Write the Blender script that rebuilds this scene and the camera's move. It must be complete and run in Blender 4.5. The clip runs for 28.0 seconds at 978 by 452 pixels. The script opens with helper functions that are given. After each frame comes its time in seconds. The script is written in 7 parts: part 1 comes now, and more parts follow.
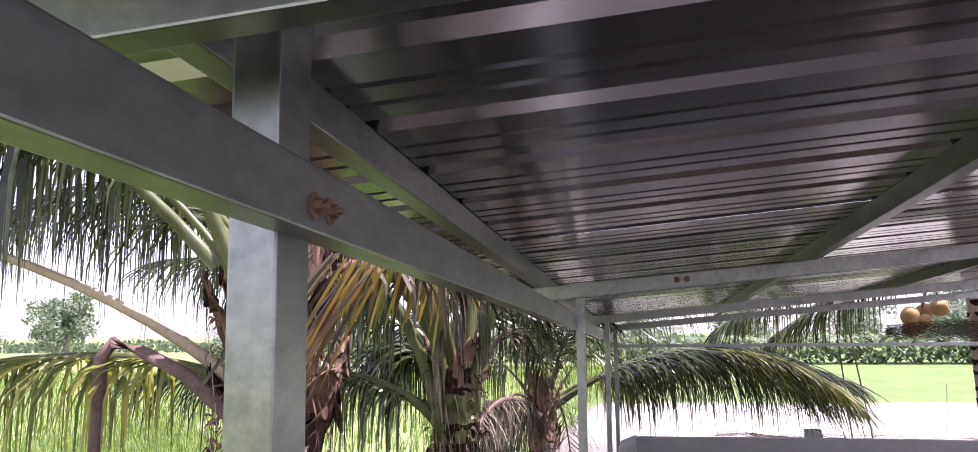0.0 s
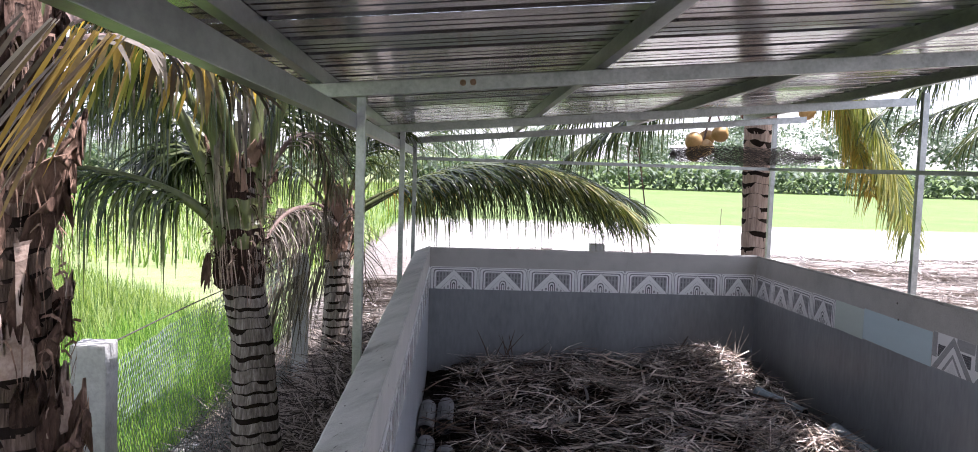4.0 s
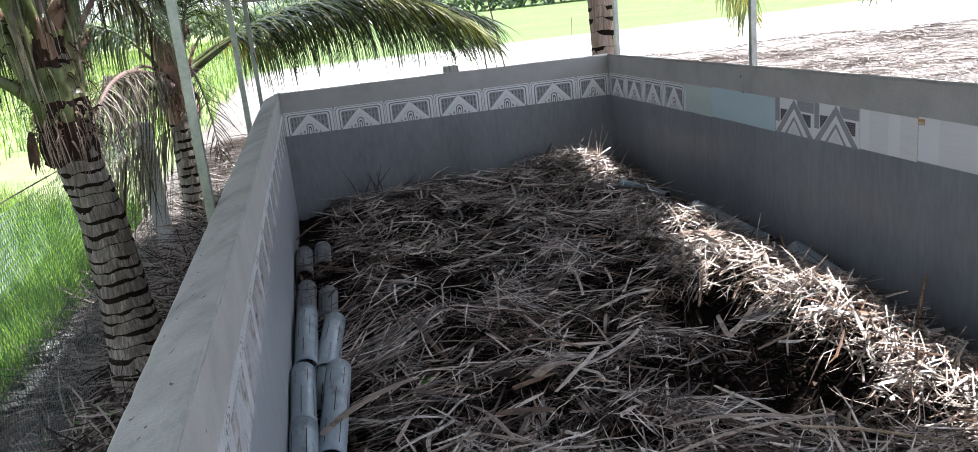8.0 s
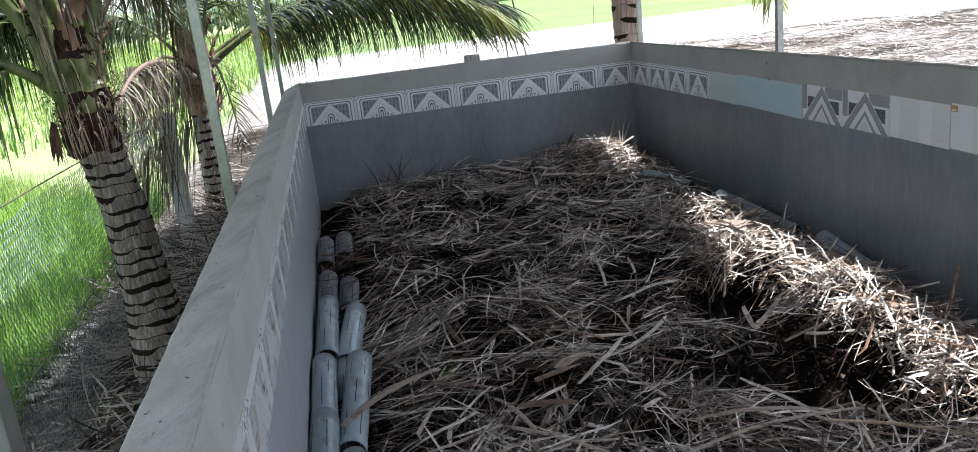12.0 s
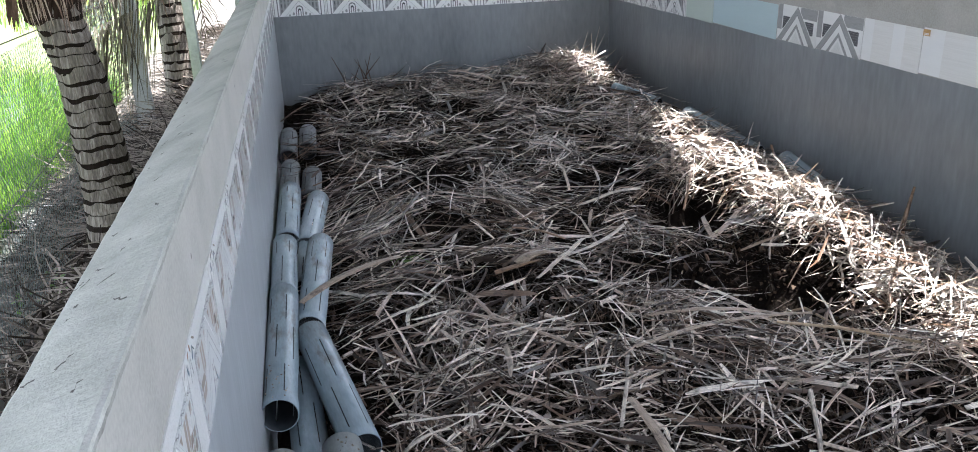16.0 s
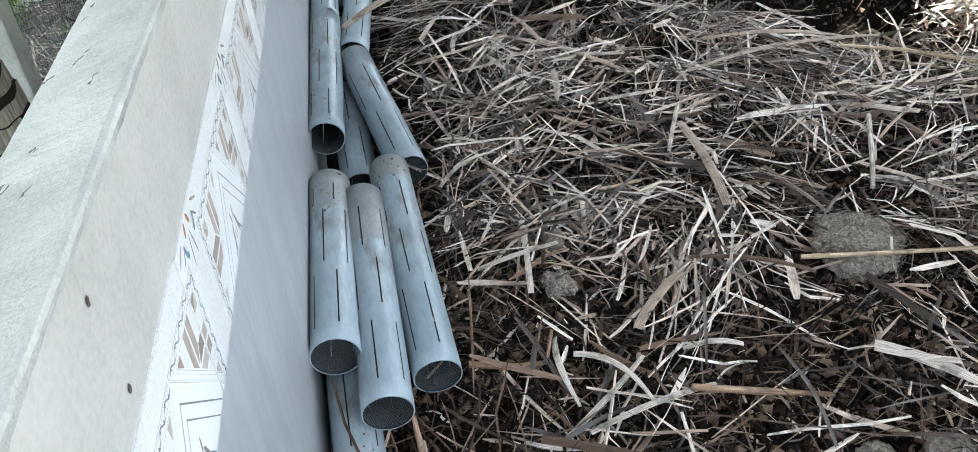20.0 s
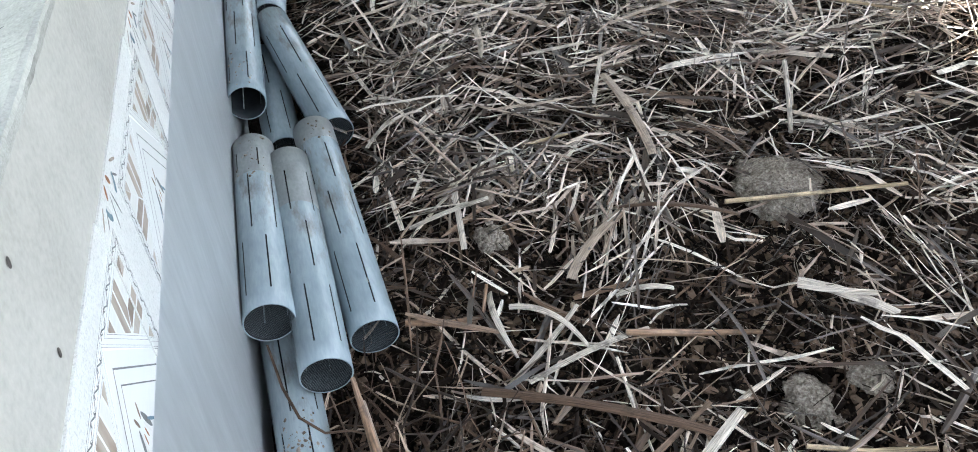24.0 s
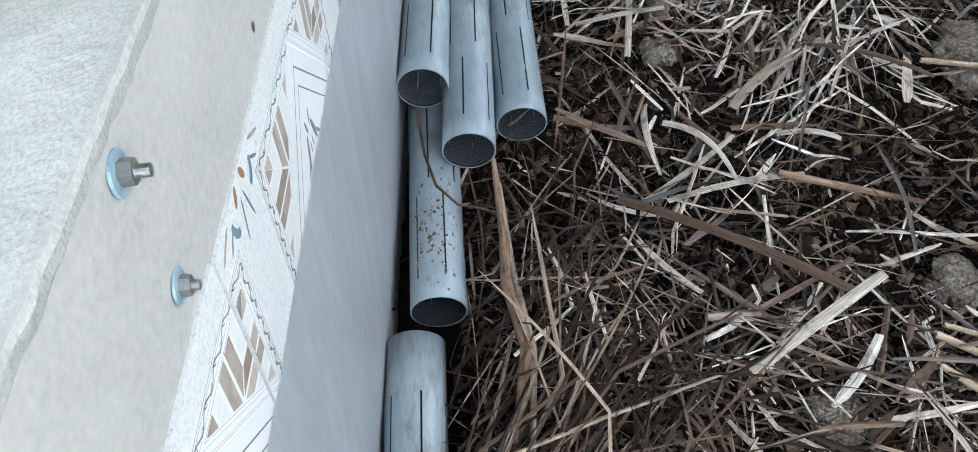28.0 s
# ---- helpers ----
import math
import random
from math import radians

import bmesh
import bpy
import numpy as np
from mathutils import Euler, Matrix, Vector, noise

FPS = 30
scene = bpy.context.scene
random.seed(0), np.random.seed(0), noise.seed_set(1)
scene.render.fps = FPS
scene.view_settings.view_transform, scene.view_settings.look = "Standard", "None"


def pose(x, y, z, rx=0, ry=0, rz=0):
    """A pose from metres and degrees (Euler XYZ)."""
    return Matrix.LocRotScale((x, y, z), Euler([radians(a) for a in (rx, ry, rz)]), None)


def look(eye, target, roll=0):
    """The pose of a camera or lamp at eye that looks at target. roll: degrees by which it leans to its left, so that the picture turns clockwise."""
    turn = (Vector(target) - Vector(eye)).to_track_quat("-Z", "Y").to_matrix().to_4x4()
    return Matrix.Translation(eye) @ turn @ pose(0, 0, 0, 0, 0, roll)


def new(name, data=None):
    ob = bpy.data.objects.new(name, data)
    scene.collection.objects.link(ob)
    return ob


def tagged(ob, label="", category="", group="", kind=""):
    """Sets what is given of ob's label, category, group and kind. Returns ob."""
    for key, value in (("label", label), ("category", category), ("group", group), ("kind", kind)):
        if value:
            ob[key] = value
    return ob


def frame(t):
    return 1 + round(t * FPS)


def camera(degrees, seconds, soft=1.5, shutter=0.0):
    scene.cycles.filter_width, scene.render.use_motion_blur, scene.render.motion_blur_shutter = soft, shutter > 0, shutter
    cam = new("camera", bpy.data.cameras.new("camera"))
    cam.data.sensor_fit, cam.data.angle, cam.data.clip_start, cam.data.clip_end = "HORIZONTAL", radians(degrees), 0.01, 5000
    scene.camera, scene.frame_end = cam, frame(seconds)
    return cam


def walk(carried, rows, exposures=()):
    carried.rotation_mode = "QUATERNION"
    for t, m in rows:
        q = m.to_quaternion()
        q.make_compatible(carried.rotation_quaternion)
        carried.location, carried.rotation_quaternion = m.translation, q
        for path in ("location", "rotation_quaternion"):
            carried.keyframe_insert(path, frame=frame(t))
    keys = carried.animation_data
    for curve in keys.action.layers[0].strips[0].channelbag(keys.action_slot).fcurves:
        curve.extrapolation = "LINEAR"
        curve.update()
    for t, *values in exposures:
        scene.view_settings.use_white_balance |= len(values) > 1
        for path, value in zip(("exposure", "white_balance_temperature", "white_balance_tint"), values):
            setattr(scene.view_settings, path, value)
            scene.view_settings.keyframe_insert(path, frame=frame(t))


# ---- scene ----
cam = camera(58.7, 28.0, 0.9)
PATH = [
    (0, (0.069, -0.673, 1.886), (-0.273, 1.281, 2.134), -0.5),
    (0.5, (0.09, -0.638, 1.877), (-0.217, 1.325, 2.108), -0.6),
    (1, (0.096, -0.624, 1.871), (-0.15, 1.354, 2.032), 0.3),
    (1.5, (0.092, -0.615, 1.87), (-0.147, 1.367, 1.998), 1.2),
    (2, (0.097, -0.603, 1.86), (-0.147, 1.381, 1.916), 1.6),
    (2.5, (0.123, -0.588, 1.859), (-0.096, 1.4, 1.886), 1.9),
    (3, (0.141, -0.555, 1.859), (0.044, 1.442, 1.848), 1.9),
    (3.5, (0.146, -0.549, 1.848), (0.124, 1.449, 1.761), 1.7),
    (4, (0.161, -0.53, 1.839), (0.241, 1.462, 1.676), 1.8),
    (4.5, (0.171, -0.513, 1.832), (0.323, 1.466, 1.583), 1.4),
    (6.5, (0.202, -0.477, 1.776), (0.56, 1.436, 1.315), -4.4),
    (7, (0.209, -0.494, 1.778), (0.576, 1.409, 1.284), -4.5),
    (7.5, (0.212, -0.489, 1.77), (0.58, 1.408, 1.255), -4.9),
    (8, (0.21, -0.481, 1.769), (0.562, 1.412, 1.229), -5.9),
    (8.5, (0.208, -0.48, 1.768), (0.546, 1.411, 1.21), -6.9),
    (9, (0.211, -0.485, 1.768), (0.533, 1.404, 1.197), -7.6),
    (9.5, (0.208, -0.485, 1.767), (0.527, 1.404, 1.193), -7.5),
    (10, (0.212, -0.454, 1.76), (0.527, 1.436, 1.188), -7.2),
    (10.5, (0.208, -0.462, 1.768), (0.515, 1.431, 1.202), -6.9),
    (11, (0.208, -0.462, 1.766), (0.513, 1.435, 1.212), -6.5),
    (11.5, (0.213, -0.458, 1.766), (0.514, 1.44, 1.212), -6.2),
    (12, (0.216, -0.449, 1.76), (0.516, 1.448, 1.203), -6.4),
    (12.5, (0.222, -0.448, 1.756), (0.537, 1.446, 1.197), -6.7),
    (13, (0.243, -0.45, 1.74), (0.694, 1.405, 1.144), -2.9),
    (13.5, (0.239, -0.455, 1.735), (0.701, 1.392, 1.123), -1.5),
    (15.5, (0.186, -0.477, 1.681), (0.615, 1.371, 1.049), -1.4),
    (16, (0.179, -0.472, 1.667), (0.549, 1.353, 0.936), -1.9),
    (16.5, (0.171, -0.472, 1.659), (0.488, 1.337, 0.867), -2.4),
    (17, (0.17, -0.48, 1.658), (0.445, 1.315, 0.82), -2.8),
    (17.5, (0.163, -0.47, 1.642), (0.396, 1.28, 0.703), -2.8),
    (18, (0.157, -0.469, 1.619), (0.341, 1.199, 0.531), -1.8),
    (18.5, (0.155, -0.468, 1.612), (0.303, 1.162, 0.462), -1.6),
    (19, (0.156, -0.467, 1.61), (0.284, 1.135, 0.419), -1.5),
    (19.5, (0.165, -0.466, 1.609), (0.289, 1.118, 0.394), -1.7),
    (20, (0.196, -0.454, 1.611), (0.373, 1.107, 0.373), -4.5),
    (20.5, (0.208, -0.45, 1.612), (0.509, 1.08, 0.359), -4.4),
    (21, (0.208, -0.45, 1.609), (0.54, 1.076, 0.359), -4.4),
    (21.5, (0.207, -0.446, 1.6), (0.572, 1.065, 0.343), -3.9),
    (23.5, (0.196, -0.454, 1.602), (0.585, 1.03, 0.319), -3.4),
    (24, (0.188, -0.46, 1.598), (0.513, 1.017, 0.289), -3.3),
    (24.5, (0.18, -0.457, 1.579), (0.45, 0.984, 0.219), -2.0),
    (25, (0.188, -0.455, 1.582), (0.448, 0.965, 0.198), -2.2),
    (25.5, (0.184, -0.459, 1.592), (0.419, 0.969, 0.211), -3.1),
    (26, (0.172, -0.465, 1.592), (0.357, 0.97, 0.211), -4.3),
    (26.5, (0.164, -0.472, 1.583), (0.273, 0.963, 0.194), -5.0),
    (27, (0.152, -0.469, 1.556), (0.202, 0.878, 0.078), -2.2),
    (27.5, (0.148, -0.472, 1.547), (0.171, 0.823, 0.023), -0.9),
    (28, (0.146, -0.474, 1.543), (0.148, 0.76, -0.03), -0.5),
]
EXPOSURE = [(0, 1.40, 6050, 36), (1, 1.28, 6020, 31), (2, 1.18, 6000, 25), (3, 1.42, 5950, 26), (4, 1.48, 5950, 24), (6.5, 1.47, 5880, 15), (8, 1.67, 5850, 14), (10, 1.65, 5850, 12), (12.5, 1.61, 5850, 10), (13.5, 1.78, 5950, 12), (16, 2.50, 5900, 12), (17, 2.85, 5950, 11), (18, 3.0, 6000, 10), (20, 3.04, 6100, 6), (22, 2.95, 6100, 6), (24, 3.06, 6100, 6), (28, 2.83, 6100, 6)]
walk(cam, [(t, look(eye, target, roll)) for t, eye, target, roll in PATH], EXPOSURE)

# ---------------------------------------------------------------- light
SUN_EL, SUN_AZ = 66.0, 8.0          # sun stands high over the open long side (+x), a little towards the back
world = bpy.data.worlds.new("sky")
scene.world = world
world.use_nodes = True
wn = world.node_tree.nodes
wl = world.node_tree.links
sky = wn.new("ShaderNodeTexSky")
sky.sky_type = "NISHITA"
sky.sun_disc = False
sky.sun_elevation = radians(SUN_EL)
sky.sun_rotation = radians(90 - SUN_AZ)
sky.air_density, sky.dust_density, sky.ozone_density = 1.0, 1.0, 1.0
haze = wn.new("ShaderNodeHueSaturation")      # thin tropical haze: the sky is nearly white
haze.inputs["Saturation"].default_value = 0.30
wl.new(sky.outputs["Color"], haze.inputs["Color"])
wl.new(haze.outputs["Color"], wn["Background"].inputs["Color"])
wn["Background"].inputs["Strength"].default_value = 0.15
sun_data = bpy.data.lights.new("sun", "SUN")
sun_data.energy, sun_data.angle, sun_data.color = 5.0, radians(0.6), (1.0, 0.95, 0.87)
sun = new("sun", sun_data)
to_sun = Vector((math.cos(radians(SUN_EL)) * math.cos(radians(SUN_AZ)), math.cos(radians(SUN_EL)) * math.sin(radians(SUN_AZ)), math.sin(radians(SUN_EL))))
sun.matrix_world = look(to_sun * 30, (0, 0, 0))


# ---------------------------------------------------------------- materials
def surf(name, stops, scale=6.0, rough=0.8, metal=0.0, bump=0.3, bscale=60.0, vary="", stretch=(1, 1, 1), spec=0.5, stain=0.0, stain_col=(0.05, 0.045, 0.04), coords="Object", bdist=0.01, amount=0.5):
    """A surface whose colour runs through stops with a coarse and a fine noise; vary: 'island' or 'object' shifts it piece by piece."""
    m = bpy.data.materials.new(name)
    m.use_nodes = True
    nt = m.node_tree
    n, l = nt.nodes, nt.links
    b = n["Principled BSDF"]
    tc = n.new("ShaderNodeTexCoord")
    mp = n.new("ShaderNodeMapping")
    mp.inputs["Scale"].default_value = stretch
    l.new(tc.outputs[coords], mp.inputs["Vector"])
    big = n.new("ShaderNodeTexNoise")
    big.inputs["Scale"].default_value, big.inputs["Detail"].default_value, big.inputs["Roughness"].default_value = scale, 6, 0.65
    l.new(mp.outputs[0], big.inputs["Vector"])
    fine = n.new("ShaderNodeTexNoise")
    fine.inputs["Scale"].default_value, fine.inputs["Detail"].default_value = bscale, 4
    l.new(mp.outputs[0], fine.inputs["Vector"])
    ramp = n.new("ShaderNodeValToRGB")
    cr = ramp.color_ramp
    while len(cr.elements) < len(stops):
        cr.elements.new(0.5)
    for i, c in enumerate(stops):
        cr.elements[i].position = 0.28 + 0.44 * i / max(1, len(stops) - 1)
        cr.elements[i].color = (*c, 1)
    mix = n.new("ShaderNodeMath")
    mix.operation = "MULTIPLY_ADD"
    l.new(fine.outputs["Fac"], mix.inputs[0])
    mix.inputs[1].default_value = 0.35
    half = n.new("ShaderNodeMath")
    half.operation = "MULTIPLY_ADD"
    l.new(big.outputs["Fac"], half.inputs[0])
    half.inputs[1].default_value, half.inputs[2].default_value = 0.65, 0.0
    l.new(half.outputs[0], mix.inputs[2])
    fac = mix.outputs[0]
    if vary:
        if vary == "island":
            src = n.new("ShaderNodeNewGeometry").outputs["Random Per Island"]
        else:
            src = n.new("ShaderNodeObjectInfo").outputs["Random"]
        sh = n.new("ShaderNodeMath")
        sh.operation = "MULTIPLY_ADD"
        l.new(src, sh.inputs[0])
        sh.inputs[1].default_value, sh.inputs[2].default_value = amount, -amount / 2
        ad = n.new("ShaderNodeMath")
        l.new(fac, ad.inputs[0])
        l.new(sh.outputs[0], ad.inputs[1])
        fac = ad.outputs[0]
    l.new(fac, ramp.inputs["Fac"])
    col = ramp.outputs["Color"]
    if stain:
        sp = n.new("ShaderNodeTexNoise")
        sp.inputs["Scale"].default_value, sp.inputs["Detail"].default_value = scale * 0.45, 9
        sp.inputs["Roughness"].default_value = 0.75
        l.new(mp.outputs[0], sp.inputs["Vector"])
        r2 = n.new("ShaderNodeValToRGB")
        r2.color_ramp.elements[0].position, r2.color_ramp.elements[1].position = 0.56, 0.70
        l.new(sp.outputs["Fac"], r2.inputs["Fac"])
        k = n.new("ShaderNodeMath")
        k.operation = "MULTIPLY"
        l.new(r2.outputs["Color"], k.inputs[0])
        k.inputs[1].default_value = stain
        mc = n.new("ShaderNodeMix")
        mc.data_type = "RGBA"
        l.new(k.outputs[0], mc.inputs["Factor"])
        l.new(col, mc.inputs["A"])
        mc.inputs["B"].default_value = (*stain_col, 1)
        col = mc.outputs["Result"]
    l.new(col, b.inputs["Base Color"])
    b.inputs["Roughness"].default_value, b.inputs["Metallic"].default_value = rough, metal
    b.inputs["Specular IOR Level"].default_value = spec
    if bump:
        bp = n.new("ShaderNodeBump")
        bp.inputs["Strength"].default_value, bp.inputs["Distance"].default_value = bump, bdist
        l.new(mix.outputs[0], bp.inputs["Height"])
        l.new(bp.outputs[0], b.inputs["Normal"])
    return m


M = {}
M["plaster_top"] = surf("sandy_cement_plaster", [(0.265, 0.263, 0.236), (0.43, 0.427, 0.392), (0.57, 0.565, 0.525)], 7, 0.95, bump=0.9, bscale=340, stain=0.7, stain_col=(0.20, 0.205, 0.182), bdist=0.003, spec=0.2)
M["plaster_edge"] = surf("grimy_plaster_edge", [(0.23, 0.228, 0.207), (0.36, 0.357, 0.328), (0.50, 0.495, 0.46)], 16, 0.95, bump=0.8, bscale=500, stain=0.7, stain_col=(0.085, 0.082, 0.072), bdist=0.004, spec=0.2)
M["mud"] = surf("dried_tan_mud", [(0.13, 0.105, 0.083), (0.24, 0.20, 0.165), (0.34, 0.295, 0.25)], 60, 0.95, bump=0.6, bscale=200, spec=0.1, vary="island", amount=0.7)
M["plaster"] = surf("smooth_cement_plaster", [(0.29, 0.28, 0.252), (0.40, 0.387, 0.352), (0.48, 0.466, 0.428)], 5, 0.7, bump=0.2, bscale=160, stain=0.5, stain_col=(0.27, 0.255, 0.235))
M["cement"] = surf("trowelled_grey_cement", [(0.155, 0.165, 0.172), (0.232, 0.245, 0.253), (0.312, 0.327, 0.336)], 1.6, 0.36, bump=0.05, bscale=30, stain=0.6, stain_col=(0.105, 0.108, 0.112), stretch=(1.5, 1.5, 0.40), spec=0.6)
# brush-stroked finish, paled to put the left wall's stronger light into its colour
M["brushed"] = surf("brushed_cement_lit", [(0.30, 0.318, 0.328), (0.39, 0.411, 0.422), (0.50, 0.52, 0.53)], 16, 0.32, bump=0.08, bscale=90, stain=0.3, stain_col=(0.25, 0.26, 0.267), stretch=(1, 0.8, 0.16), spec=0.6)
M["steel"] = surf("galvanised_steel", [(0.17, 0.188, 0.185), (0.265, 0.285, 0.282), (0.36, 0.382, 0.378)], 14, 0.32, metal=0.96, bump=0.06, bscale=90, stain=0.5, stain_col=(0.075, 0.075, 0.068), stretch=(1, 0.4, 1))
M["sheet"] = surf("zinc_roof_sheet", [(0.20, 0.195, 0.21), (0.28, 0.272, 0.288), (0.36, 0.352, 0.362)], 3, 0.17, metal=0.9, bump=0.06, bscale=25, stain=0.3, stain_col=(0.15, 0.135, 0.13), stretch=(0.3, 1, 1))
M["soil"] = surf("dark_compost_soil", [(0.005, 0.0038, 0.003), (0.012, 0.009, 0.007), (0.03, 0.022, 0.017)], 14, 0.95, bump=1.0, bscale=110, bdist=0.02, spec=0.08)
M["roots"] = surf("grey_brown_roots", [(0.02, 0.0155, 0.012), (0.085, 0.068, 0.055), (0.28, 0.24, 0.20)], 5, 0.85, bump=0.3, vary="island", amount=0.8, spec=0.1)
M["crumb"] = surf("compost_crumbs", [(0.009, 0.006, 0.0045), (0.036, 0.024, 0.017), (0.17, 0.12, 0.086)], 9, 0.95, bump=0.6, bscale=200, vary="island", amount=0.8, spec=0.1)
M["bank"] = surf("dry_bank_soil", [(0.022, 0.017, 0.013), (0.065, 0.052, 0.041), (0.17, 0.142, 0.116)], 9, 0.95, bump=0.6, bscale=120, vary="island", amount=0.7, spec=0.1)
M["pale_stick"] = surf("pale_dry_stalk", [(0.30, 0.23, 0.15), (0.45, 0.37, 0.25), (0.56, 0.48, 0.34)], 9, 0.55, bump=0.2, bscale=90)
M["pvc"] = surf("grey_blue_plastic_pipe", [(0.225, 0.28, 0.31), (0.30, 0.365, 0.40), (0.40, 0.465, 0.495)], 26, 0.27, bump=0.06, bscale=180, vary="object", amount=0.3, stain=0.8, stain_col=(0.15, 0.118, 0.09), spec=0.6, stretch=(1, 0.22, 1))
M["pvc_aged"] = surf("chalky_aged_pipe_end", [(0.17, 0.185, 0.185), (0.25, 0.268, 0.268), (0.34, 0.355, 0.35)], 30, 0.42, bump=0.1, bscale=200, stain=0.6, stain_col=(0.12, 0.10, 0.082), stretch=(1, 0.5, 1))
M["pvc_dirty"] = surf("soiled_plastic_pipe", [(0.045, 0.045, 0.043), (0.11, 0.115, 0.115), (0.22, 0.24, 0.25)], 16, 0.5, bump=0.2, bscale=120, stain=0.8, stain_col=(0.05, 0.038, 0.028), stretch=(1, 0.3, 1))
# inner faces are darkened to stand in for the shade within the pipe
M["pipe_inside"] = surf("shade_dark_pipe_inside", [(0.012, 0.014, 0.016), (0.035, 0.041, 0.045)], 9, 0.8, bump=0.1, spec=0.15)
M["net"] = surf("grey_plastic_net", [(0.035, 0.042, 0.047), (0.085, 0.10, 0.108)], 8, 0.5, bump=0)
M["dung"] = surf("dried_dung", [(0.07, 0.057, 0.046), (0.28, 0.24, 0.20), (0.56, 0.50, 0.43)], 110, 0.95, bump=1.0, bscale=220, spec=0.1, bdist=0.012)
M["tile_white"] = surf("glazed_white_tile", [(0.82, 0.82, 0.80), (0.88, 0.88, 0.86)], 4, 0.14, bump=0, spec=0.8)
M["tile_cream"] = surf("glazed_cream_tile", [(0.70, 0.69, 0.655), (0.80, 0.79, 0.755), (0.86, 0.855, 0.83)], 3, 0.16, spec=0.8, bump=0, stretch=(1, 1.2, 9))
M["tile_blue"] = surf("glazed_pale_blue_tile", [(0.53, 0.66, 0.68), (0.60, 0.73, 0.75)], 2, 0.14, bump=0, spec=0.8)
M["tile_mint"] = surf("glazed_pale_green_tile", [(0.56, 0.64, 0.57), (0.63, 0.70, 0.63)], 3, 0.16, bump=0)
M["tile_speckle"] = surf("speckled_tile_ground", [(0.34, 0.34, 0.33), (0.68, 0.68, 0.66), (0.76, 0.76, 0.74)], 420, 0.35, bump=0.25, bscale=700, stretch=(1, 1, 0.154), bdist=0.001)
M["tile_grey"] = surf("grey_tile_print", [(0.16, 0.16, 0.165), (0.29, 0.29, 0.295)], 40, 0.22, bump=0)
M["tile_mid"] = surf("pale_grey_tile_print", [(0.30, 0.30, 0.297), (0.44, 0.44, 0.432)], 40, 0.22, bump=0)
M["tile_dark"] = surf("charcoal_tile_print", [(0.05, 0.052, 0.055), (0.19, 0.19, 0.195)], 90, 0.22, bump=0)
M["tile_wood"] = surf("brown_wood_tile_print", [(0.26, 0.20, 0.16), (0.40, 0.33, 0.275), (0.52, 0.46, 0.40)], 60, 0.2, bump=0, stretch=(1, 1, 0.05), vary="island", amount=0.5)
M["tile_rust"] = surf("rust_tile_print", [(0.33, 0.15, 0.08), (0.42, 0.22, 0.12)], 20, 0.2, bump=0)
M["tile_slate"] = surf("slate_blue_tile_print", [(0.14, 0.22, 0.28), (0.24, 0.33, 0.38)], 20, 0.2, bump=0)
M["zinc_bolt"] = surf("zinc_plated_bolt", [(0.22, 0.225, 0.22), (0.42, 0.42, 0.40)], 160, 0.45, metal=0.85, bump=0.2, bscale=300)
M["zinc_washer"] = surf("blue_zinc_washer", [(0.26, 0.38, 0.45), (0.40, 0.52, 0.58)], 30, 0.4, metal=0.35, bump=0)
M["rusty_bolt"] = surf("rusty_bolt", [(0.14, 0.08, 0.05), (0.28, 0.19, 0.13)], 40, 0.6, metal=0.5, bump=0.3, bscale=200)
M["trunk"] = surf("palm_trunk_bark", [(0.045, 0.037, 0.031), (0.22, 0.188, 0.16), (0.52, 0.465, 0.405)], 60, 0.92, bump=1.0, bscale=190, stretch=(1, 1, 0.08), stain=0.5, stain_col=(0.05, 0.04, 0.031), bdist=0.025, spec=0.15)
M["trunk_brown"] = surf("brown_palm_trunk_bark", [(0.033, 0.027, 0.022), (0.195, 0.166, 0.14), (0.50, 0.45, 0.40)], 60, 0.92, bump=1.0, bscale=190, stretch=(1, 1, 0.08), stain=0.6, stain_col=(0.035, 0.025, 0.019), bdist=0.025, spec=0.15)
M["trunk_old"] = surf("dark_old_palm_bark", [(0.025, 0.017, 0.012), (0.115, 0.08, 0.06), (0.30, 0.225, 0.175)], 60, 0.92, bump=1.0, bscale=190, stretch=(1, 1, 0.08), stain=0.5, stain_col=(0.04, 0.028, 0.02), bdist=0.025, spec=0.15)
# tan bark, paled further to put the trunk's sunlight into its colour
M["trunk_tan"] = surf("sunlit_tan_trunk_bark", [(0.12, 0.085, 0.068), (0.36, 0.27, 0.22), (0.60, 0.48, 0.41)], 60, 0.9, bump=0.8, bscale=190, stretch=(1, 1, 0.08), stain=0.3, stain_col=(0.14, 0.10, 0.08), bdist=0.02, spec=0.2)
M["scar"] = surf("dark_leaf_scar", [(0.006, 0.0045, 0.0035), (0.022, 0.015, 0.011)], 20, 0.95, bump=0.6, spec=0.1)
M["boot"] = surf("brown_leaf_base_fibre", [(0.022, 0.012, 0.008), (0.10, 0.06, 0.043), (0.28, 0.18, 0.13)], 22, 0.92, bump=1.0, bscale=120, stretch=(1, 1, 0.22), vary="object", amount=0.55, bdist=0.02, spec=0.2)
M["fibre"] = surf("pale_torn_fibre", [(0.14, 0.085, 0.06), (0.27, 0.19, 0.145), (0.42, 0.33, 0.27)], 14, 0.88, bump=0.6, bscale=120, vary="island")
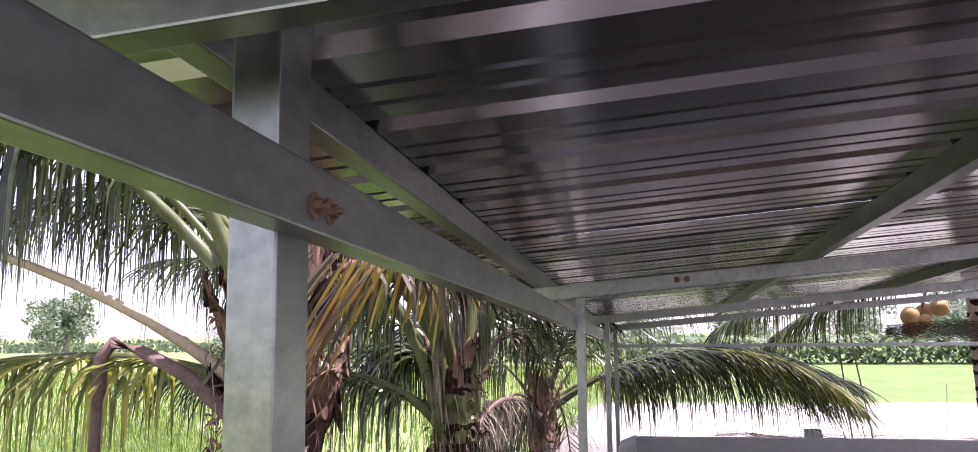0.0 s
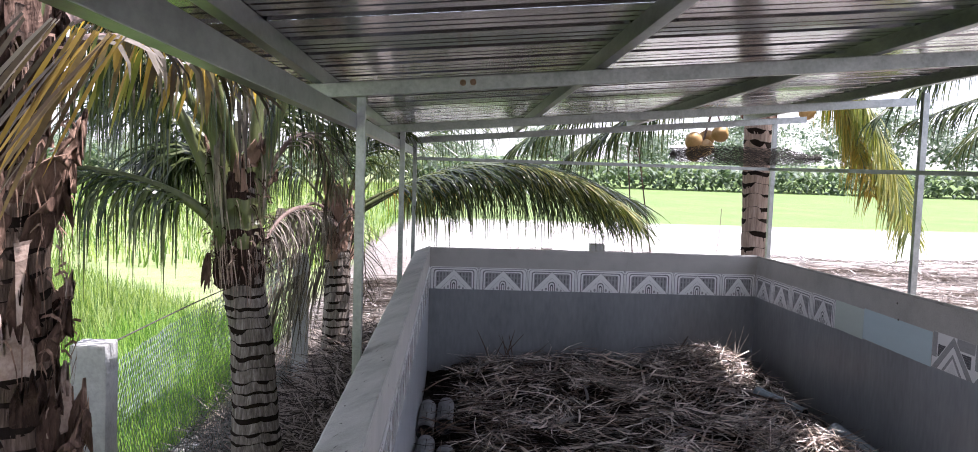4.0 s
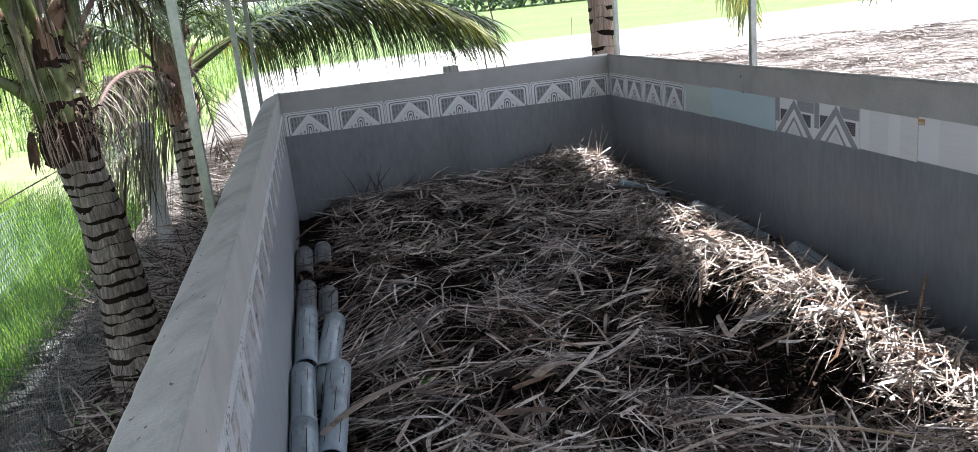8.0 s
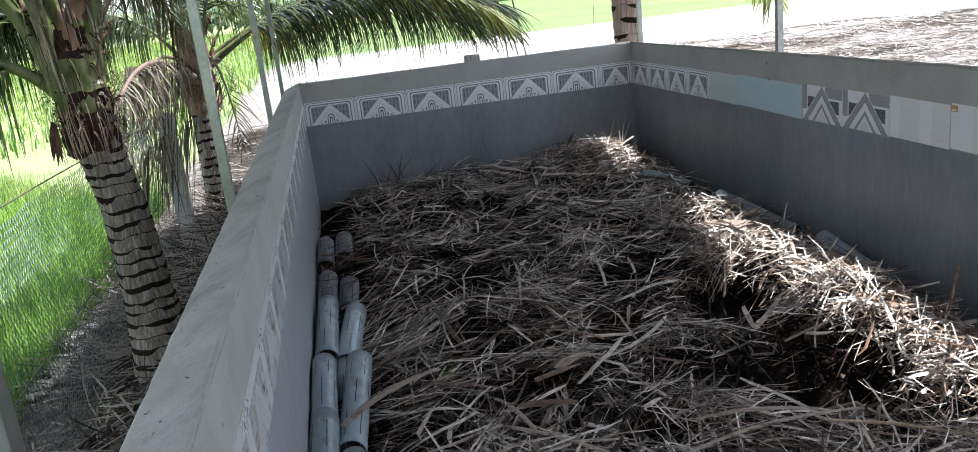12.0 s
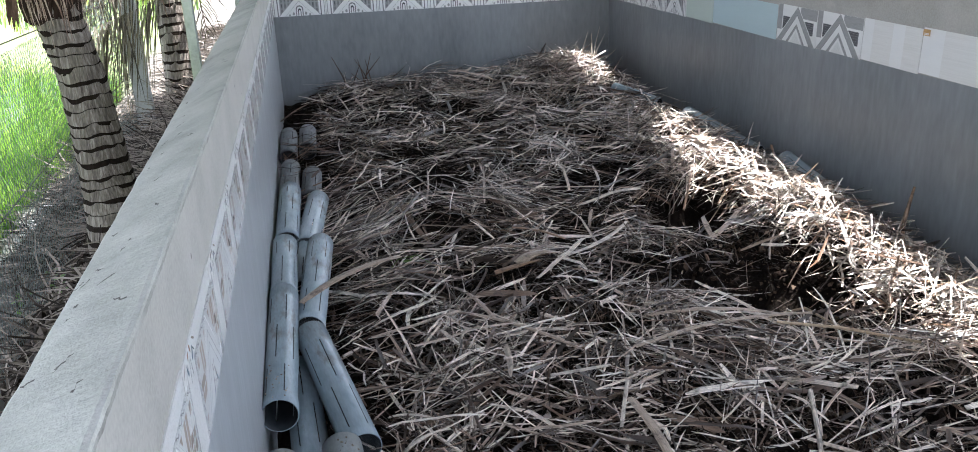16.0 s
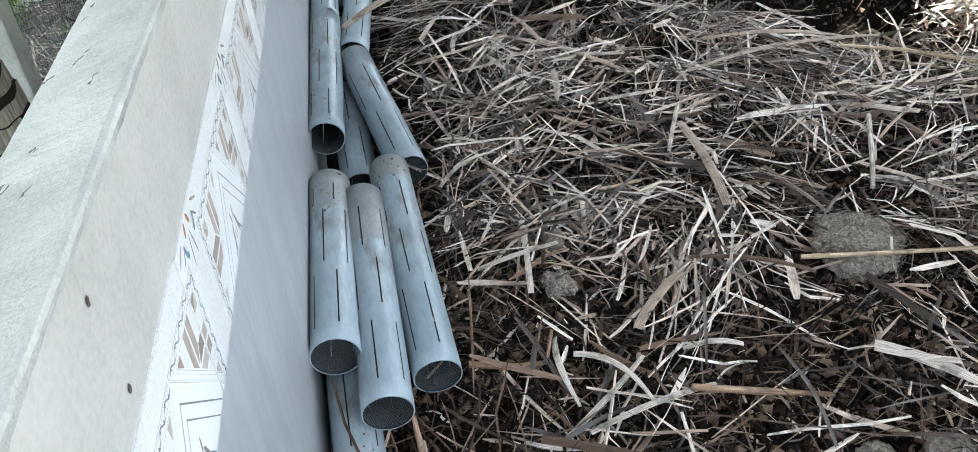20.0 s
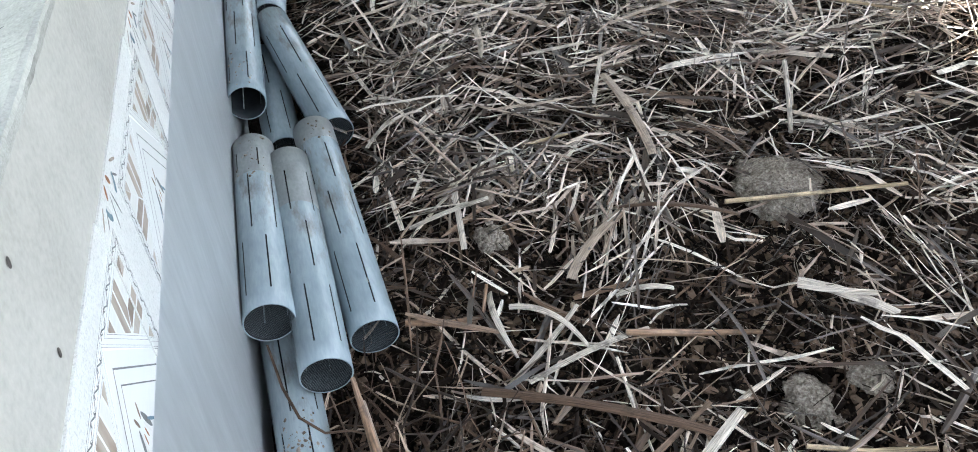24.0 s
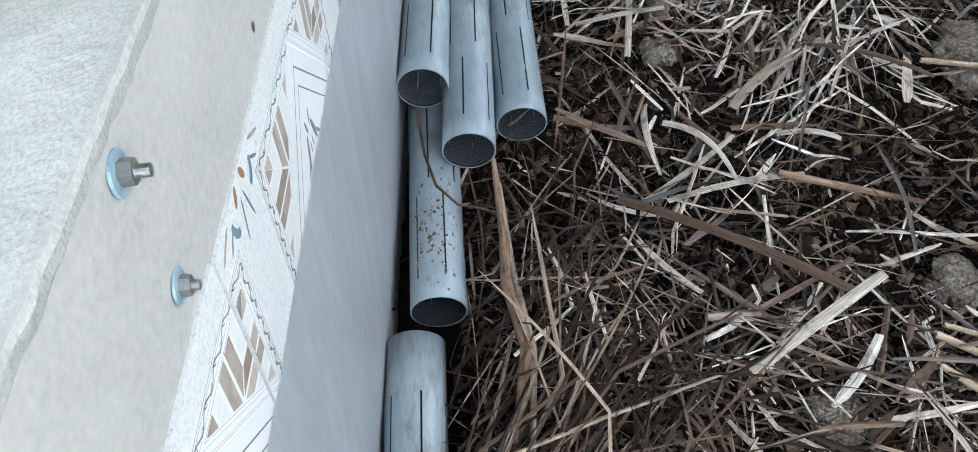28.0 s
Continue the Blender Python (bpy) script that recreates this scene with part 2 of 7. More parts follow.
M["petiole"] = surf("green_leaf_stalk", [(0.04, 0.052, 0.017), (0.085, 0.102, 0.032), (0.165, 0.18, 0.062)], 5, 0.42, bump=0.15, bscale=60, stain=0.45, stain_col=(0.13, 0.09, 0.05), stretch=(1, 1, 0.4))
M["old_petiole"] = surf("dry_brown_leaf_stalk", [(0.07, 0.045, 0.035), (0.15, 0.10, 0.08), (0.23, 0.17, 0.14)], 7, 0.75, bump=0.4, bscale=80)


def straw_material(name, stops, rough=0.42, spec=0.6):
    """Dry blades: each its own tone, streaked along the grain, dulled with soil in patches."""
    m = bpy.data.materials.new(name)
    m.use_nodes = True
    nt = m.node_tree
    n, l = nt.nodes, nt.links
    b = n["Principled BSDF"]
    ramp = n.new("ShaderNodeValToRGB")
    cr = ramp.color_ramp
    while len(cr.elements) < len(stops):
        cr.elements.new(0.5)
    for i, (at, c) in enumerate(stops):
        cr.elements[i].position, cr.elements[i].color = at, (*c, 1)
    l.new(n.new("ShaderNodeNewGeometry").outputs["Random Per Island"], ramp.inputs["Fac"])
    uv = n.new("ShaderNodeUVMap")
    uv.uv_map = "grain"
    mp = n.new("ShaderNodeMapping")
    mp.inputs["Scale"].default_value = (1.0, 0.035, 1)
    l.new(uv.outputs[0], mp.inputs["Vector"])
    streak = n.new("ShaderNodeTexNoise")
    streak.inputs["Scale"].default_value, streak.inputs["Detail"].default_value, streak.inputs["Roughness"].default_value = 620, 4, 0.6
    l.new(mp.outputs[0], streak.inputs["Vector"])
    light = n.new("ShaderNodeMapRange")
    light.inputs["From Min"].default_value, light.inputs["From Max"].default_value = 0.30, 0.68
    light.inputs["To Min"].default_value, light.inputs["To Max"].default_value = 0.24, 1.42
    l.new(streak.outputs["Fac"], light.inputs["Value"])
    tc = n.new("ShaderNodeTexCoord")
    patch = n.new("ShaderNodeTexNoise")
    patch.inputs["Scale"].default_value, patch.inputs["Detail"].default_value, patch.inputs["Roughness"].default_value = 24, 5, 0.7
    l.new(tc.outputs["Object"], patch.inputs["Vector"])
    dirt = n.new("ShaderNodeMapRange")
    dirt.inputs["From Min"].default_value, dirt.inputs["From Max"].default_value = 0.52, 0.66
    dirt.inputs["To Min"].default_value, dirt.inputs["To Max"].default_value = 0.0, 0.7
    l.new(patch.outputs["Fac"], dirt.inputs["Value"])
    mul = n.new("ShaderNodeMix")
    mul.data_type, mul.blend_type = "RGBA", "MULTIPLY"
    mul.inputs["Factor"].default_value = 1
    l.new(ramp.outputs["Color"], mul.inputs["A"])
    l.new(light.outputs[0], mul.inputs["B"])
    soiled = n.new("ShaderNodeMix")
    soiled.data_type = "RGBA"
    l.new(dirt.outputs[0], soiled.inputs["Factor"])
    l.new(mul.outputs["Result"], soiled.inputs["A"])
    soiled.inputs["B"].default_value = (0.026, 0.018, 0.013, 1)
    l.new(soiled.outputs["Result"], b.inputs["Base Color"])
    b.inputs["Roughness"].default_value, b.inputs["Specular IOR Level"].default_value = rough, spec
    bp = n.new("ShaderNodeBump")
    bp.inputs["Strength"].default_value, bp.inputs["Distance"].default_value = 0.6, 0.0012
    l.new(streak.outputs["Fac"], bp.inputs["Height"])
    l.new(bp.outputs[0], b.inputs["Normal"])
    return m


M["straw"] = straw_material("weathered_straw", [(0.0, (0.03, 0.019, 0.013)), (0.3, (0.095, 0.062, 0.044)), (0.47, (0.30, 0.204, 0.145)), (0.66, (0.72, 0.60, 0.49)), (1.0, (0.95, 0.88, 0.78))], 0.32, 0.75)
M["straw_brown"] = straw_material("damp_brown_straw", [(0.0, (0.014, 0.0085, 0.006)), (0.45, (0.054, 0.032, 0.021)), (0.78, (0.205, 0.133, 0.09)), (1.0, (0.60, 0.47, 0.36))], 0.45, 0.3)
# lower straw is coloured near black, standing in for shade in the gaps
M["rotten"] = straw_material("gap_shade_rotten_straw", [(0.0, (0.004, 0.003, 0.0022)), (0.7, (0.012, 0.008, 0.006)), (1.0, (0.04, 0.027, 0.02))], 0.8, 0.08)
M["straw_tan"] = straw_material("tan_leaf_blade", [(0.0, (0.30, 0.225, 0.165)), (0.5, (0.40, 0.31, 0.235)), (1.0, (0.52, 0.42, 0.33))])
M["straw_pale"] = straw_material("bleached_leaf_blade", [(0.0, (0.48, 0.415, 0.345)), (1.0, (0.72, 0.645, 0.555))])
M["straw_yellow"] = straw_material("yellow_straw_stem", [(0.0, (0.44, 0.325, 0.20)), (1.0, (0.58, 0.455, 0.30))])
M["straw_rust"] = straw_material("reddish_brown_stem", [(0.0, (0.24, 0.135, 0.08)), (1.0, (0.38, 0.245, 0.155))])


def leafy(name, stops, trans=0.35, rough=0.4, amount=0.6):
    m = surf(name, stops, 2.5, rough, bump=0.1, bscale=40, vary="island", amount=amount)
    nt = m.node_tree
    b = nt.nodes["Principled BSDF"]
    tr = nt.nodes.new("ShaderNodeBsdfTranslucent")
    mx = nt.nodes.new("ShaderNodeMixShader")
    mx.inputs[0].default_value = trans
    src = b.inputs["Base Color"].links[0].from_socket
    br = nt.nodes.new("ShaderNodeMix")
    br.data_type, br.blend_type = "RGBA", "MULTIPLY"
    br.inputs["Factor"].default_value = 1
    nt.links.new(src, br.inputs["A"])
    br.inputs["B"].default_value = (1.5, 1.55, 0.9, 1)
    nt.links.new(br.outputs["Result"], tr.inputs["Color"])
    nt.links.new(b.outputs[0], mx.inputs[1])
    nt.links.new(tr.outputs[0], mx.inputs[2])
    nt.links.new(mx.outputs[0], nt.nodes["Material Output"].inputs["Surface"])
    return m


M["leaf"] = leafy("palm_leaflet_green", [(0.020, 0.032, 0.015), (0.045, 0.066, 0.026), (0.10, 0.12, 0.045)], 0.26, 0.25)
M["leaf_yellow"] = leafy("palm_leaflet_yellowing", [(0.13, 0.14, 0.035), (0.27, 0.22, 0.05), (0.38, 0.25, 0.05)])
M["leaf_dry"] = leafy("palm_leaflet_dry", [(0.045, 0.036, 0.028), (0.125, 0.104, 0.083), (0.26, 0.225, 0.185)], 0.25, 0.7)
M["leaf_gold"] = leafy("palm_leaflet_golden", [(0.085, 0.06, 0.038), (0.19, 0.135, 0.06), (0.44, 0.29, 0.065)], 0.4, 0.45, 0.9)
M["leaf_lime"] = leafy("palm_leaflet_lime", [(0.09, 0.12, 0.03), (0.22, 0.25, 0.06), (0.34, 0.32, 0.09)], 0.4, 0.45, 0.8)
M["rice"] = leafy("rice_blades", [(0.06, 0.12, 0.024), (0.145, 0.225, 0.05), (0.29, 0.355, 0.11)], 0.4, 0.5)
# near rice is a deeper green, the palms' shade put into its colour
M["rice_near"] = leafy("palm_shade_rice_blades", [(0.045, 0.12, 0.019), (0.115, 0.235, 0.038), (0.27, 0.39, 0.085)], 0.4, 0.5)
# far leaf greens are paled and greyed, distance haze put into the colour
M["hedge"] = leafy("hazed_hedge_leaves", [(0.085, 0.13, 0.09), (0.15, 0.20, 0.14), (0.22, 0.27, 0.195)], 0.35, 0.6)
M["weed"] = leafy("small_weed_leaves", [(0.06, 0.11, 0.03), (0.12, 0.20, 0.05)], 0.35, 0.5)
M["concrete_post"] = surf("weathered_concrete_post", [(0.27, 0.27, 0.26), (0.40, 0.40, 0.385), (0.50, 0.50, 0.48)], 9, 0.9, bump=0.5, bscale=90, stain=0.6, stain_col=(0.07, 0.07, 0.065))
M["wire"] = surf("galvanised_wire", [(0.075, 0.10, 0.09), (0.22, 0.26, 0.25)], 30, 0.55, metal=0.3, bump=0)
M["dark_wire"] = surf("dark_rusty_wire", [(0.045, 0.04, 0.036), (0.11, 0.095, 0.085)], 30, 0.7, metal=0.3, bump=0)
M["coconut"] = surf("tan_orange_coconut_husk", [(0.36, 0.21, 0.07), (0.47, 0.29, 0.11), (0.54, 0.38, 0.19)], 6, 0.5, bump=0.1, bscale=60, vary="object", stain=0.35, stain_col=(0.18, 0.10, 0.05))
M["pale_straw"] = surf("sun_bleached_straw", [(0.09, 0.072, 0.06), (0.23, 0.195, 0.168), (0.42, 0.375, 0.33)], 7, 0.8, bump=0.6, bscale=80, vary="island", amount=0.7)
# water base is paled, the bright reflection put into its colour
M["water"] = surf("brightened_water", [(0.34, 0.33, 0.30), (0.48, 0.47, 0.44)], 5, 0.06, bump=0.05, bscale=12)


def ground_material():
    """Dirt by the wall, paddy to the left, bleached straw to the back right, a pale dry strip, then green field to the far hedge."""
    m = bpy.data.materials.new("yard_and_field_ground")
    m.use_nodes = True
    nt = m.node_tree
    n, l = nt.nodes, nt.links
    b = n["Principled BSDF"]
    geo = n.new("ShaderNodeNewGeometry")
    sep = n.new("ShaderNodeSeparateXYZ")
    wob = n.new("ShaderNodeTexNoise")
    wob.inputs["Scale"].default_value, wob.inputs["Detail"].default_value = 0.5, 5
    l.new(geo.outputs["Position"], wob.inputs["Vector"])
    off = n.new("ShaderNodeVectorMath")
    off.operation = "MULTIPLY_ADD"
    l.new(wob.outputs["Color"], off.inputs[0])
    off.inputs[1].default_value, off.inputs[2].default_value = (1.2, 1.2, 0), (-0.6, -0.6, 0)
    add = n.new("ShaderNodeVectorMath")
    l.new(geo.outputs["Position"], add.inputs[0])
    l.new(off.outputs[0], add.inputs[1])
    l.new(add.outputs[0], sep.inputs[0])

    def colour(stops, scale):
        t = n.new("ShaderNodeTexNoise")
        t.inputs["Scale"].default_value, t.inputs["Detail"].default_value, t.inputs["Roughness"].default_value = scale, 8, 0.7
        l.new(geo.outputs["Position"], t.inputs["Vector"])
        r = n.new("ShaderNodeValToRGB")
        r.color_ramp.elements[0].position, r.color_ramp.elements[1].position = 0.32, 0.68
        r.color_ramp.elements[0].color, r.color_ramp.elements[1].color = (*stops[0], 1), (*stops[1], 1)
        l.new(t.outputs["Fac"], r.inputs["Fac"])
        return r.outputs["Color"]

    def step(axis, edge, width):
        r = n.new("ShaderNodeMapRange")
        r.inputs["From Min"].default_value, r.inputs["From Max"].default_value = edge - width, edge + width
        l.new(sep.outputs[axis], r.inputs["Value"])
        return r.outputs[0]

    def over(a, b_, fac):
        k = n.new("ShaderNodeMix")
        k.data_type = "RGBA"
        l.new(fac, k.inputs["Factor"])
        l.new(a, k.inputs["A"])
        l.new(b_, k.inputs["B"])
        return k.outputs["Result"]

    paddy = colour(((0.13, 0.17, 0.06), (0.24, 0.29, 0.11)), 3)
    dirt = colour(((0.016, 0.0125, 0.0095), (0.06, 0.048, 0.038)), 7)
    bleached = colour(((0.085, 0.072, 0.06), (0.27, 0.238, 0.205)), 9)
    pale = colour(((0.40, 0.385, 0.355), (0.54, 0.525, 0.49)), 1.5)
    field = colour(((0.095, 0.155, 0.036), (0.14, 0.205, 0.056)), 0.4)
    c = over(paddy, dirt, step("X", -1.75, 0.15))
    open_yard = n.new("ShaderNodeMath")
    open_yard.operation = "MAXIMUM"
    l.new(step("Y", 6.6, 0.5), open_yard.inputs[0])
    # ground beyond the long wall is unseen, bleached here to bounce light in
    l.new(step("X", 2.7, 0.3), open_yard.inputs[1])
    c2 = over(dirt, bleached, open_yard.outputs[0])
    c = over(c, over(paddy, c2, step("X", -1.75, 0.15)), step("X", -1.75, 0.15))
    c = over(c, over(c, pale, step("X", -1.0, 0.6)), step("Y", 15.5, 0.7))
    c = over(c, over(c, field, step("X", -3.0, 1.0)), step("Y", 24.0, 0.8))
    l.new(c, b.inputs["Base Color"])
    b.inputs["Roughness"].default_value = 0.95
    bp = n.new("ShaderNodeBump")
    bp.inputs["Strength"].default_value, bp.inputs["Distance"].default_value = 0.8, 0.05
    t = n.new("ShaderNodeTexNoise")
    t.inputs["Scale"].default_value, t.inputs["Detail"].default_value = 18, 8
    l.new(geo.outputs["Position"], t.inputs["Vector"])
    l.new(t.outputs["Fac"], bp.inputs["Height"])
    l.new(bp.outputs[0], b.inputs["Normal"])
    return m


M["ground"] = ground_material()


# ---------------------------------------------------------------- building helpers
def link_mesh(name, verts, faces, mats, slots=None, smooth=False):
    me = bpy.data.meshes.new(name)
    me.from_pydata(verts, [], faces)
    for k in (mats if isinstance(mats, (list, tuple)) else [mats]):
        me.materials.append(k)
    if slots is not None:
        me.polygons.foreach_set("material_index", slots)
    if smooth:
        me.polygons.foreach_set("use_smooth", [True] * len(me.polygons))
    me.update()
    return new(name, me)


def under(ob, parent, label=""):
    ob.parent = parent
    return tagged(ob, label)


def base(name, label, category, at=(0, 0, 0), group="", kind=""):
    e = new(name)
    e.location = at
    e.empty_display_size = 0.1
    return tagged(e, label, category, group, kind)


def from_bm(name, bm, mat, parent=None, label="", smooth=False):
    me = bpy.data.meshes.new(name)
    bm.to_mesh(me)
    bm.free()
    for k in (mat if isinstance(mat, (list, tuple)) else [mat]):
        me.materials.append(k)
    if smooth:
        me.polygons.foreach_set("use_smooth", [True] * len(me.polygons))
    ob = new(name, me)
    if parent is not None:
        ob.parent = parent
    return tagged(ob, label)


def bar_between(p, q, w, h, bev=0.002, up=(0, 0, 1)):
    """A bevelled box bar from p to q, w wide and h deep (along up)."""
    p, q = Vector(p), Vector(q)
    d = q - p
    y = d.normalized()
    x = y.cross(Vector(up)).normalized()
    z = x.cross(y)
    m = Matrix((x, y, z)).transposed().to_4x4()
    m.translation = (p + q) / 2
    bm = bmesh.new()
    bmesh.ops.create_cube(bm, size=1)
    bmesh.ops.scale(bm, vec=(w, d.length, h), verts=bm.verts)
    if bev:
        bmesh.ops.bevel(bm, geom=bm.edges[:], offset=bev, segments=2, affect="EDGES", profile=0.7)
    bmesh.ops.transform(bm, matrix=m, verts=bm.verts)
    return bm


def tube(verts, faces, pts, radii, sides=6, close=True):
    """Adds a tube along pts to the lists."""
    pts = [Vector(p) for p in pts]
    n0 = len(verts)
    ref = Vector((0, 0, 1)) if abs((pts[-1] - pts[0]).normalized().z) < 0.9 else Vector((1, 0, 0))
    for i, p in enumerate(pts):
        d = (pts[min(i + 1, len(pts) - 1)] - pts[max(i - 1, 0)]).normalized()
        a = d.cross(ref).normalized()
        b = d.cross(a)
        for k in range(sides):
            t = 2 * math.pi * k / sides
            verts.append(p + (a * math.cos(t) + b * math.sin(t)) * radii[i])
    for i in range(len(pts) - 1):
        for k in range(sides):
            k2 = (k + 1) % sides
            faces.append((n0 + i * sides + k, n0 + i * sides + k2, n0 + (i + 1) * sides + k2, n0 + (i + 1) * sides + k))
    if close:
        faces.append(tuple(n0 + k for k in range(sides)))
        faces.append(tuple(n0 + (len(pts) - 1) * sides + k for k in reversed(range(sides))))


def bez(p0, p1, p2, t):
    return Vector(p0) * (1 - t) ** 2 + Vector(p1) * (2 * t * (1 - t)) + Vector(p2) * t * t


# ---------------------------------------------------------------- the bed: walls, plaster, tiles
W, L, Y0 = 2.27, 5.4, -1.6      # inner width, back wall, near end (behind the camera)
TH = 0.11


def fall(y):
    """The structure falls gently towards the back."""
    return L - y


def top_l(y):
    return 1.20 + 0.0205 * fall(y)


def tt_l(y):
    return 1.067 + 0.0192 * fall(y)


def tb_l(y):
    return 0.913 + 0.0182 * fall(y)


def top_r(y):
    return 1.20 + 0.0303 * fall(y)


def tt_r(y):
    return 1.067 + 0.0290 * fall(y)


def tb_r(y):
    return 0.913 + 0.0280 * fall(y)


def long_wall(name, x_in, side, top, tb, label):
    """A plastered brick wall along y: grey cement lower face, smooth upper band, and a rough trowelled cap whose ragged lip hangs over the band. side: -1 left, 1 right."""
    n = 1180 if side < 0 else 360
    verts, faces, slots = [], [], []
    out = (0.0, 0.012, 0.026, 0.040, 0.054, 0.068, 0.082, 0.096)
    for i in range(n + 1):
        y = Y0 + (L + TH - Y0) * i / n
        z = top(y)
        rag = 1.0 + 0.5 * max(0.0, min(1.0, (0.05 - y) / 0.3)) if side < 0 else 1.0
        drip = rag * (0.0035 * noise.noise((y * 7, 2.0, side)) + 0.0016 * noise.noise((y * 31, 2.0, side)) + 0.0014 * noise.noise((y * 83, 2.0, side)))
        lip = 0.0016 + rag * (0.0012 * noise.noise((y * 12, 6.0, side)) + 0.0011 * noise.noise((y * 60, 6.0, side)))
        prof = [(0, -0.2), (0, tb(y)), (0.0004 * noise.noise((y * 3, 1.0, side)), tb(y) + 0.16), (0, z - 0.014 + drip), (lip, z - 0.011 + drip), (lip * 1.1, z - 0.005), (lip * 0.4, z - 0.001 + 0.3 * drip)]
        for o in out:
            trowel = 0.0013 * noise.noise((o * 14, y * 5, side)) + 0.0004 * noise.noise((o * 70 + y * 10, y * 26, 4.0)) + 0.0008 * noise.noise((o * 160, y * 120, 7.0))
            edge = 0.002 * noise.noise((y * 4, 3.0, side))
            prof.append((-0.005 - o, z - 0.002 - 0.40 * o + trowel + edge))
        prof += [(-TH, z - 0.052 + 0.004 * noise.noise((y * 14, 9.0, side))), (-TH, -0.2)]
        for dx, zz in prof:
            verts.append((x_in - side * dx, y, zz))
    ring = len(prof)
    # left lower face takes the lit brushed copy, right the plain cement
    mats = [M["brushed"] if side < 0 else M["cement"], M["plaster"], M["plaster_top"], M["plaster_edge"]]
    kinds = [0, 1, 1, 3, 3] + [2] * (ring - 7) + [1]
    for i in range(n):
        for k in range(ring - 1):
            a, b = i * ring + k, i * ring + k + 1
            q = (a, b, b + ring, a + ring)
            faces.append(q if side < 0 else q[::-1])
            slots.append(kinds[k])
    for i in (0, n):
        faces.append(tuple(i * ring + k for k in range(ring)))
        slots.append(1)
    ob = link_mesh(name, verts, faces, mats, slots)
    return tagged(ob, label, "wall", kind="structure")


wall_left = long_wall("wall_west", 0.0, -1, top_l, tb_l, "low cement-plastered brick wall with a rough sloping top")
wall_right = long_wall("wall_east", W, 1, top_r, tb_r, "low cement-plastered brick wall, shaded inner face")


def back_wall():
    verts, faces, slots = [], [], []
    n = 40
    ring = 8
    for i in range(n + 1):
        x = -0.001 + (W + 0.002) * i / n
        w = 0.004 * noise.noise((x * 2.3, 9.0, 0))
        for dy, z in [(0, -0.2), (0, 0.913), (w * 0.5, 1.19), (0.006, 1.2 + w), (0.05, 1.195 + w), (TH - 0.012, 1.165 + w), (TH, 1.15), (TH, -0.2)]:
            verts.append((x, L + dy, z))
    kinds = [0, 1, 1, 2, 2, 2, 1]
    for i in range(n):
        for k in range(ring - 1):
            a, b = i * ring + k, i * ring + k + 1
            faces.append((a, a + ring, b + ring, b))
            slots.append(kinds[k])
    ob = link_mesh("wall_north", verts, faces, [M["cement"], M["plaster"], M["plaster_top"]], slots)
    return tagged(ob, "low cement-plastered back wall with a tile border", "wall", kind="structure")


wall_back = back_wall()
near_verts = [(x, y, z) for y in (Y0 - TH, Y0) for x in (-TH, W + TH) for z in (-0.2, 1.3)]
wall_near = tagged(link_mesh("wall_south", near_verts, [(0, 2, 3, 1), (4, 5, 7, 6), (0, 1, 5, 4), (2, 6, 7, 3), (1, 3, 7, 5), (0, 4, 6, 2)], M["plaster"]), "plain cement-plastered wall closing the bed", "wall", kind="structure")


# tile strips: each tile is a thin glazed piece with its printed motif cut into its face
def tile_mesh(name, w, shapes, ground, h=1.0):
    """shapes: (list of (u, v) in 0..1, material key). Laid in the plane u along x, v along z, front towards -y; each layer a hair prouder."""
    verts, faces, slots, keys = [], [], [], [ground]
    g = 0.0012

    def poly(pts, y, key):
        if key not in keys:
            keys.append(key)
        n0 = len(verts)
        for u, v in pts:
            verts.append(((u - 0.5) * w, y, v * h))
        faces.append(tuple(range(n0, n0 + len(pts))))
        slots.append(keys.index(key))
    e = g / w
    c = [(e, 0.004), (1 - e, 0.004), (1 - e, 0.996), (e, 0.996)]
    n0 = len(verts)
    for y in (0.0, -0.006):
        for u, v in c:
            verts.append(((u - 0.5) * w, y, v * h))
    for a in range(4):
        b_ = (a + 1) % 4
        faces.append((n0 + a, n0 + b_, n0 + 4 + b_, n0 + 4 + a))
        slots.append(0)
    faces.append((n0 + 4, n0 + 5, n0 + 6, n0 + 7))
    slots.append(0)
    laid = []
    for pts, key in shapes:
        pts = clip_unit(pts)
        if len(pts) > 2:
            lo_u, hi_u = min(p[0] for p in pts), max(p[0] for p in pts)
            lo_v, hi_v = min(p[1] for p in pts), max(p[1] for p in pts)
            level = 1 + max([q[4] for q in laid if q[0] < hi_u and q[1] > lo_u and q[2] < hi_v and q[3] > lo_v], default=0)
            laid.append((lo_u, hi_u, lo_v, hi_v, level))
            poly(pts, -0.0061 - 0.00002 * level, key)
    me = bpy.data.meshes.new(name)
    me.from_pydata(verts, [], faces)
    for k in keys:
        me.materials.append(M[k])
    me.polygons.foreach_set("material_index", slots)
    me.update()
    return me


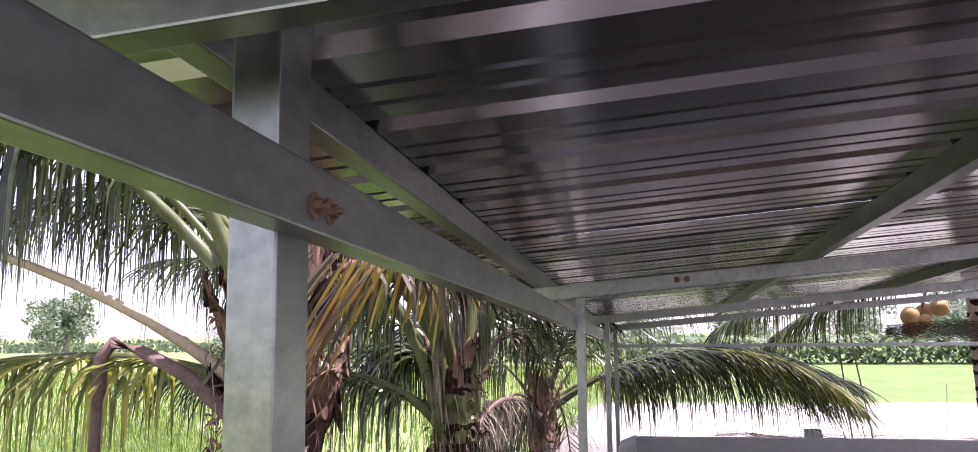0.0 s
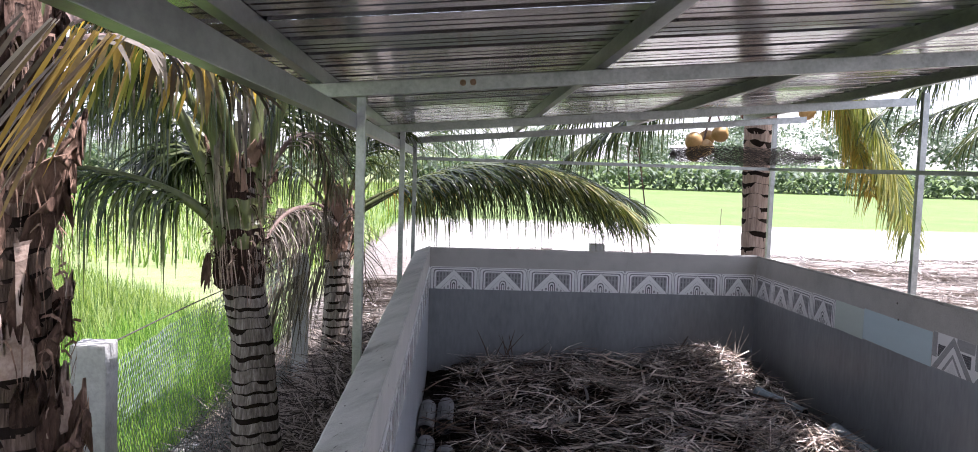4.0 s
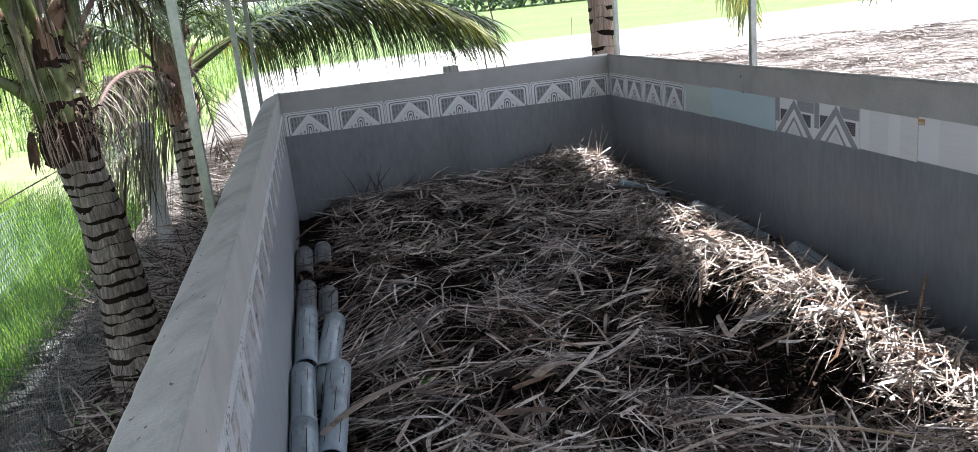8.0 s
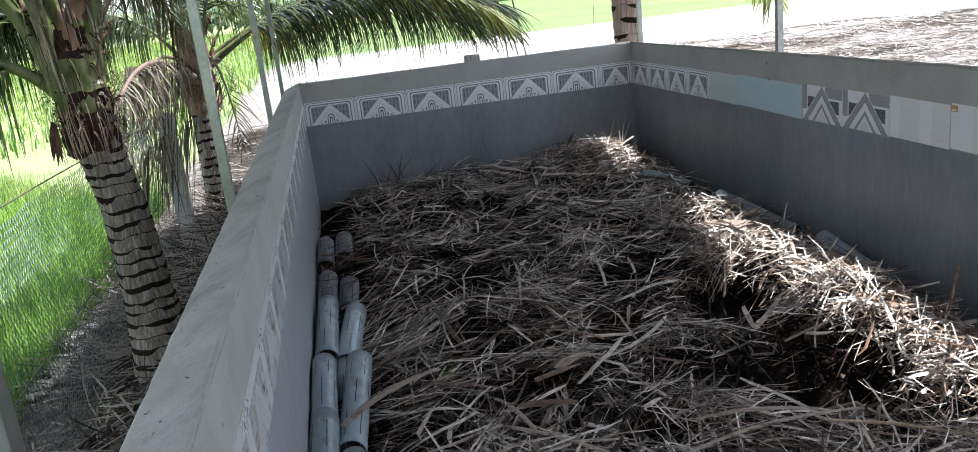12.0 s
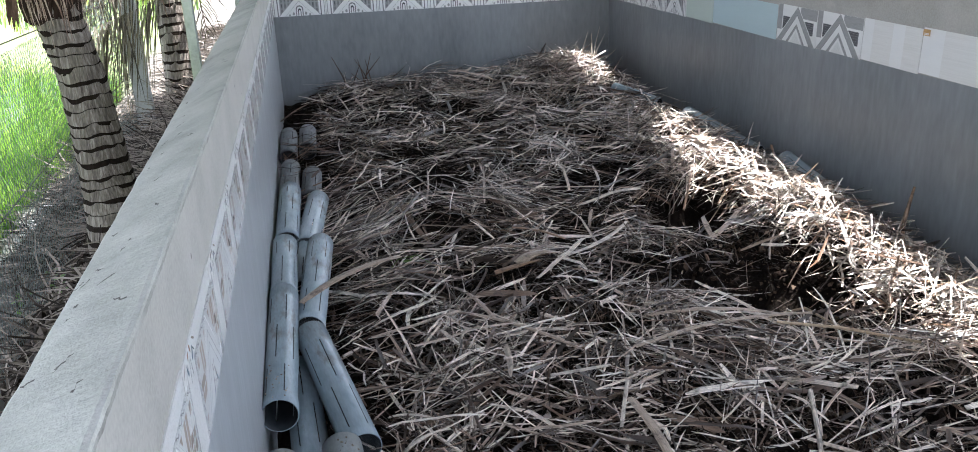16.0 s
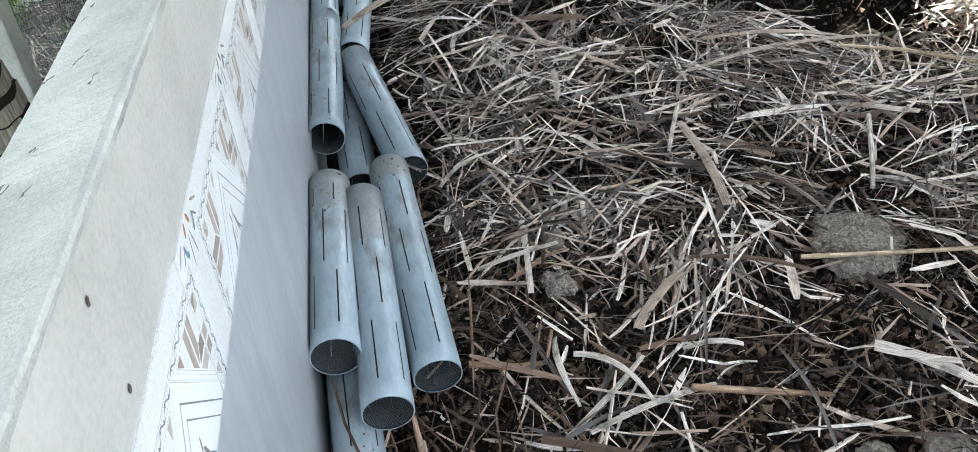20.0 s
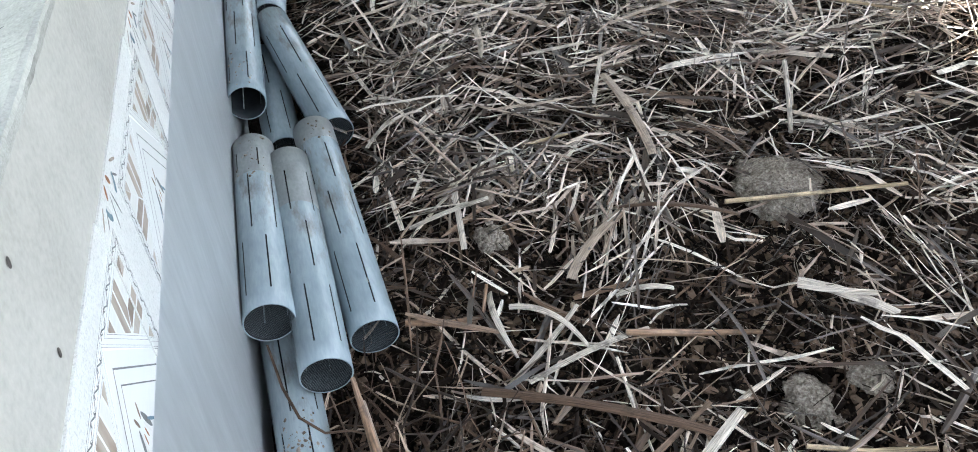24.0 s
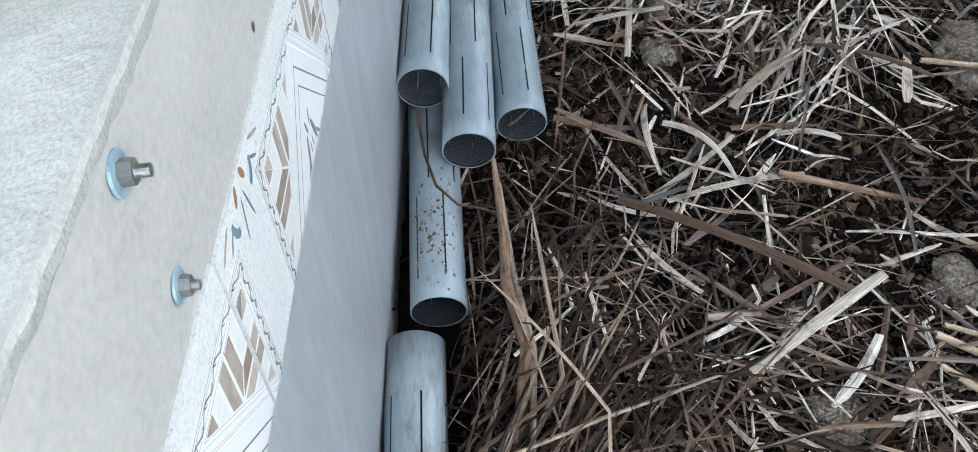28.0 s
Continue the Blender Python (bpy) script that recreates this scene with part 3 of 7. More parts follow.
def clip_unit(pts, lo=0.006, hi=0.994):
    """Cuts a polygon to the tile's face."""
    for axis in (0, 1):
        for edge, sign in ((lo, 1), (hi, -1)):
            out = []
            for k in range(len(pts)):
                p, q = pts[k - 1], pts[k]
                dp, dq = sign * (p[axis] - edge), sign * (q[axis] - edge)
                if (dp >= 0) != (dq >= 0):
                    f = dp / (dp - dq)
                    out.append((p[0] + (q[0] - p[0]) * f, p[1] + (q[1] - p[1]) * f))
                if dq >= 0:
                    out.append(tuple(q))
            pts = out
            if len(pts) < 3:
                return []
    return pts


def rect(u0, v0, u1, v1):
    return [(u0, v0), (u1, v0), (u1, v1), (u0, v1)]


def arch_shapes():
    """Framed mountain motif: a rounded double frame, a grid of grey dashes, a broad white peak with a small arched niche."""
    s = []

    def arch_frame(m, top, r, key):
        pts = [(m, -0.05), (1 - m, -0.05)]
        pts += [(1 - m - r * (1 - math.cos(a * 0.3927)), top - 2.1 * r * (1 - math.sin(a * 0.3927))) for a in range(5)]
        pts += [(m + r * (1 - math.cos(a * 0.3927)), top - 2.1 * r * (1 - math.sin(a * 0.3927))) for a in (4, 3, 2, 1, 0)]
        s.append((pts, key))
    for m, top, r, key in ((0.022, 0.965, 0.07, "tile_mid"), (0.036, 0.935, 0.065, "tile_white"), (0.085, 0.875, 0.055, "tile_grey"), (0.105, 0.835, 0.05, "tile_white"), (0.135, 0.785, 0.04, "tile_mid")):
        arch_frame(m, top, r, key)
    for v0, v1 in ((0.10, 0.30), (0.34, 0.54), (0.58, 0.74)):
        for k in range(11):
            u = 0.15 + 0.0655 * k
            s.append((rect(u + 0.006, v0, u + 0.040, v1), "tile_grey"))
            if (k + int(v0 * 10)) % 3 == 0:
                s.append((rect(u + 0.012, v0 + 0.06, u + 0.026, v1 - 0.02), "tile_dark"))
    for foot, apex, key in ((0.085, 0.90, "tile_mid"), (0.10, 0.87, "tile_white"), (0.215, 0.62, "tile_mid"), (0.222, 0.605, "tile_white")):
        s.append(([(foot, -0.02), (0.5, apex), (1 - foot, -0.02)], key))
    for w, h, key in ((0.070, 0.44, "tile_grey"), (0.052, 0.39, "tile_white"), (0.030, 0.31, "tile_dark"), (0.016, 0.24, "tile_white")):      # a small arched niche
        s.append(([(0.5 - w, -0.02), (0.5 + w, -0.02)] + [(0.5 + w * math.cos(a * 0.5236), h - 2.2 * w + 2.2 * w * math.sin(a * 0.5236)) for a in range(7)], key))
    for du in (-1, 1):
        s.append(([(0.5 + du * (0.115 + 0.024 * math.cos(a * 0.785)), 0.10 + 0.07 * math.sin(a * 0.785)) for a in range(8)], "tile_mid"))
        s.append(([(0.5 + du * (0.19 + 0.018 * math.cos(a * 0.785)), 0.05 + 0.05 * math.sin(a * 0.785)) for a in range(8)], "tile_mid"))
    for u in (0.0, 1.0):
        s.append(([(u - 0.03, 1.0), (u, 0.88), (u + 0.03, 1.0)], "tile_grey"))
        s.append(([(u - 0.015, 0.86), (u, 0.78), (u + 0.015, 0.86), (u, 0.92)], "tile_grey"))
    return s


def zigzag_shapes():
    """A broad grey gable over a white one, charcoal flanks, granite-grey blocks above, on white."""
    s = [(rect(0.0, 0.30, 0.12, 1.0), "tile_mid"), (rect(0.58, 0.70, 1.0, 1.0), "tile_mid"), (rect(0.14, 0.34, 0.42, 0.68), "tile_dark"), (rect(0.60, 0.30, 0.92, 0.64), "tile_dark")]
    for k in range(5):
        s.append((rect(0.14, 0.39 + 0.06 * k, 0.42, 0.396 + 0.06 * k), "tile_mid"))
        s.append((rect(0.60, 0.35 + 0.06 * k, 0.92, 0.356 + 0.06 * k), "tile_mid"))
    for foot, apex, key in ((0.0, 1.03, "tile_white"), (0.015, 1.0, "tile_mid"), (0.135, 0.77, "tile_grey"), (0.145, 0.75, "tile_white"), (0.26, 0.53, "tile_grey"), (0.27, 0.51, "tile_mid"), (0.32, 0.41, "tile_white"), (0.37, 0.31, "tile_speckle")):
        s.append(([(foot, 0.0), (0.5, apex), (1 - foot, 0.0)], key))
    return s


def gothic_shapes():
    """Speckled ground, paired gables in white and scrolled frames filled with slanting wood slats, small flowers between, a white panel."""
    s = []
    ASP = 0.328 / 0.155

    def petal(u, v, ru, rv, ang, key):
        ca, sa = math.cos(ang), math.sin(ang)
        pts = []
        for k in range(10):
            x, y = ru * math.cos(k * 0.6283), rv * math.sin(k * 0.6283)
            pts.append((u + (x * ca - y * sa), v + ASP * (x * sa + y * ca)))
        s.append((pts, key))

    def gable(flip, shift):
        P = [Vector(((0.38 - u if flip else u) + shift, v)) for u, v in ((-0.24, 0.71), (0.052, 0.71), (0.044, 0.08))]      # far corner, apex, foot
        a, ap, d = P
        c = (a + ap + d) / 3

        def grow(k):
            return [tuple(c + (p - c) * k) for p in P]
        for k, key in ((1.47, "tile_grey"), (1.455, "tile_white"), (1.39, "tile_grey"), (1.378, "tile_white"), (1.18, "tile_grey"), (1.168, "tile_white"), (1.05, "tile_grey"), (1.035, "tile_white")):
            s.append((grow(k), key))
        for p, q in ((a, ap), (ap, d)):                 # a waving scroll with curled leaves between the frames
            e = q - p
            length = math.hypot(e.x, e.y / ASP)
            nrm = Vector((-e.y / ASP / length, e.x / length * ASP))
            n = 40
            turns = 5 if p == a else 7
            line = []
            for k in range(n + 1):
                m = c + (p.lerp(q, k / n) - c) * 1.28
                line.append(m + nrm * 0.0085 * math.sin(k / n * turns * 2 * math.pi))
            for k in range(n):
                s.append(([tuple(line[k] - nrm * 0.0026), tuple(line[k + 1] - nrm * 0.0026), tuple(line[k + 1] + nrm * 0.0026), tuple(line[k] + nrm * 0.0026)], "tile_grey"))
            ang = math.atan2(e.y / ASP, e.x)
            for k in range(turns * 2):
                m = c + (p.lerp(q, (k + 0.5) / (turns * 2)) - c) * 1.28 - nrm * (0.004 if k % 2 else -0.004)
                petal(m.x, m.y, 0.009, 0.0038, ang + (0.6 if k % 2 else -0.6), "tile_dark" if k % 4 == 0 else "tile_grey")
                petal(m.x + 0.002, m.y, 0.0055, 0.0018, ang + (0.6 if k % 2 else -0.6), "tile_cream")
        n = 6
        for leg, other in ((a, d), (d, a)):
            for k in range(n):
                t0, t1 = k / n + 0.016, (k + 1) / n - 0.016
                ends = []
                for t in (t0, t1):
                    st = min(t, 1 - t) * 0.97
                    ends.append(ap + (leg - ap) * t + (other - ap) * st)
                s.append(([tuple(ap + (leg - ap) * t0), tuple(ap + (leg - ap) * t1), tuple(ends[1]), tuple(ends[0])], "tile_wood" if k % 3 != 1 else "tile_cream"))
    # white panel between the gables
    s.append(([(0.30, -0.10), (0.69, 0.74), (1.08, -0.10)], "tile_white"))
    for flip, shift in ((False, 0), (False, 1), (True, 0), (True, 1), (True, -1)):
        gable(flip, shift)
    s.append(([(0.36, -0.10), (0.69, 0.62), (1.02, -0.10)], "tile_grey"))
    s.append(([(0.366, -0.10), (0.69, 0.605), (1.014, -0.10)], "tile_white"))
    s.append(([(0.42, -0.10), (0.69, 0.50), (0.96, -0.10)], "tile_grey"))
    s.append(([(0.425, -0.10), (0.69, 0.488), (0.955, -0.10)], "tile_white"))
    for du in (-1, 1):
        for c in (0.19,):
            petal(c + du * 0.030, 0.945, 0.009, 0.022, 0.5 * du, "tile_rust")
            petal(c + du * 0.072, 0.865, 0.014, 0.030, -0.5 * du, "tile_slate")
            petal(c + du * 0.064, 0.885, 0.008, 0.022, -0.5 * du, "tile_white")
            petal(c + du * 0.105, 0.87, 0.004, 0.026, 0.9 * du, "tile_grey")
            petal(c + du * 0.020, 0.80, 0.004, 0.050, 0.25 * du, "tile_grey")
            petal(c + du * 0.135, 0.93, 0.005, 0.036, 1.1 * du, "tile_wood")
        petal(0.69 + du * 0.045, 0.12, 0.010, 0.050, 0.35 * du, "tile_grey")
        petal(0.69 + du * 0.030, 0.10, 0.006, 0.034, 0.35 * du, "tile_cream")
        petal(0.69 + du * 0.020, 0.25, 0.006, 0.026, -0.3 * du, "tile_wood")
        petal(0.69 + du * 0.012, 0.10, 0.004, 0.020, 0.1 * du, "tile_rust")
        petal(0.69 + du * 0.075, 0.05, 0.005, 0.040, 0.7 * du, "tile_slate")
    return s


def lay(name, me, wall, x, y, z, rz, sx=1.0, sz=1.0, shear=0.0):
    ob = new(name, me)
    ob.parent = wall
    m = pose(x, y, z, 0, 0, rz) @ pose(0, 0.0030, 0)
    k = Matrix.Diagonal((sx, 1, sz, 1))
    sh = Matrix.Identity(4)
    sh[2][0] = shear
    ob.matrix_basis = m @ sh @ k
    return ob


TW = 0.3378
arch = tile_mesh("arch_tile", TW, arch_shapes(), "tile_white")
zig = tile_mesh("chevron_tile", 0.31, zigzag_shapes(), "tile_white")
plain_blue = tile_mesh("plain_tile", 0.62, [], "tile_blue")
plain_mint = tile_mesh("plain_tile", 0.36, [], "tile_mint")
plain_cream = tile_mesh("plain_tile", 0.62, [(rect(0.0, 0.0, 0.18, 1.0), "tile_white"), (rect(0.52, 0.0, 0.72, 1.0), "tile_white")], "tile_cream")
gothic = tile_mesh("gothic_tile", 0.328, gothic_shapes(), "tile_speckle")


# ---------------------------------------------------------------- roof
CB_Y = (-0.235, 2.06, 4.10, 5.56)       # cross beams
POST_Y = (2.10, 4.13, 5.57)
RX0, RX1, RY0, RY1 = -0.46, 2.52, -0.70, 5.80


def cb_bottom(x, y):
    return 2.008 + 0.084 * x + 0.027 * (2.09 - y)


def roof_under(x, y):
    """Height of the underside of the roof sheets."""
    return cb_bottom(x, y) + 0.043 + 0.045


roof = base("roof_frame", "galvanised steel roof frame on square posts over the bed", "roof frame", kind="structure")
for y in CB_Y:
    from_bm("cross_beam", bar_between((-0.30, y, cb_bottom(-0.30, y) + 0.0215), (2.62, y, cb_bottom(2.62, y) + 0.0215), 0.03, 0.043), M["steel"], roof)
PURLIN_X = (-0.25, 0.58, 1.40, 2.25)
for x in PURLIN_X:
    from_bm("purlin", bar_between((x, RY0 + 0.1, cb_bottom(x, RY0) + 0.0655), (x, RY1 - 0.05, cb_bottom(x, RY1 - 0.05) + 0.0655), 0.03, 0.044), M["steel"], roof)
LBX = -0.152


def lb_bottom(y):
    return 1.950 - 0.0215 * y


from_bm("eave_beam", bar_between((LBX, RY0 + 0.2, lb_bottom(RY0 + 0.2) + 0.0222), (LBX, 5.98, lb_bottom(5.98) + 0.0222), 0.026, 0.0444, 0.0015), M["steel"], roof)
for y in POST_Y:
    from_bm("post", bar_between((-0.125, y, 0.0), (-0.125, y, cb_bottom(-0.125, y) + 0.035), 0.027, 0.03, 0.002, up=(0, 1, 0)), M["steel"], roof)
from_bm("post", bar_between((-0.179, -0.12, 0.0), (-0.179, -0.12, 2.35), 0.034, 0.055, 0.002, up=(0, 1, 0)), M["steel"], roof)
for y in (3.60, 5.57):
    from_bm("post", bar_between((W + 0.135, y, 0.0), (W + 0.135, y, cb_bottom(W + 0.13, y) + 0.03), 0.03, 0.03, 0.002, up=(0, 1, 0)), M["steel"], roof)
for y in (0.9, -1.0):
    from_bm("post", bar_between((W + 0.135, y, 0.0), (W + 0.135, y, cb_bottom(W + 0.13, y) + 0.03), 0.03, 0.03, 0.002, up=(0, 1, 0)), M["steel"], roof)
from_bm("rail", bar_between((-0.115, 5.54, 1.80), (W + 0.15, 5.54, 1.80), 0.02, 0.022, 0.0015), M["steel"], roof)
from_bm("rail", bar_between((W + 0.112, 5.52, 1.80), (W + 0.112, -1.0, 1.86), 0.02, 0.022, 0.0015), M["steel"], roof)


def bolt(name, at, axis, r, length, parent, mat, washer_mat, label=""):
    """A washer, a hexagon nut and a threaded end along axis."""
    a = Vector(axis).normalized()
    rot = a.to_track_quat("Z", "Y").to_matrix().to_4x4()
    rot.translation = at
    out = None
    for part_name, rad, z0, z1, seg, mt in (("washer", r * 3.4, 0, r * 0.5, 28, washer_mat), ("nut", r * 1.95, r * 0.5, r * 2.4, 6, mat), ("thread", r * 0.98, r * 2.4, length, 14, mat)):
        bm = bmesh.new()
        steps = 1 if part_name != "thread" else 9
        for k in range(steps):
            za, zb = z0 + (z1 - z0) * k / steps, z0 + (z1 - z0) * (k + 1) / steps
            r1 = rad if k % 2 == 0 else rad * 0.86
            c = bmesh.ops.create_cone(bm, cap_ends=True, segments=seg, radius1=r1, radius2=r1 * (0.97 if part_name != "thread" else 0.9), depth=zb - za)
            bmesh.ops.translate(bm, vec=(0, 0, (za + zb) / 2), verts=c["verts"])
        bmesh.ops.transform(bm, matrix=rot, verts=bm.verts)
        out = from_bm(part_name, bm, mt, parent, label if part_name == "washer" else "")
    return out


for dy in (0.0, 0.028):
    bolt("bolt", (LBX + 0.013, -0.143 + dy, lb_bottom(-0.14) + 0.017), (1, 0, 0), 0.0027, 0.010, roof, M["rusty_bolt"], M["rusty_bolt"], "rusty washer")
for x in (0.175, 0.205):
    bolt("bolt", (x, CB_Y[1] - 0.015, cb_bottom(x, CB_Y[1]) + 0.024), (0, -1, 0), 0.0028, 0.010, roof, M["rusty_bolt"], M["rusty_bolt"])


def roof_sheets():
    """Ribbed zinc sheets with their ribs along the slope: tall ribs 0.25 m apart with two small stiffeners between."""
    prof = []
    pitch = 0.25
    y = RY0
    while y < RY1:
        for dy, dz in ((0, 0), (0.075, 0), (0.083, 0.006), (0.091, 0), (0.135, 0), (0.143, 0.006), (0.151, 0), (0.198, 0), (0.212, 0.028), (0.236, 0.028), (0.2495, 0)):
            prof.append((y + dy, dz))
        y += pitch
    groups = []
    per = 11 * 4
    for s in range(0, len(prof), per):
        chunk = prof[s:s + per + 1]
        if len(chunk) < 4:
            continue
        verts, faces = [], []
        nx = 6
        lift = 0.0015 * (len(groups) % 2)
        for yy, dz in chunk:
            for i in range(nx + 1):
                x = RX0 + (RX1 - RX0) * i / nx
                verts.append((x, yy, roof_under(x, yy) + dz + lift + 0.002 * noise.noise((x * 1.3, yy * 2, 5))))
        for a in range(len(chunk) - 1):
            for i in range(nx):
                q = a * (nx + 1) + i
                faces.append((q, q + 1, q + nx + 2, q + nx + 1))
        ob = link_mesh("roof_sheet", verts, faces, M["sheet"])
        sol = ob.modifiers.new("thickness", "SOLIDIFY")
        sol.thickness, sol.offset = 0.0012, 1
        groups.append(under(ob, roof))
    return groups


roof_sheets()

# wall bolts that clamp the near post
for b_at, b_axis, b_r, b_len in (((0.0, -0.245, 1.287), (1, 0.1, 0.05), 0.0031, 0.0135), ((0.0, -0.243, 1.205), (1, 0.1, 0.0), 0.0028, 0.0105)):
    clamp = base("wall_bolt", "zinc bolt with a blue-tinged washer clamping the post to the wall", "bolt", group="wall bolts")
    bolt("threaded_end", b_at, b_axis, b_r, b_len, clamp, M["zinc_bolt"], M["zinc_washer"], "blue-tinged round washer")


# ---------------------------------------------------------------- straw bed
# hollows in the straw where dark compost shows: x, y, radius, depth
HOLES = ((1.62, 2.50, 0.20, 0.26), (1.67, 2.65, 0.13, 0.14), (1.38, 1.86, 0.19, 0.12), (1.62, 1.76, 0.20, 0.15), (1.78, 1.46, 0.15, 0.07), (1.20, 2.02, 0.12, 0.05), (0.62, 2.36, 0.13, 0.06), (0.95, 1.62, 0.12, 0.05), (1.30, 2.95, 0.13, 0.06),
         (0.75, 3.6, 0.14, 0.06), (1.15, 4.2, 0.15, 0.06), (0.60, 0.72, 0.10, 0.045), (1.14, 0.98, 0.12, 0.05), (0.30, 0.50, 0.12, 0.035), (0.62, 2.0, 0.14, 0.05))
# spots kept clear of loose straw: clods and the mouths of half-buried pipes
CLEAR = ((1.62, 2.50, 0.19), (1.67, 2.64, 0.13), (1.62, 1.76, 0.17), (1.38, 1.86, 0.14), (1.07, 0.76, 0.075), (0.46, 0.76, 0.035), (0.88, 0.275, 0.05), (0.62, 0.05, 0.04), (2.06, 3.50, 0.07), (2.16, 2.70, 0.08), (1.93, 4.12, 0.05))


def in_hole(x, y, rng):
    if any((x - hx) ** 2 + (y - hy) ** 2 < (r * ((0.8 if d > 0.1 else 0.5) + 0.35 * rng.random())) ** 2 for hx, hy, r, d in HOLES if d > 0.042):
        return True
    return any((x - hx) ** 2 + (y - hy) ** 2 < r * r for hx, hy, r in CLEAR)


def bed_z(x, y):
    z = 0.455 + 0.03 * noise.noise((x * 1.6, y * 1.6, 0.3)) + 0.044 * noise.noise((x * 4.2, y * 4.2, 1.7)) + 0.024 * noise.noise((x * 11, y * 11, 4.0))
    z += 0.085 * math.exp(-((x - 1.86) / 0.24) ** 2) * (0.65 + 0.7 * noise.noise((y * 1.9, 2.0, 8.0)))          # ridge by the long wall
    z += 0.085 * math.exp(-((x - 1.80) / 0.24) ** 2 - ((y - 4.75) / 0.34) ** 2)                                  # heap in the far corner
    z -= 0.07 * max(0.0, min(1.0, (0.30 - x) / 0.25))                                                           # trough beside the pipes
    z -= 0.08 * max(0.0, min(1.0, (x - 2.02) / 0.2))
    for hx, hy, r, d in HOLES:
        z -= d * math.exp(-((x - hx) ** 2 + (y - hy) ** 2) / (r * r))
    return z


def soil_z(x, y):
    """Compost under the straw: it lies deeper where the mat is thick."""
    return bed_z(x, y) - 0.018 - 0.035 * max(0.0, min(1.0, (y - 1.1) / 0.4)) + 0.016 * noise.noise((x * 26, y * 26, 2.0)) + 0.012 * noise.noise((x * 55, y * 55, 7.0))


def soil():
    nx, ny = 190, 560
    verts = [(W * i / nx, Y0 + (L - Y0) * j / ny, soil_z(W * i / nx, Y0 + (L - Y0) * j / ny)) for j in range(ny + 1) for i in range(nx + 1)]
    faces = [(j * (nx + 1) + i, j * (nx + 1) + i + 1, (j + 1) * (nx + 1) + i + 1, (j + 1) * (nx + 1) + i) for j in range(ny) for i in range(nx)]
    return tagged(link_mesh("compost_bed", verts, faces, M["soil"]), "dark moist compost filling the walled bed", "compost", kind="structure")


soil()


def with_grain(ob, uvs):
    """Lays the blade's own across and along metres on its mesh, for the grain of the fibres."""
    me = ob.data
    layer = me.uv_layers.new(name="grain")
    idx = np.empty(len(me.loops), dtype=np.int32)
    me.loops.foreach_get("vertex_index", idx)
    layer.data.foreach_set("uv", np.asarray(uvs, dtype=np.float32)[idx].ravel())
    return ob


def straws(name, count, place, length, width, mat, seed, tilt=0.2, lift=(0.0, 0.04), curl=0.3, seg=3, chan=0.42, label="", category="straw", follow=0.35):
    """Loose bent straw blades, flat or folded along the middle. place(rng) gives x, y, heading."""
    rng = random.Random(seed)
    verts, faces, uvs = [], [], []
    for _ in range(count):
        x, y, a = place(rng)
        ln = length(rng)
        wd = width(rng)
        t = rng.gauss(0, tilt)
        c = rng.gauss(0, curl)
        kink = rng.randrange(1, seg) if seg > 2 and rng.random() < 0.35 else -1
        bend, drop = rng.choice((-1, 1)) * rng.uniform(0.15, 0.9), rng.gauss(0, 0.16)
        z = rng.uniform(*lift)
        roll, twist = rng.uniform(-0.8, 0.8), rng.gauss(0, 0.35)
        tip0, tip1 = rng.uniform(0.2, 1.0), rng.uniform(0.2, 1.0)
        groove = chan * rng.uniform(-0.6, 1.3)
        n0 = len(verts)
        px, py = x - math.cos(a) * ln / 2, y - math.sin(a) * ln / 2
        pz = -math.sin(t) * ln / 2
        z0 = bed_z(x, y)
        ang = a - c
        u0, v0 = rng.uniform(0, 5), rng.uniform(0, 5)
        for k in range(seg + 1):
            f = k / seg
            if k == kink:
                ang += bend
                t += drop
            ang += 2 * c / seg
            wk = wd * (1 - 0.4 * abs(f - 0.4) * (1 if seg > 2 else 0.3)) / 2
            wk *= tip0 if k == 0 else tip1 if k == seg else 1
            px = min(W - 0.012, max(0.012, px))
            py = min(L - 0.012, py)
            sx, sy = -math.sin(ang), math.cos(ang)
            ground = follow * (bed_z(px, py) - z0) if ln > 0.08 else 0
            zz = z0 + z + pz + ground
            rl = roll + twist * f
            cr, sr = math.cos(rl), math.sin(rl)
            fold = groove * wk
            for s, up in ((-1, 0), (0, fold), (1, 0)):
                verts.append((px + sx * wk * s * cr, py + sy * wk * s * cr, zz + wk * s * sr + up * cr))
                uvs.append((u0 + wk * s, v0 + f * ln))
            if k < seg:
                px += math.cos(ang) * ln / seg
                py += math.sin(ang) * ln / seg
                pz += math.sin(t) * ln / seg
        for k in range(seg):
            for s in (0, 1):
                q = n0 + k * 3 + s
                faces.append((q, q + 1, q + 4, q + 3))
    ob = with_grain(link_mesh(name, verts, faces, mat), uvs)
    return tagged(ob, label, category, kind="stuff")


def heading(x, y, rng, spread=0.6):
    """Straw lies in swathes: across the bed in the middle, slanting away from the pipes along their side."""
    side = max(0.0, min(1.0, (0.95 - x) / 0.5)) * max(0.0, min(1.0, (y - 1.6) / 0.5))
    if rng.random() < 0.14:
        return rng.uniform(0, 3.14)
    return 0.10 + 0.45 * side + 1.5 * noise.noise((x * 1.5, y * 1.5, 3.0)) + rng.gauss(0, spread)


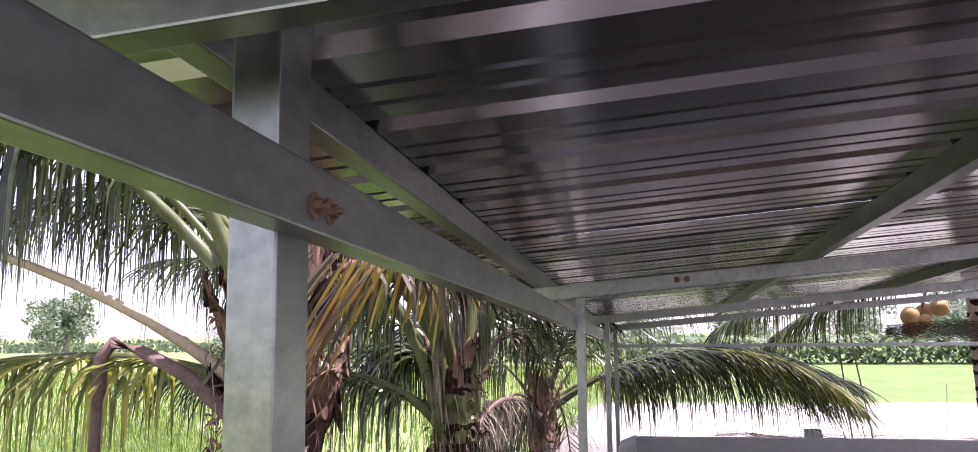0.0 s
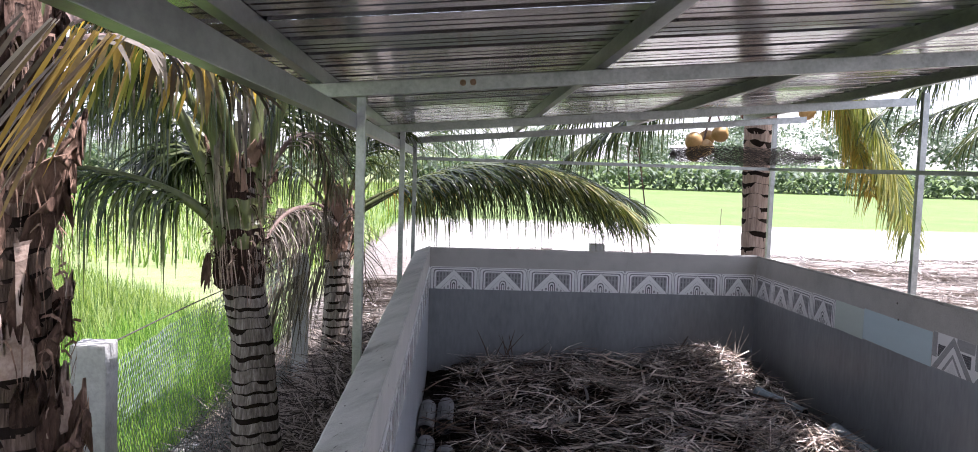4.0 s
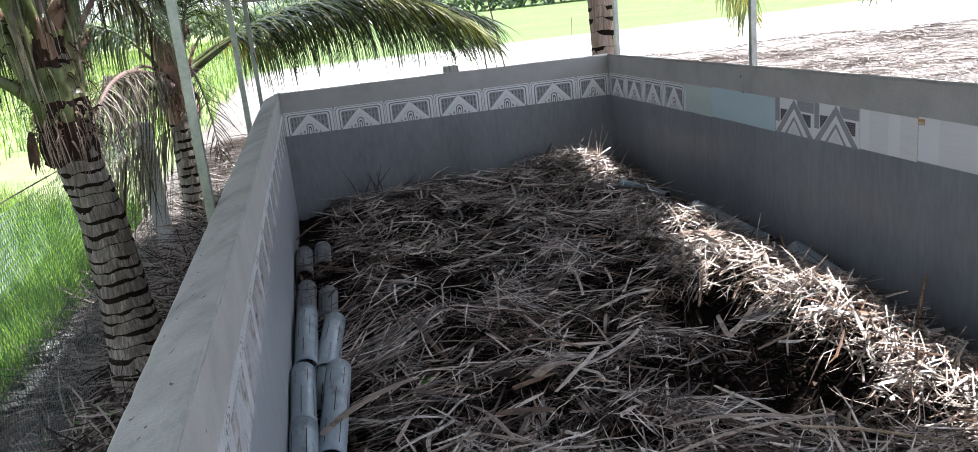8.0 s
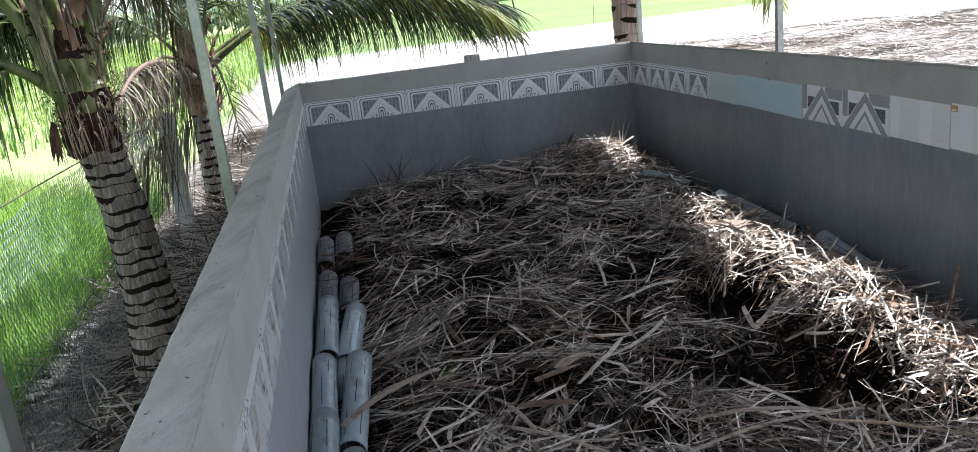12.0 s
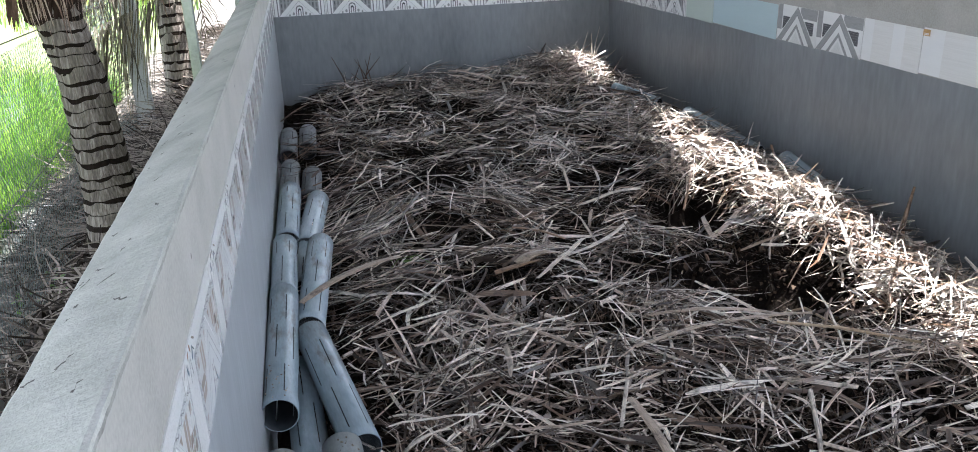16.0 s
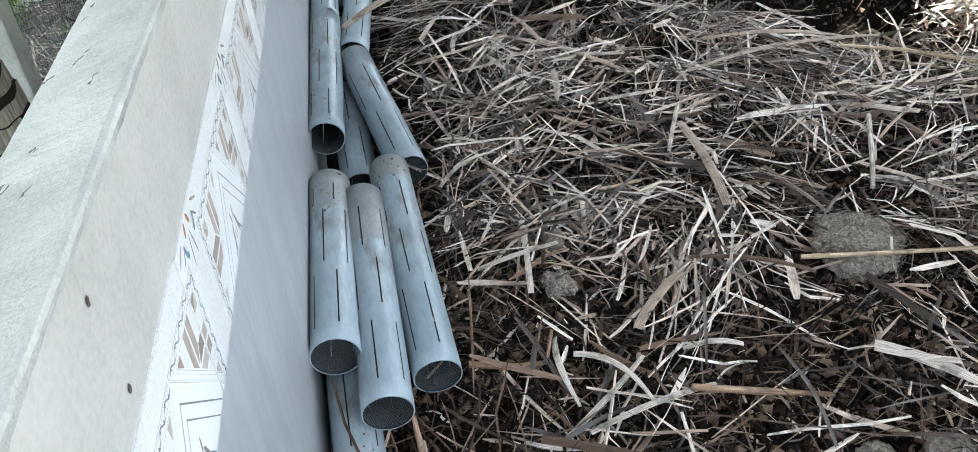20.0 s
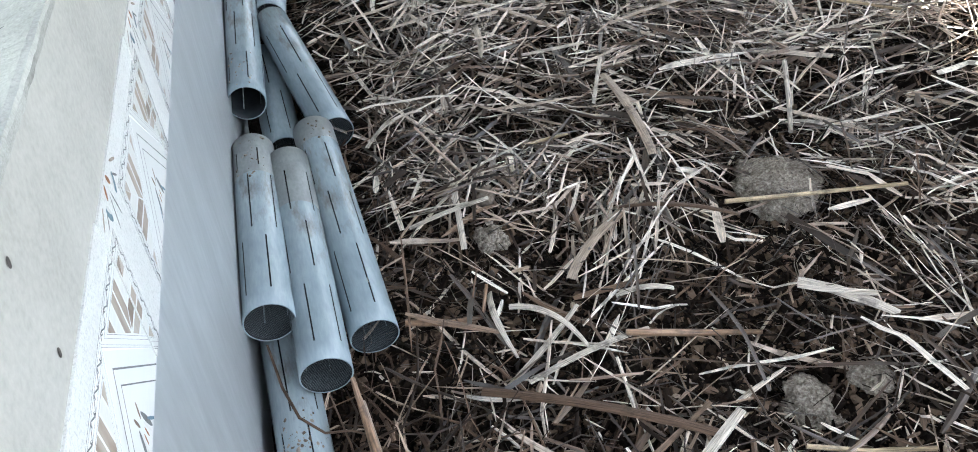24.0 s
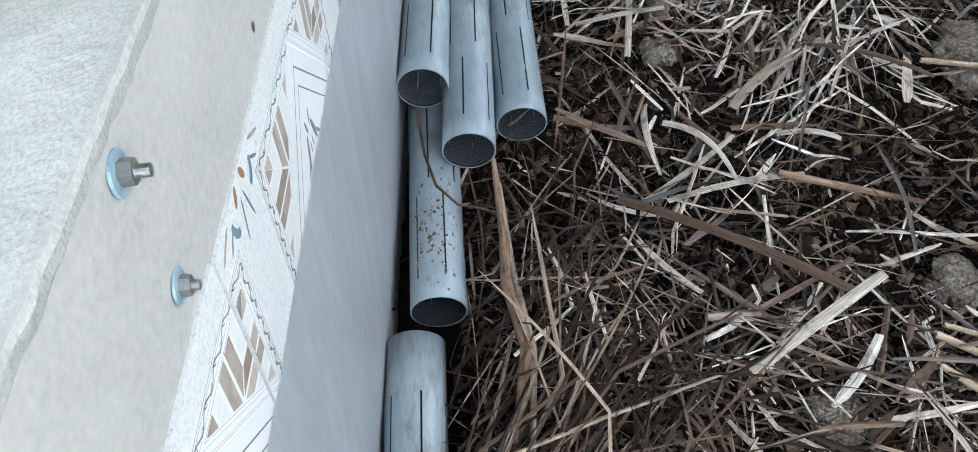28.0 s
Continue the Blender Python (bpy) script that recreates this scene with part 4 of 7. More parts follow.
def scatter(y0, y1, x0=0.28, x1=W - 0.05, spread=1.0, dense=0.0, bundle=0.0):
    """Scattered straw: dense thins it out in patches, bundle is the share that lies in combed tufts."""
    tuft = [0, 0, 0, 0]

    def f(rng):
        if bundle and tuft[3] > 0:
            tuft[3] -= 1
            off, along = rng.gauss(0, 0.028), rng.gauss(0, 0.06)
            x = tuft[0] - math.sin(tuft[2]) * off + math.cos(tuft[2]) * along
            y = tuft[1] + math.cos(tuft[2]) * off + math.sin(tuft[2]) * along
            if x0 < x < x1 and y0 < y < y1 and not in_hole(x, y, rng):
                return x, y, tuft[2] + rng.gauss(0, 0.32)
        while True:
            x, y = rng.uniform(x0, x1), rng.uniform(y0, y1)
            if in_hole(x, y, rng):
                continue
            if dense and rng.random() > max(0.04, min(1.0, 0.60 + dense * (0.6 * noise.noise((x * 2.7, y * 2.7, 11.0)) + 0.7 * noise.noise((x * 6.5, y * 6.5, 21.0))))):
                continue
            a = heading(x, y, rng, spread)
            if rng.random() < bundle * 0.12:
                tuft[:] = [x, y, a, rng.randrange(6, 20)]
            return x, y, a
    return f


def spot(cx, cy, rx, ry, a, spread):
    """Straw combed one way round a place."""
    def f(rng):
        return cx + rng.gauss(0, rx), cy + rng.gauss(0, ry), a + rng.gauss(0, spread)
    return f


def thin(r):
    k = r.random()
    return r.uniform(0.0018, 0.004) if k < 0.62 else r.uniform(0.004, 0.007) if k < 0.94 else r.uniform(0.008, 0.013)


def mixed(r):
    k = r.random()
    return r.uniform(0.0022, 0.0048) if k < 0.52 else r.uniform(0.0048, 0.0085) if k < 0.90 else r.uniform(0.0085, 0.015)


def broad(r):
    return r.uniform(0.007, 0.013) if r.random() < 0.75 else r.uniform(0.013, 0.022)


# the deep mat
straws("rotten_straw", 6500, scatter(0.9, 5.36, 0.16, spread=1.2), lambda r: r.uniform(0.06, 0.28), mixed, M["rotten"], 8, curl=0.08, seg=4, tilt=0.2, lift=(-0.045, 0.0), label="rotten straw under the dry top layer, gap shade in its colour")
straws("straw_litter", 3000, scatter(1.1, 5.36, 0.2, spread=0.8, dense=1.0, bundle=0.6), lambda r: r.uniform(0.05, 0.24), mixed, M["straw_brown"], 11, curl=0.08, seg=4, tilt=0.24, lift=(-0.02, 0.04), label="damp brown straw between the paler stems")
straws("straw_litter", 4700, scatter(1.1, 5.36, 0.2, spread=1.25, dense=1.5, bundle=0.7), lambda r: 0.05 + 0.21 * r.random() ** 1.2, mixed, M["straw"], 1, curl=0.12, seg=4, tilt=0.2, lift=(0.008, 0.06), label="dry grey-brown straw strewn over the compost")
straws("straw_litter", 1300, scatter(1.1, 5.36, 0.2, spread=0.7, dense=1.4, bundle=0.8), lambda r: r.uniform(0.2, 0.42), thin, M["straw"], 2, tilt=0.13, curl=0.08, seg=6, lift=(0.02, 0.08), label="long weathered straw stems lying in swathes")
straws("leaf_blades", 520, scatter(1.1, 5.3, 0.22, spread=0.9), lambda r: r.uniform(0.10, 0.30), broad, M["straw"], 22, tilt=0.16, curl=0.12, seg=6, chan=0.3, lift=(0.025, 0.075), label="broad dry leaf blades on the straw")
# heaped and tumbled along the long wall
straws("straw_litter", 2200, scatter(1.3, 3.5, 1.62, 2.10, spread=0.9, dense=0.7, bundle=0.6), lambda r: r.uniform(0.05, 0.24), mixed, M["straw"], 9, tilt=0.42, curl=0.15, seg=4, lift=(0.0, 0.09), label="heaped pale straw along the long wall")
# extra pale pieces on the crest, its sunlight put into their colour
straws("straw_litter", 520, scatter(1.25, 2.95, 1.74, 2.04, spread=1.0, bundle=0.5), lambda r: r.uniform(0.05, 0.2), mixed, M["straw_pale"], 29, tilt=0.4, curl=0.14, seg=4, lift=(0.02, 0.09), label="pale straw on the crest by the long wall, sunlight in its colour")
straws("straw_litter", 110, scatter(1.3, 2.95, 1.72, 2.06, spread=1.1), lambda r: r.uniform(0.06, 0.2), mixed, M["straw_rust"], 30, tilt=0.4, curl=0.14, seg=4, lift=(0.02, 0.10), label="reddish-brown stems among the pale crest straw")
straws("straw_litter", 700, scatter(4.2, 5.2, 1.45, 2.05, spread=1.2), lambda r: r.uniform(0.05, 0.24), mixed, M["straw"], 23, tilt=0.5, curl=0.12, seg=4, lift=(0.0, 0.09), label="pale straw heaped in the far corner")
straws("straw_litter", 900, scatter(1.3, 5.3, 1.95, 2.22, spread=0.7), lambda r: r.uniform(0.06, 0.26), mixed, M["straw_brown"], 24, tilt=0.2, curl=0.1, seg=4, lift=(0.0, 0.04), label="brown straw at the foot of the long wall")
straws("straw_litter", 190, spot(0.32, 2.62, 0.12, 0.26, 0.72, 0.22), lambda r: r.uniform(0.22, 0.5), lambda r: r.uniform(0.003, 0.008), M["straw"], 25, tilt=0.08, curl=0.06, seg=6, lift=(0.03, 0.09), label="long combed straw reaching over the pipes")
straws("straw_litter", 60, spot(0.14, 3.55, 0.07, 0.35, 0.6, 0.5), lambda r: r.uniform(0.08, 0.3), mixed, M["straw_brown"], 26, tilt=0.2, curl=0.1, seg=4, lift=(0.10, 0.17), label="straw fallen over the far pipes")
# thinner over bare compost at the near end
straws("rotten_straw", 3000, scatter(-0.6, 1.3, 0.12, spread=1.5), lambda r: 0.03 + 0.17 * r.random() ** 1.5, thin, M["rotten"], 10, curl=0.1, seg=4, tilt=0.2, lift=(-0.01, 0.02), label="rotten straw in the compost, gap shade in its colour")
straws("straw_litter", 2250, scatter(-0.6, 1.35, 0.22, dense=1.3, spread=1.1, bundle=0.75), lambda r: 0.05 + 0.2 * r.random() ** 1.5, mixed, M["straw"], 3, curl=0.07, seg=4, tilt=0.2, lift=(0.0, 0.05), label="sparse broken straw over dark compost")
straws("straw_litter", 1300, scatter(0.8, 2.0, 0.24, dense=1.0, spread=1.0, bundle=0.8), lambda r: 0.05 + 0.2 * r.random() ** 1.4, mixed, M["straw"], 12, curl=0.07, seg=4, tilt=0.2, lift=(0.004, 0.06), label="pale broken straw in loose tufts")
straws("straw_litter", 1100, scatter(-0.6, 1.5, 0.22, spread=1.2, dense=1.0, bundle=0.6), lambda r: 0.04 + 0.18 * r.random() ** 1.6, mixed, M["straw_brown"], 19, curl=0.08, seg=4, tilt=0.22, lift=(0.0, 0.045), label="broken brown straw over dark compost")
straws("straw_litter", 230, scatter(-0.6, 1.6, 0.26, spread=0.8, dense=0.8, bundle=0.6), lambda r: r.uniform(0.18, 0.38), thin, M["straw"], 4, tilt=0.1, seg=6, curl=0.09, lift=(0.02, 0.06), label="long straw stems over dark compost")
straws("straw_litter", 420, scatter(0.1, 1.1, 1.05, 1.9, spread=1.1, bundle=0.7), lambda r: 0.05 + 0.18 * r.random() ** 1.5, mixed, M["straw"], 28, curl=0.07, seg=4, tilt=0.2, lift=(0.005, 0.055), label="pale broken straw beside the clods")
straws("straw_litter", 130, spot(0.72, 0.78, 0.07, 0.06, 1.1, 0.45), lambda r: r.uniform(0.06, 0.17), mixed, M["straw"], 27, tilt=0.2, seg=4, curl=0.06, lift=(0.01, 0.06), label="tuft of pale straw on the compost")
straws("straw_litter", 150, spot(0.27, 0.02, 0.07, 0.13, 1.05, 0.34), lambda r: r.uniform(0.18, 0.42), lambda r: r.uniform(0.0025, 0.007), M["straw_brown"], 20, curl=0.07, seg=6, tilt=0.1, lift=(0.015, 0.07), label="combed swathe of long brown straw beside the pipes")
straws("straw_litter", 80, spot(0.55, 0.02, 0.16, 0.10, -0.15, 0.35), lambda r: r.uniform(0.14, 0.36), thin, M["straw_brown"], 14, tilt=0.12, seg=5, curl=0.09, lift=(0.01, 0.06), label="loose swathe of long brown straw")
straws("straw_litter", 320, scatter(-0.4, 1.2, 0.10, 0.34, spread=1.0), lambda r: r.uniform(0.06, 0.26), thin, M["straw_brown"], 7, tilt=0.2, seg=4, curl=0.12, lift=(0.0, 0.05), label="straw packed in beside the pipes")
straws("rotten_straw", 900, scatter(-1.55, -0.5, 0.06, spread=1.5), lambda r: r.uniform(0.04, 0.25), mixed, M["straw_brown"], 18, curl=0.1, seg=4, tilt=0.2, lift=(-0.01, 0.04), label="brown straw in the near end of the bed")
straws("leaf_blades", 90, scatter(-0.5, 1.4, 0.28, spread=1.2), lambda r: r.uniform(0.07, 0.22), broad, M["straw"], 21, curl=0.14, seg=6, tilt=0.14, chan=0.3, lift=(0.02, 0.06), label="flat dry grey-brown leaf blades")
straws("straw_chips", 3600, scatter(-0.6, 2.4, 0.14, spread=2.0), lambda r: r.uniform(0.008, 0.04), lambda r: r.uniform(0.0015, 0.005), M["straw_brown"], 17, tilt=0.5, seg=2, chan=0.5, lift=(-0.012, 0.014), label="short brown chips of straw")
straws("straw_chips", 4400, scatter(-0.6, 2.8, 0.14, spread=2.0, dense=1.4), lambda r: r.uniform(0.010, 0.05), lambda r: r.uniform(0.0015, 0.006), M["straw"], 5, tilt=0.45, seg=2, chan=0.4, lift=(-0.010, 0.02), label="short chips and leaf flakes of straw")
straws("leaf_flakes", 1700, scatter(-0.6, 2.2, 0.14, spread=2.0), lambda r: r.uniform(0.012, 0.036), lambda r: r.uniform(0.006, 0.015), M["straw_brown"], 16, tilt=0.5, seg=3, chan=0.8, curl=0.4, lift=(-0.008, 0.018), label="curled brown leaf flakes in the compost")


def crumbs(count, seed, y0, y1, x1, size):
    """Loose lumps of compost, each a small uneven eight-sided clod."""
    rng = random.Random(seed)
    verts, faces = [], []
    tris = ((0, 2, 4), (2, 1, 4), (1, 3, 4), (3, 0, 4), (2, 0, 5), (1, 2, 5), (3, 1, 5), (0, 3, 5))
    for _ in range(count):
        x, y = rng.uniform(0.10, x1), rng.uniform(y0, y1)
        r = 0.0022 + size * rng.random() ** 3
        z = soil_z(x, y) + rng.uniform(-0.2, 1.0) * r
        n0 = len(verts)
        turn = Euler((rng.uniform(0, 6), rng.uniform(0, 6), rng.uniform(0, 6))).to_matrix()
        for v in ((1, 0, 0), (-1, 0, 0), (0, 1, 0), (0, -1, 0), (0, 0, 1), (0, 0, -1)):
            verts.append(Vector((x, y, z)) + turn @ (Vector(v) * r * rng.uniform(0.6, 1.35)))
        faces += [(n0 + a, n0 + b_, n0 + c) for a, b_, c in tris]
    return tagged(link_mesh("compost_crumbs", verts, faces, M["crumb"]), "dark crumbly lumps of compost", "compost", kind="stuff")


crumbs(34000, 6, -0.4, 1.2, 1.5, 0.011)
crumbs(12000, 7, 1.2, 2.6, W - 0.06, 0.013)


def hair_roots(count, seed, y0, y1, x0, x1):
    """Fine curled roots and fibres over the compost."""
    rng = random.Random(seed)
    verts, faces = [], []
    for _ in range(count):
        x, y = rng.uniform(x0, x1), rng.uniform(y0, y1)
        a, turn, ln = rng.uniform(0, 6.28), rng.gauss(0, 0.5), rng.uniform(0.03, 0.15)
        z, up = rng.uniform(-0.005, 0.03), rng.gauss(0, 0.3)
        pts = []
        for k in range(6):
            pts.append((min(W - 0.02, max(0.02, x)), y, soil_z(x, y) * 0.5 + bed_z(x, y) * 0.5 + z))
            a += turn + rng.gauss(0, 0.3)
            x, y, z = x + math.cos(a) * ln / 5, y + math.sin(a) * ln / 5, max(-0.004, z + up * ln / 5)
        r = rng.uniform(0.0004, 0.0011)
        tube(verts, faces, pts, [r] * 5 + [r * 0.4], 3, False)
    return tagged(link_mesh("fine_roots", verts, faces, M["roots"]), "fine curled roots and fibres in the compost", "roots", kind="stuff")


hair_roots(1700, 51, -0.45, 1.4, 0.12, 1.5)
hair_roots(900, 52, 1.4, 3.0, 0.15, 2.1)


# ---------------------------------------------------------------- slotted pipes
def pipe_mesh(name, length, r, seed, aged=0.0):
    """A thin-walled tube along +y with long saw slots cut right through in rows; slots stand 45 degrees apart."""
    rng = random.Random(seed)
    angs = []
    n = 12
    hw = 0.03
    for k in range(n):
        a = 2 * math.pi * k / n + 0.2
        for d in (-hw, hw):
            angs.append(a + d)
        for f in (0.33, 0.66):
            angs.append(a + 2 * math.pi / n * f)
    angs = sorted(angs)
    ys = [0.0]
    cuts = []
    pos = 0.04
    row = 0
    while pos < length - 0.1:
        ln = min(rng.uniform(0.11, 0.19), length - 0.05 - pos)
        cuts.append((pos, pos + ln, row))
        ys += [pos, pos + ln]
        pos += ln + rng.uniform(0.025, 0.04)
        row += 1
    ys += [length, length - aged]
    ys = sorted(set(round(v, 4) for v in ys))
    verts, faces, slot = [], [], []
    na = len(angs)
    for rad in (r, r - 0.0025):
        for y in ys:
            for a in angs:
                verts.append((rad * math.cos(a), y, rad * math.sin(a)))
    off = na * len(ys)
    for j in range(len(ys) - 1):
        ym = (ys[j] + ys[j + 1]) / 2
        cut = next((c for c in cuts if c[0] < ym < c[1]), None)
        for k in range(na):
            k2 = (k + 1) % na
            gap = (angs[k2] - angs[k]) % (2 * math.pi)
            sector = round((angs[k] + hw - 0.2) / (2 * math.pi / n)) if gap < 0.08 else -1
            if cut and gap < 0.08 and (sector + cut[2]) % 2 == 0:
                continue
            a, b_, c, d = j * na + k, j * na + k2, (j + 1) * na + k2, (j + 1) * na + k
            faces.append((a, d, c, b_))
            slot.append(2 if ym > length - aged else 0)
            faces.append((off + a, off + b_, off + c, off + d))
            slot.append(1)
    for j, rev in ((0, False), (len(ys) - 1, True)):
        for k in range(na):
            k2 = (k + 1) % na
            q = (j * na + k, j * na + k2, off + j * na + k2, off + j * na + k)
            faces.append(q[::-1] if rev else q)
            slot.append(0)
    me = bpy.data.meshes.new(name)
    me.from_pydata(verts, [], faces)
    me.materials.append(M["pvc"])
    me.materials.append(M["pipe_inside"])
    me.materials.append(M["pvc_aged"])
    me.polygons.foreach_set("material_index", slot)
    me.polygons.foreach_set("use_smooth", [True] * len(me.polygons))
    me.update()
    return me


def net_mesh(r):
    """A diamond net stretched over a pipe end."""
    verts, faces = [], []
    step = 0.0034
    k = -20
    rr = r - 0.0028
    while k <= 20:
        c = k * step
        if abs(c) < rr:
            hl = math.sqrt(rr * rr - c * c)
            for s in (1, -1):
                d = Vector((0.7071, 0, 0.7071 * s))
                nrm = Vector((-0.7071 * s, 0, 0.7071))
                p, q = nrm * c - d * hl, nrm * c + d * hl
                y = 0.004 + 0.0007 * s
                tube(verts, faces, [(p.x, y, p.z), (q.x, y, q.z)], [0.0003, 0.0003], 4, False)
        k += 1
    me = bpy.data.meshes.new("end_net")
    me.from_pydata(verts, [], faces)
    me.materials.append(M["net"])
    me.update()
    return me


PR = 0.043
NET = net_mesh(PR)


def slotted_pipe(p, q, seed, roll=0.0, net=True, label="grey-blue slotted plastic pipe lying against the wall", r=PR, group="slotted pipes", body_mat="pvc", aged=0.0):
    p, q = Vector(p), Vector(q)
    d = q - p
    y = d.normalized()
    x = y.cross(Vector((0, 0, 1))).normalized()
    z = x.cross(y)
    m = Matrix((x, y, z)).transposed().to_4x4() @ pose(0, 0, 0, 0, roll, 0)
    e = base("slotted_pipe", label, "pipe", group=group)
    e.matrix_world = Matrix.Translation(p) @ m
    body = new("pipe_body", pipe_mesh("pipe_body", d.length, r, seed, aged))
    body.data.materials[0] = M[body_mat]
    body.parent = e
    if net:
        n_ob = new("end_net", NET)
        under(n_ob, e, "fine grey net over the pipe end")
    return e


def mud(e, length, at, spread, count, seed):
    """Dried mud crumbs stuck to the top of a pipe."""
    rng = random.Random(seed)
    verts, faces = [], []
    for _ in range(count):
        a = rng.gauss(1.57, 0.5)
        y = min(length - 0.01, max(0.01, rng.gauss(at, spread)))
        r = 0.0008 + 0.0034 * rng.random() ** 3
        n0 = len(verts)
        c = Vector((PR * math.cos(a), y, PR * math.sin(a)))
        out = Vector((math.cos(a), 0, math.sin(a)))
        tang = Vector((-math.sin(a), 0, math.cos(a)))
        for k in range(6):
            w = r * rng.uniform(0.6, 1.5)
            verts.append(c + tang * w * math.cos(k * 1.047) + Vector((0, w * 1.4 * math.sin(k * 1.047), 0)) - out * 0.0006)
        verts.append(c + out * min(0.002, r * 0.5))
        faces += [(n0 + k, n0 + (k + 1) % 6, n0 + 6) for k in range(6)]
    ob = link_mesh("dried_mud", verts, faces, M["mud"])
    ob.parent = e
    tagged(ob, "dried brown mud stuck to the pipe", kind="stuff")


# near end first (the open or netted mouth), far end second
mud(slotted_pipe((0.036, 1.264, 0.568), (0.042, 1.885, 0.572), 1, 0, False), 0.6, 0.10, 0.05, 60, 1)
slotted_pipe((0.042, 1.87, 0.5725), (0.044, 2.28, 0.575), 2, 40, False, r=0.0405)
slotted_pipe((0.109, 1.76, 0.52), (0.160, 2.29, 0.560), 3, 20)
slotted_pipe((0.083, 2.12, 0.47), (0.112, 2.55, 0.50), 4, 50, False)
slotted_pipe((0.212, 1.165, 0.515), (0.114, 1.66, 0.555), 5, 15)
slotted_pipe((0.100, 1.165, 0.485), (0.075, 1.62, 0.475), 6, 70)
mud(slotted_pipe((0.042, 0.575, 0.570), (0.040, 1.075, 0.568), 7, 0, aged=0.13), 0.5, 0.42, 0.04, 60, 2)
slotted_pipe((0.117, 0.468, 0.535), (0.105, 1.02, 0.560), 8, 32, aged=0.17)
mud(slotted_pipe((0.204, 0.560, 0.500), (0.166, 1.135, 0.548), 9, 0, aged=0.07), 0.57, 0.52, 0.03, 30, 3)
mud(slotted_pipe((0.072, 0.222, 0.450), (0.046, 0.70, 0.458), 10, 0, False, "grey-blue slotted plastic pipe smeared with mud"), 0.48, 0.12, 0.05, 260, 4)
slotted_pipe((0.062, -0.33, 0.440), (0.040, 0.165, 0.452), 11, 25, False)
slotted_pipe((0.048, 2.41, 0.530), (0.060, 2.93, 0.545), 12, 35)
slotted_pipe((0.110, 2.40, 0.505), (0.165, 2.86, 0.520), 13, 60)
dirty = "dirty grey plastic pipe sunk in straw beside the wall"
slotted_pipe((0.050, 3.02, 0.49), (0.058, 3.40, 0.50), 14, 20, False, dirty, body_mat="pvc_dirty")
slotted_pipe((0.135, 2.98, 0.475), (0.150, 3.30, 0.49), 15, 10, False, dirty, body_mat="pvc_dirty")
slotted_pipe((0.046, 3.60, 0.485), (0.050, 3.98, 0.50), 16, 44, False, dirty, body_mat="pvc_dirty")
slotted_pipe((0.138, 3.74, 0.475), (0.146, 4.06, 0.49), 17, 10, False, dirty, body_mat="pvc_dirty")
half = "half-buried grey plastic pipe in the straw"
slotted_pipe((2.045, 3.56, 0.545), (2.17, 3.05, 0.47), 18, 30, False, half, group="buried pipes")
slotted_pipe((2.145, 2.78, 0.525), (2.20, 2.38, 0.43), 19, 10, False, half, group="buried pipes")
slotted_pipe((1.88, 4.19, 0.565), (2.05, 3.93, 0.52), 20, 10, False, half, 0.03, group="buried pipes")


# ---------------------------------------------------------------- ground
def ground_z(x, y):
    yard = 0.27 * math.exp(-((x + 0.48) / 0.36) ** 2) * (0.9 + 0.35 * noise.noise((y * 1.7, 3.0, 0))) if -1.6 < x < 0.3 and y < 7 else 0.0
    step_x = 1 / (1 + math.exp(max(-60, min(60, (x + 1.35) / 0.16))))
    rough = 0.03 * noise.noise((x * 3.1, y * 3.1, 0.5)) + 0.012 * noise.noise((x * 11, y * 11, 2.5)) if abs(x) < 14 and y < 18 else 0
    z = 0.10 + yard + rough
    if y > 6:
        z -= 0.10 * min(1, (y - 6) / 6)
    return z * (1 - step_x) + (-0.22 + rough * 0.4) * step_x


def ground():
    xs = [-3000, -600, -150, -60, -25, -12, -7, -4.5, -3] + [-2.4 + 0.12 * i for i in range(24)] + [0.6, 1.2, 1.8, 2.3] + [2.5 + 0.25 * i for i in range(30)] + [10.5, 11.5, 13, 15, 18, 25, 40, 80, 200, 700, 3000]
    ys = [-3000, -400, -60, -15, -6, -3] + [-2 + 0.15 * i for i in range(70)] + [8.8 + 0.4 * i for i in range(20)] + [17.5, 20, 24, 30, 40, 55, 80, 150, 400, 1200, 3000]
    verts = [(x, y, ground_z(x, y)) for y in ys for x in xs]
    n = len(xs)
    faces = [(j * n + i, j * n + i + 1, (j + 1) * n + i + 1, (j + 1) * n + i) for j in range(len(ys) - 1) for i in range(n - 1)]
    return tagged(link_mesh("ground", verts, faces, M["ground"], smooth=True), "yard soil, paddy and pale dry ground reaching the horizon", "ground", kind="structure")


ground()


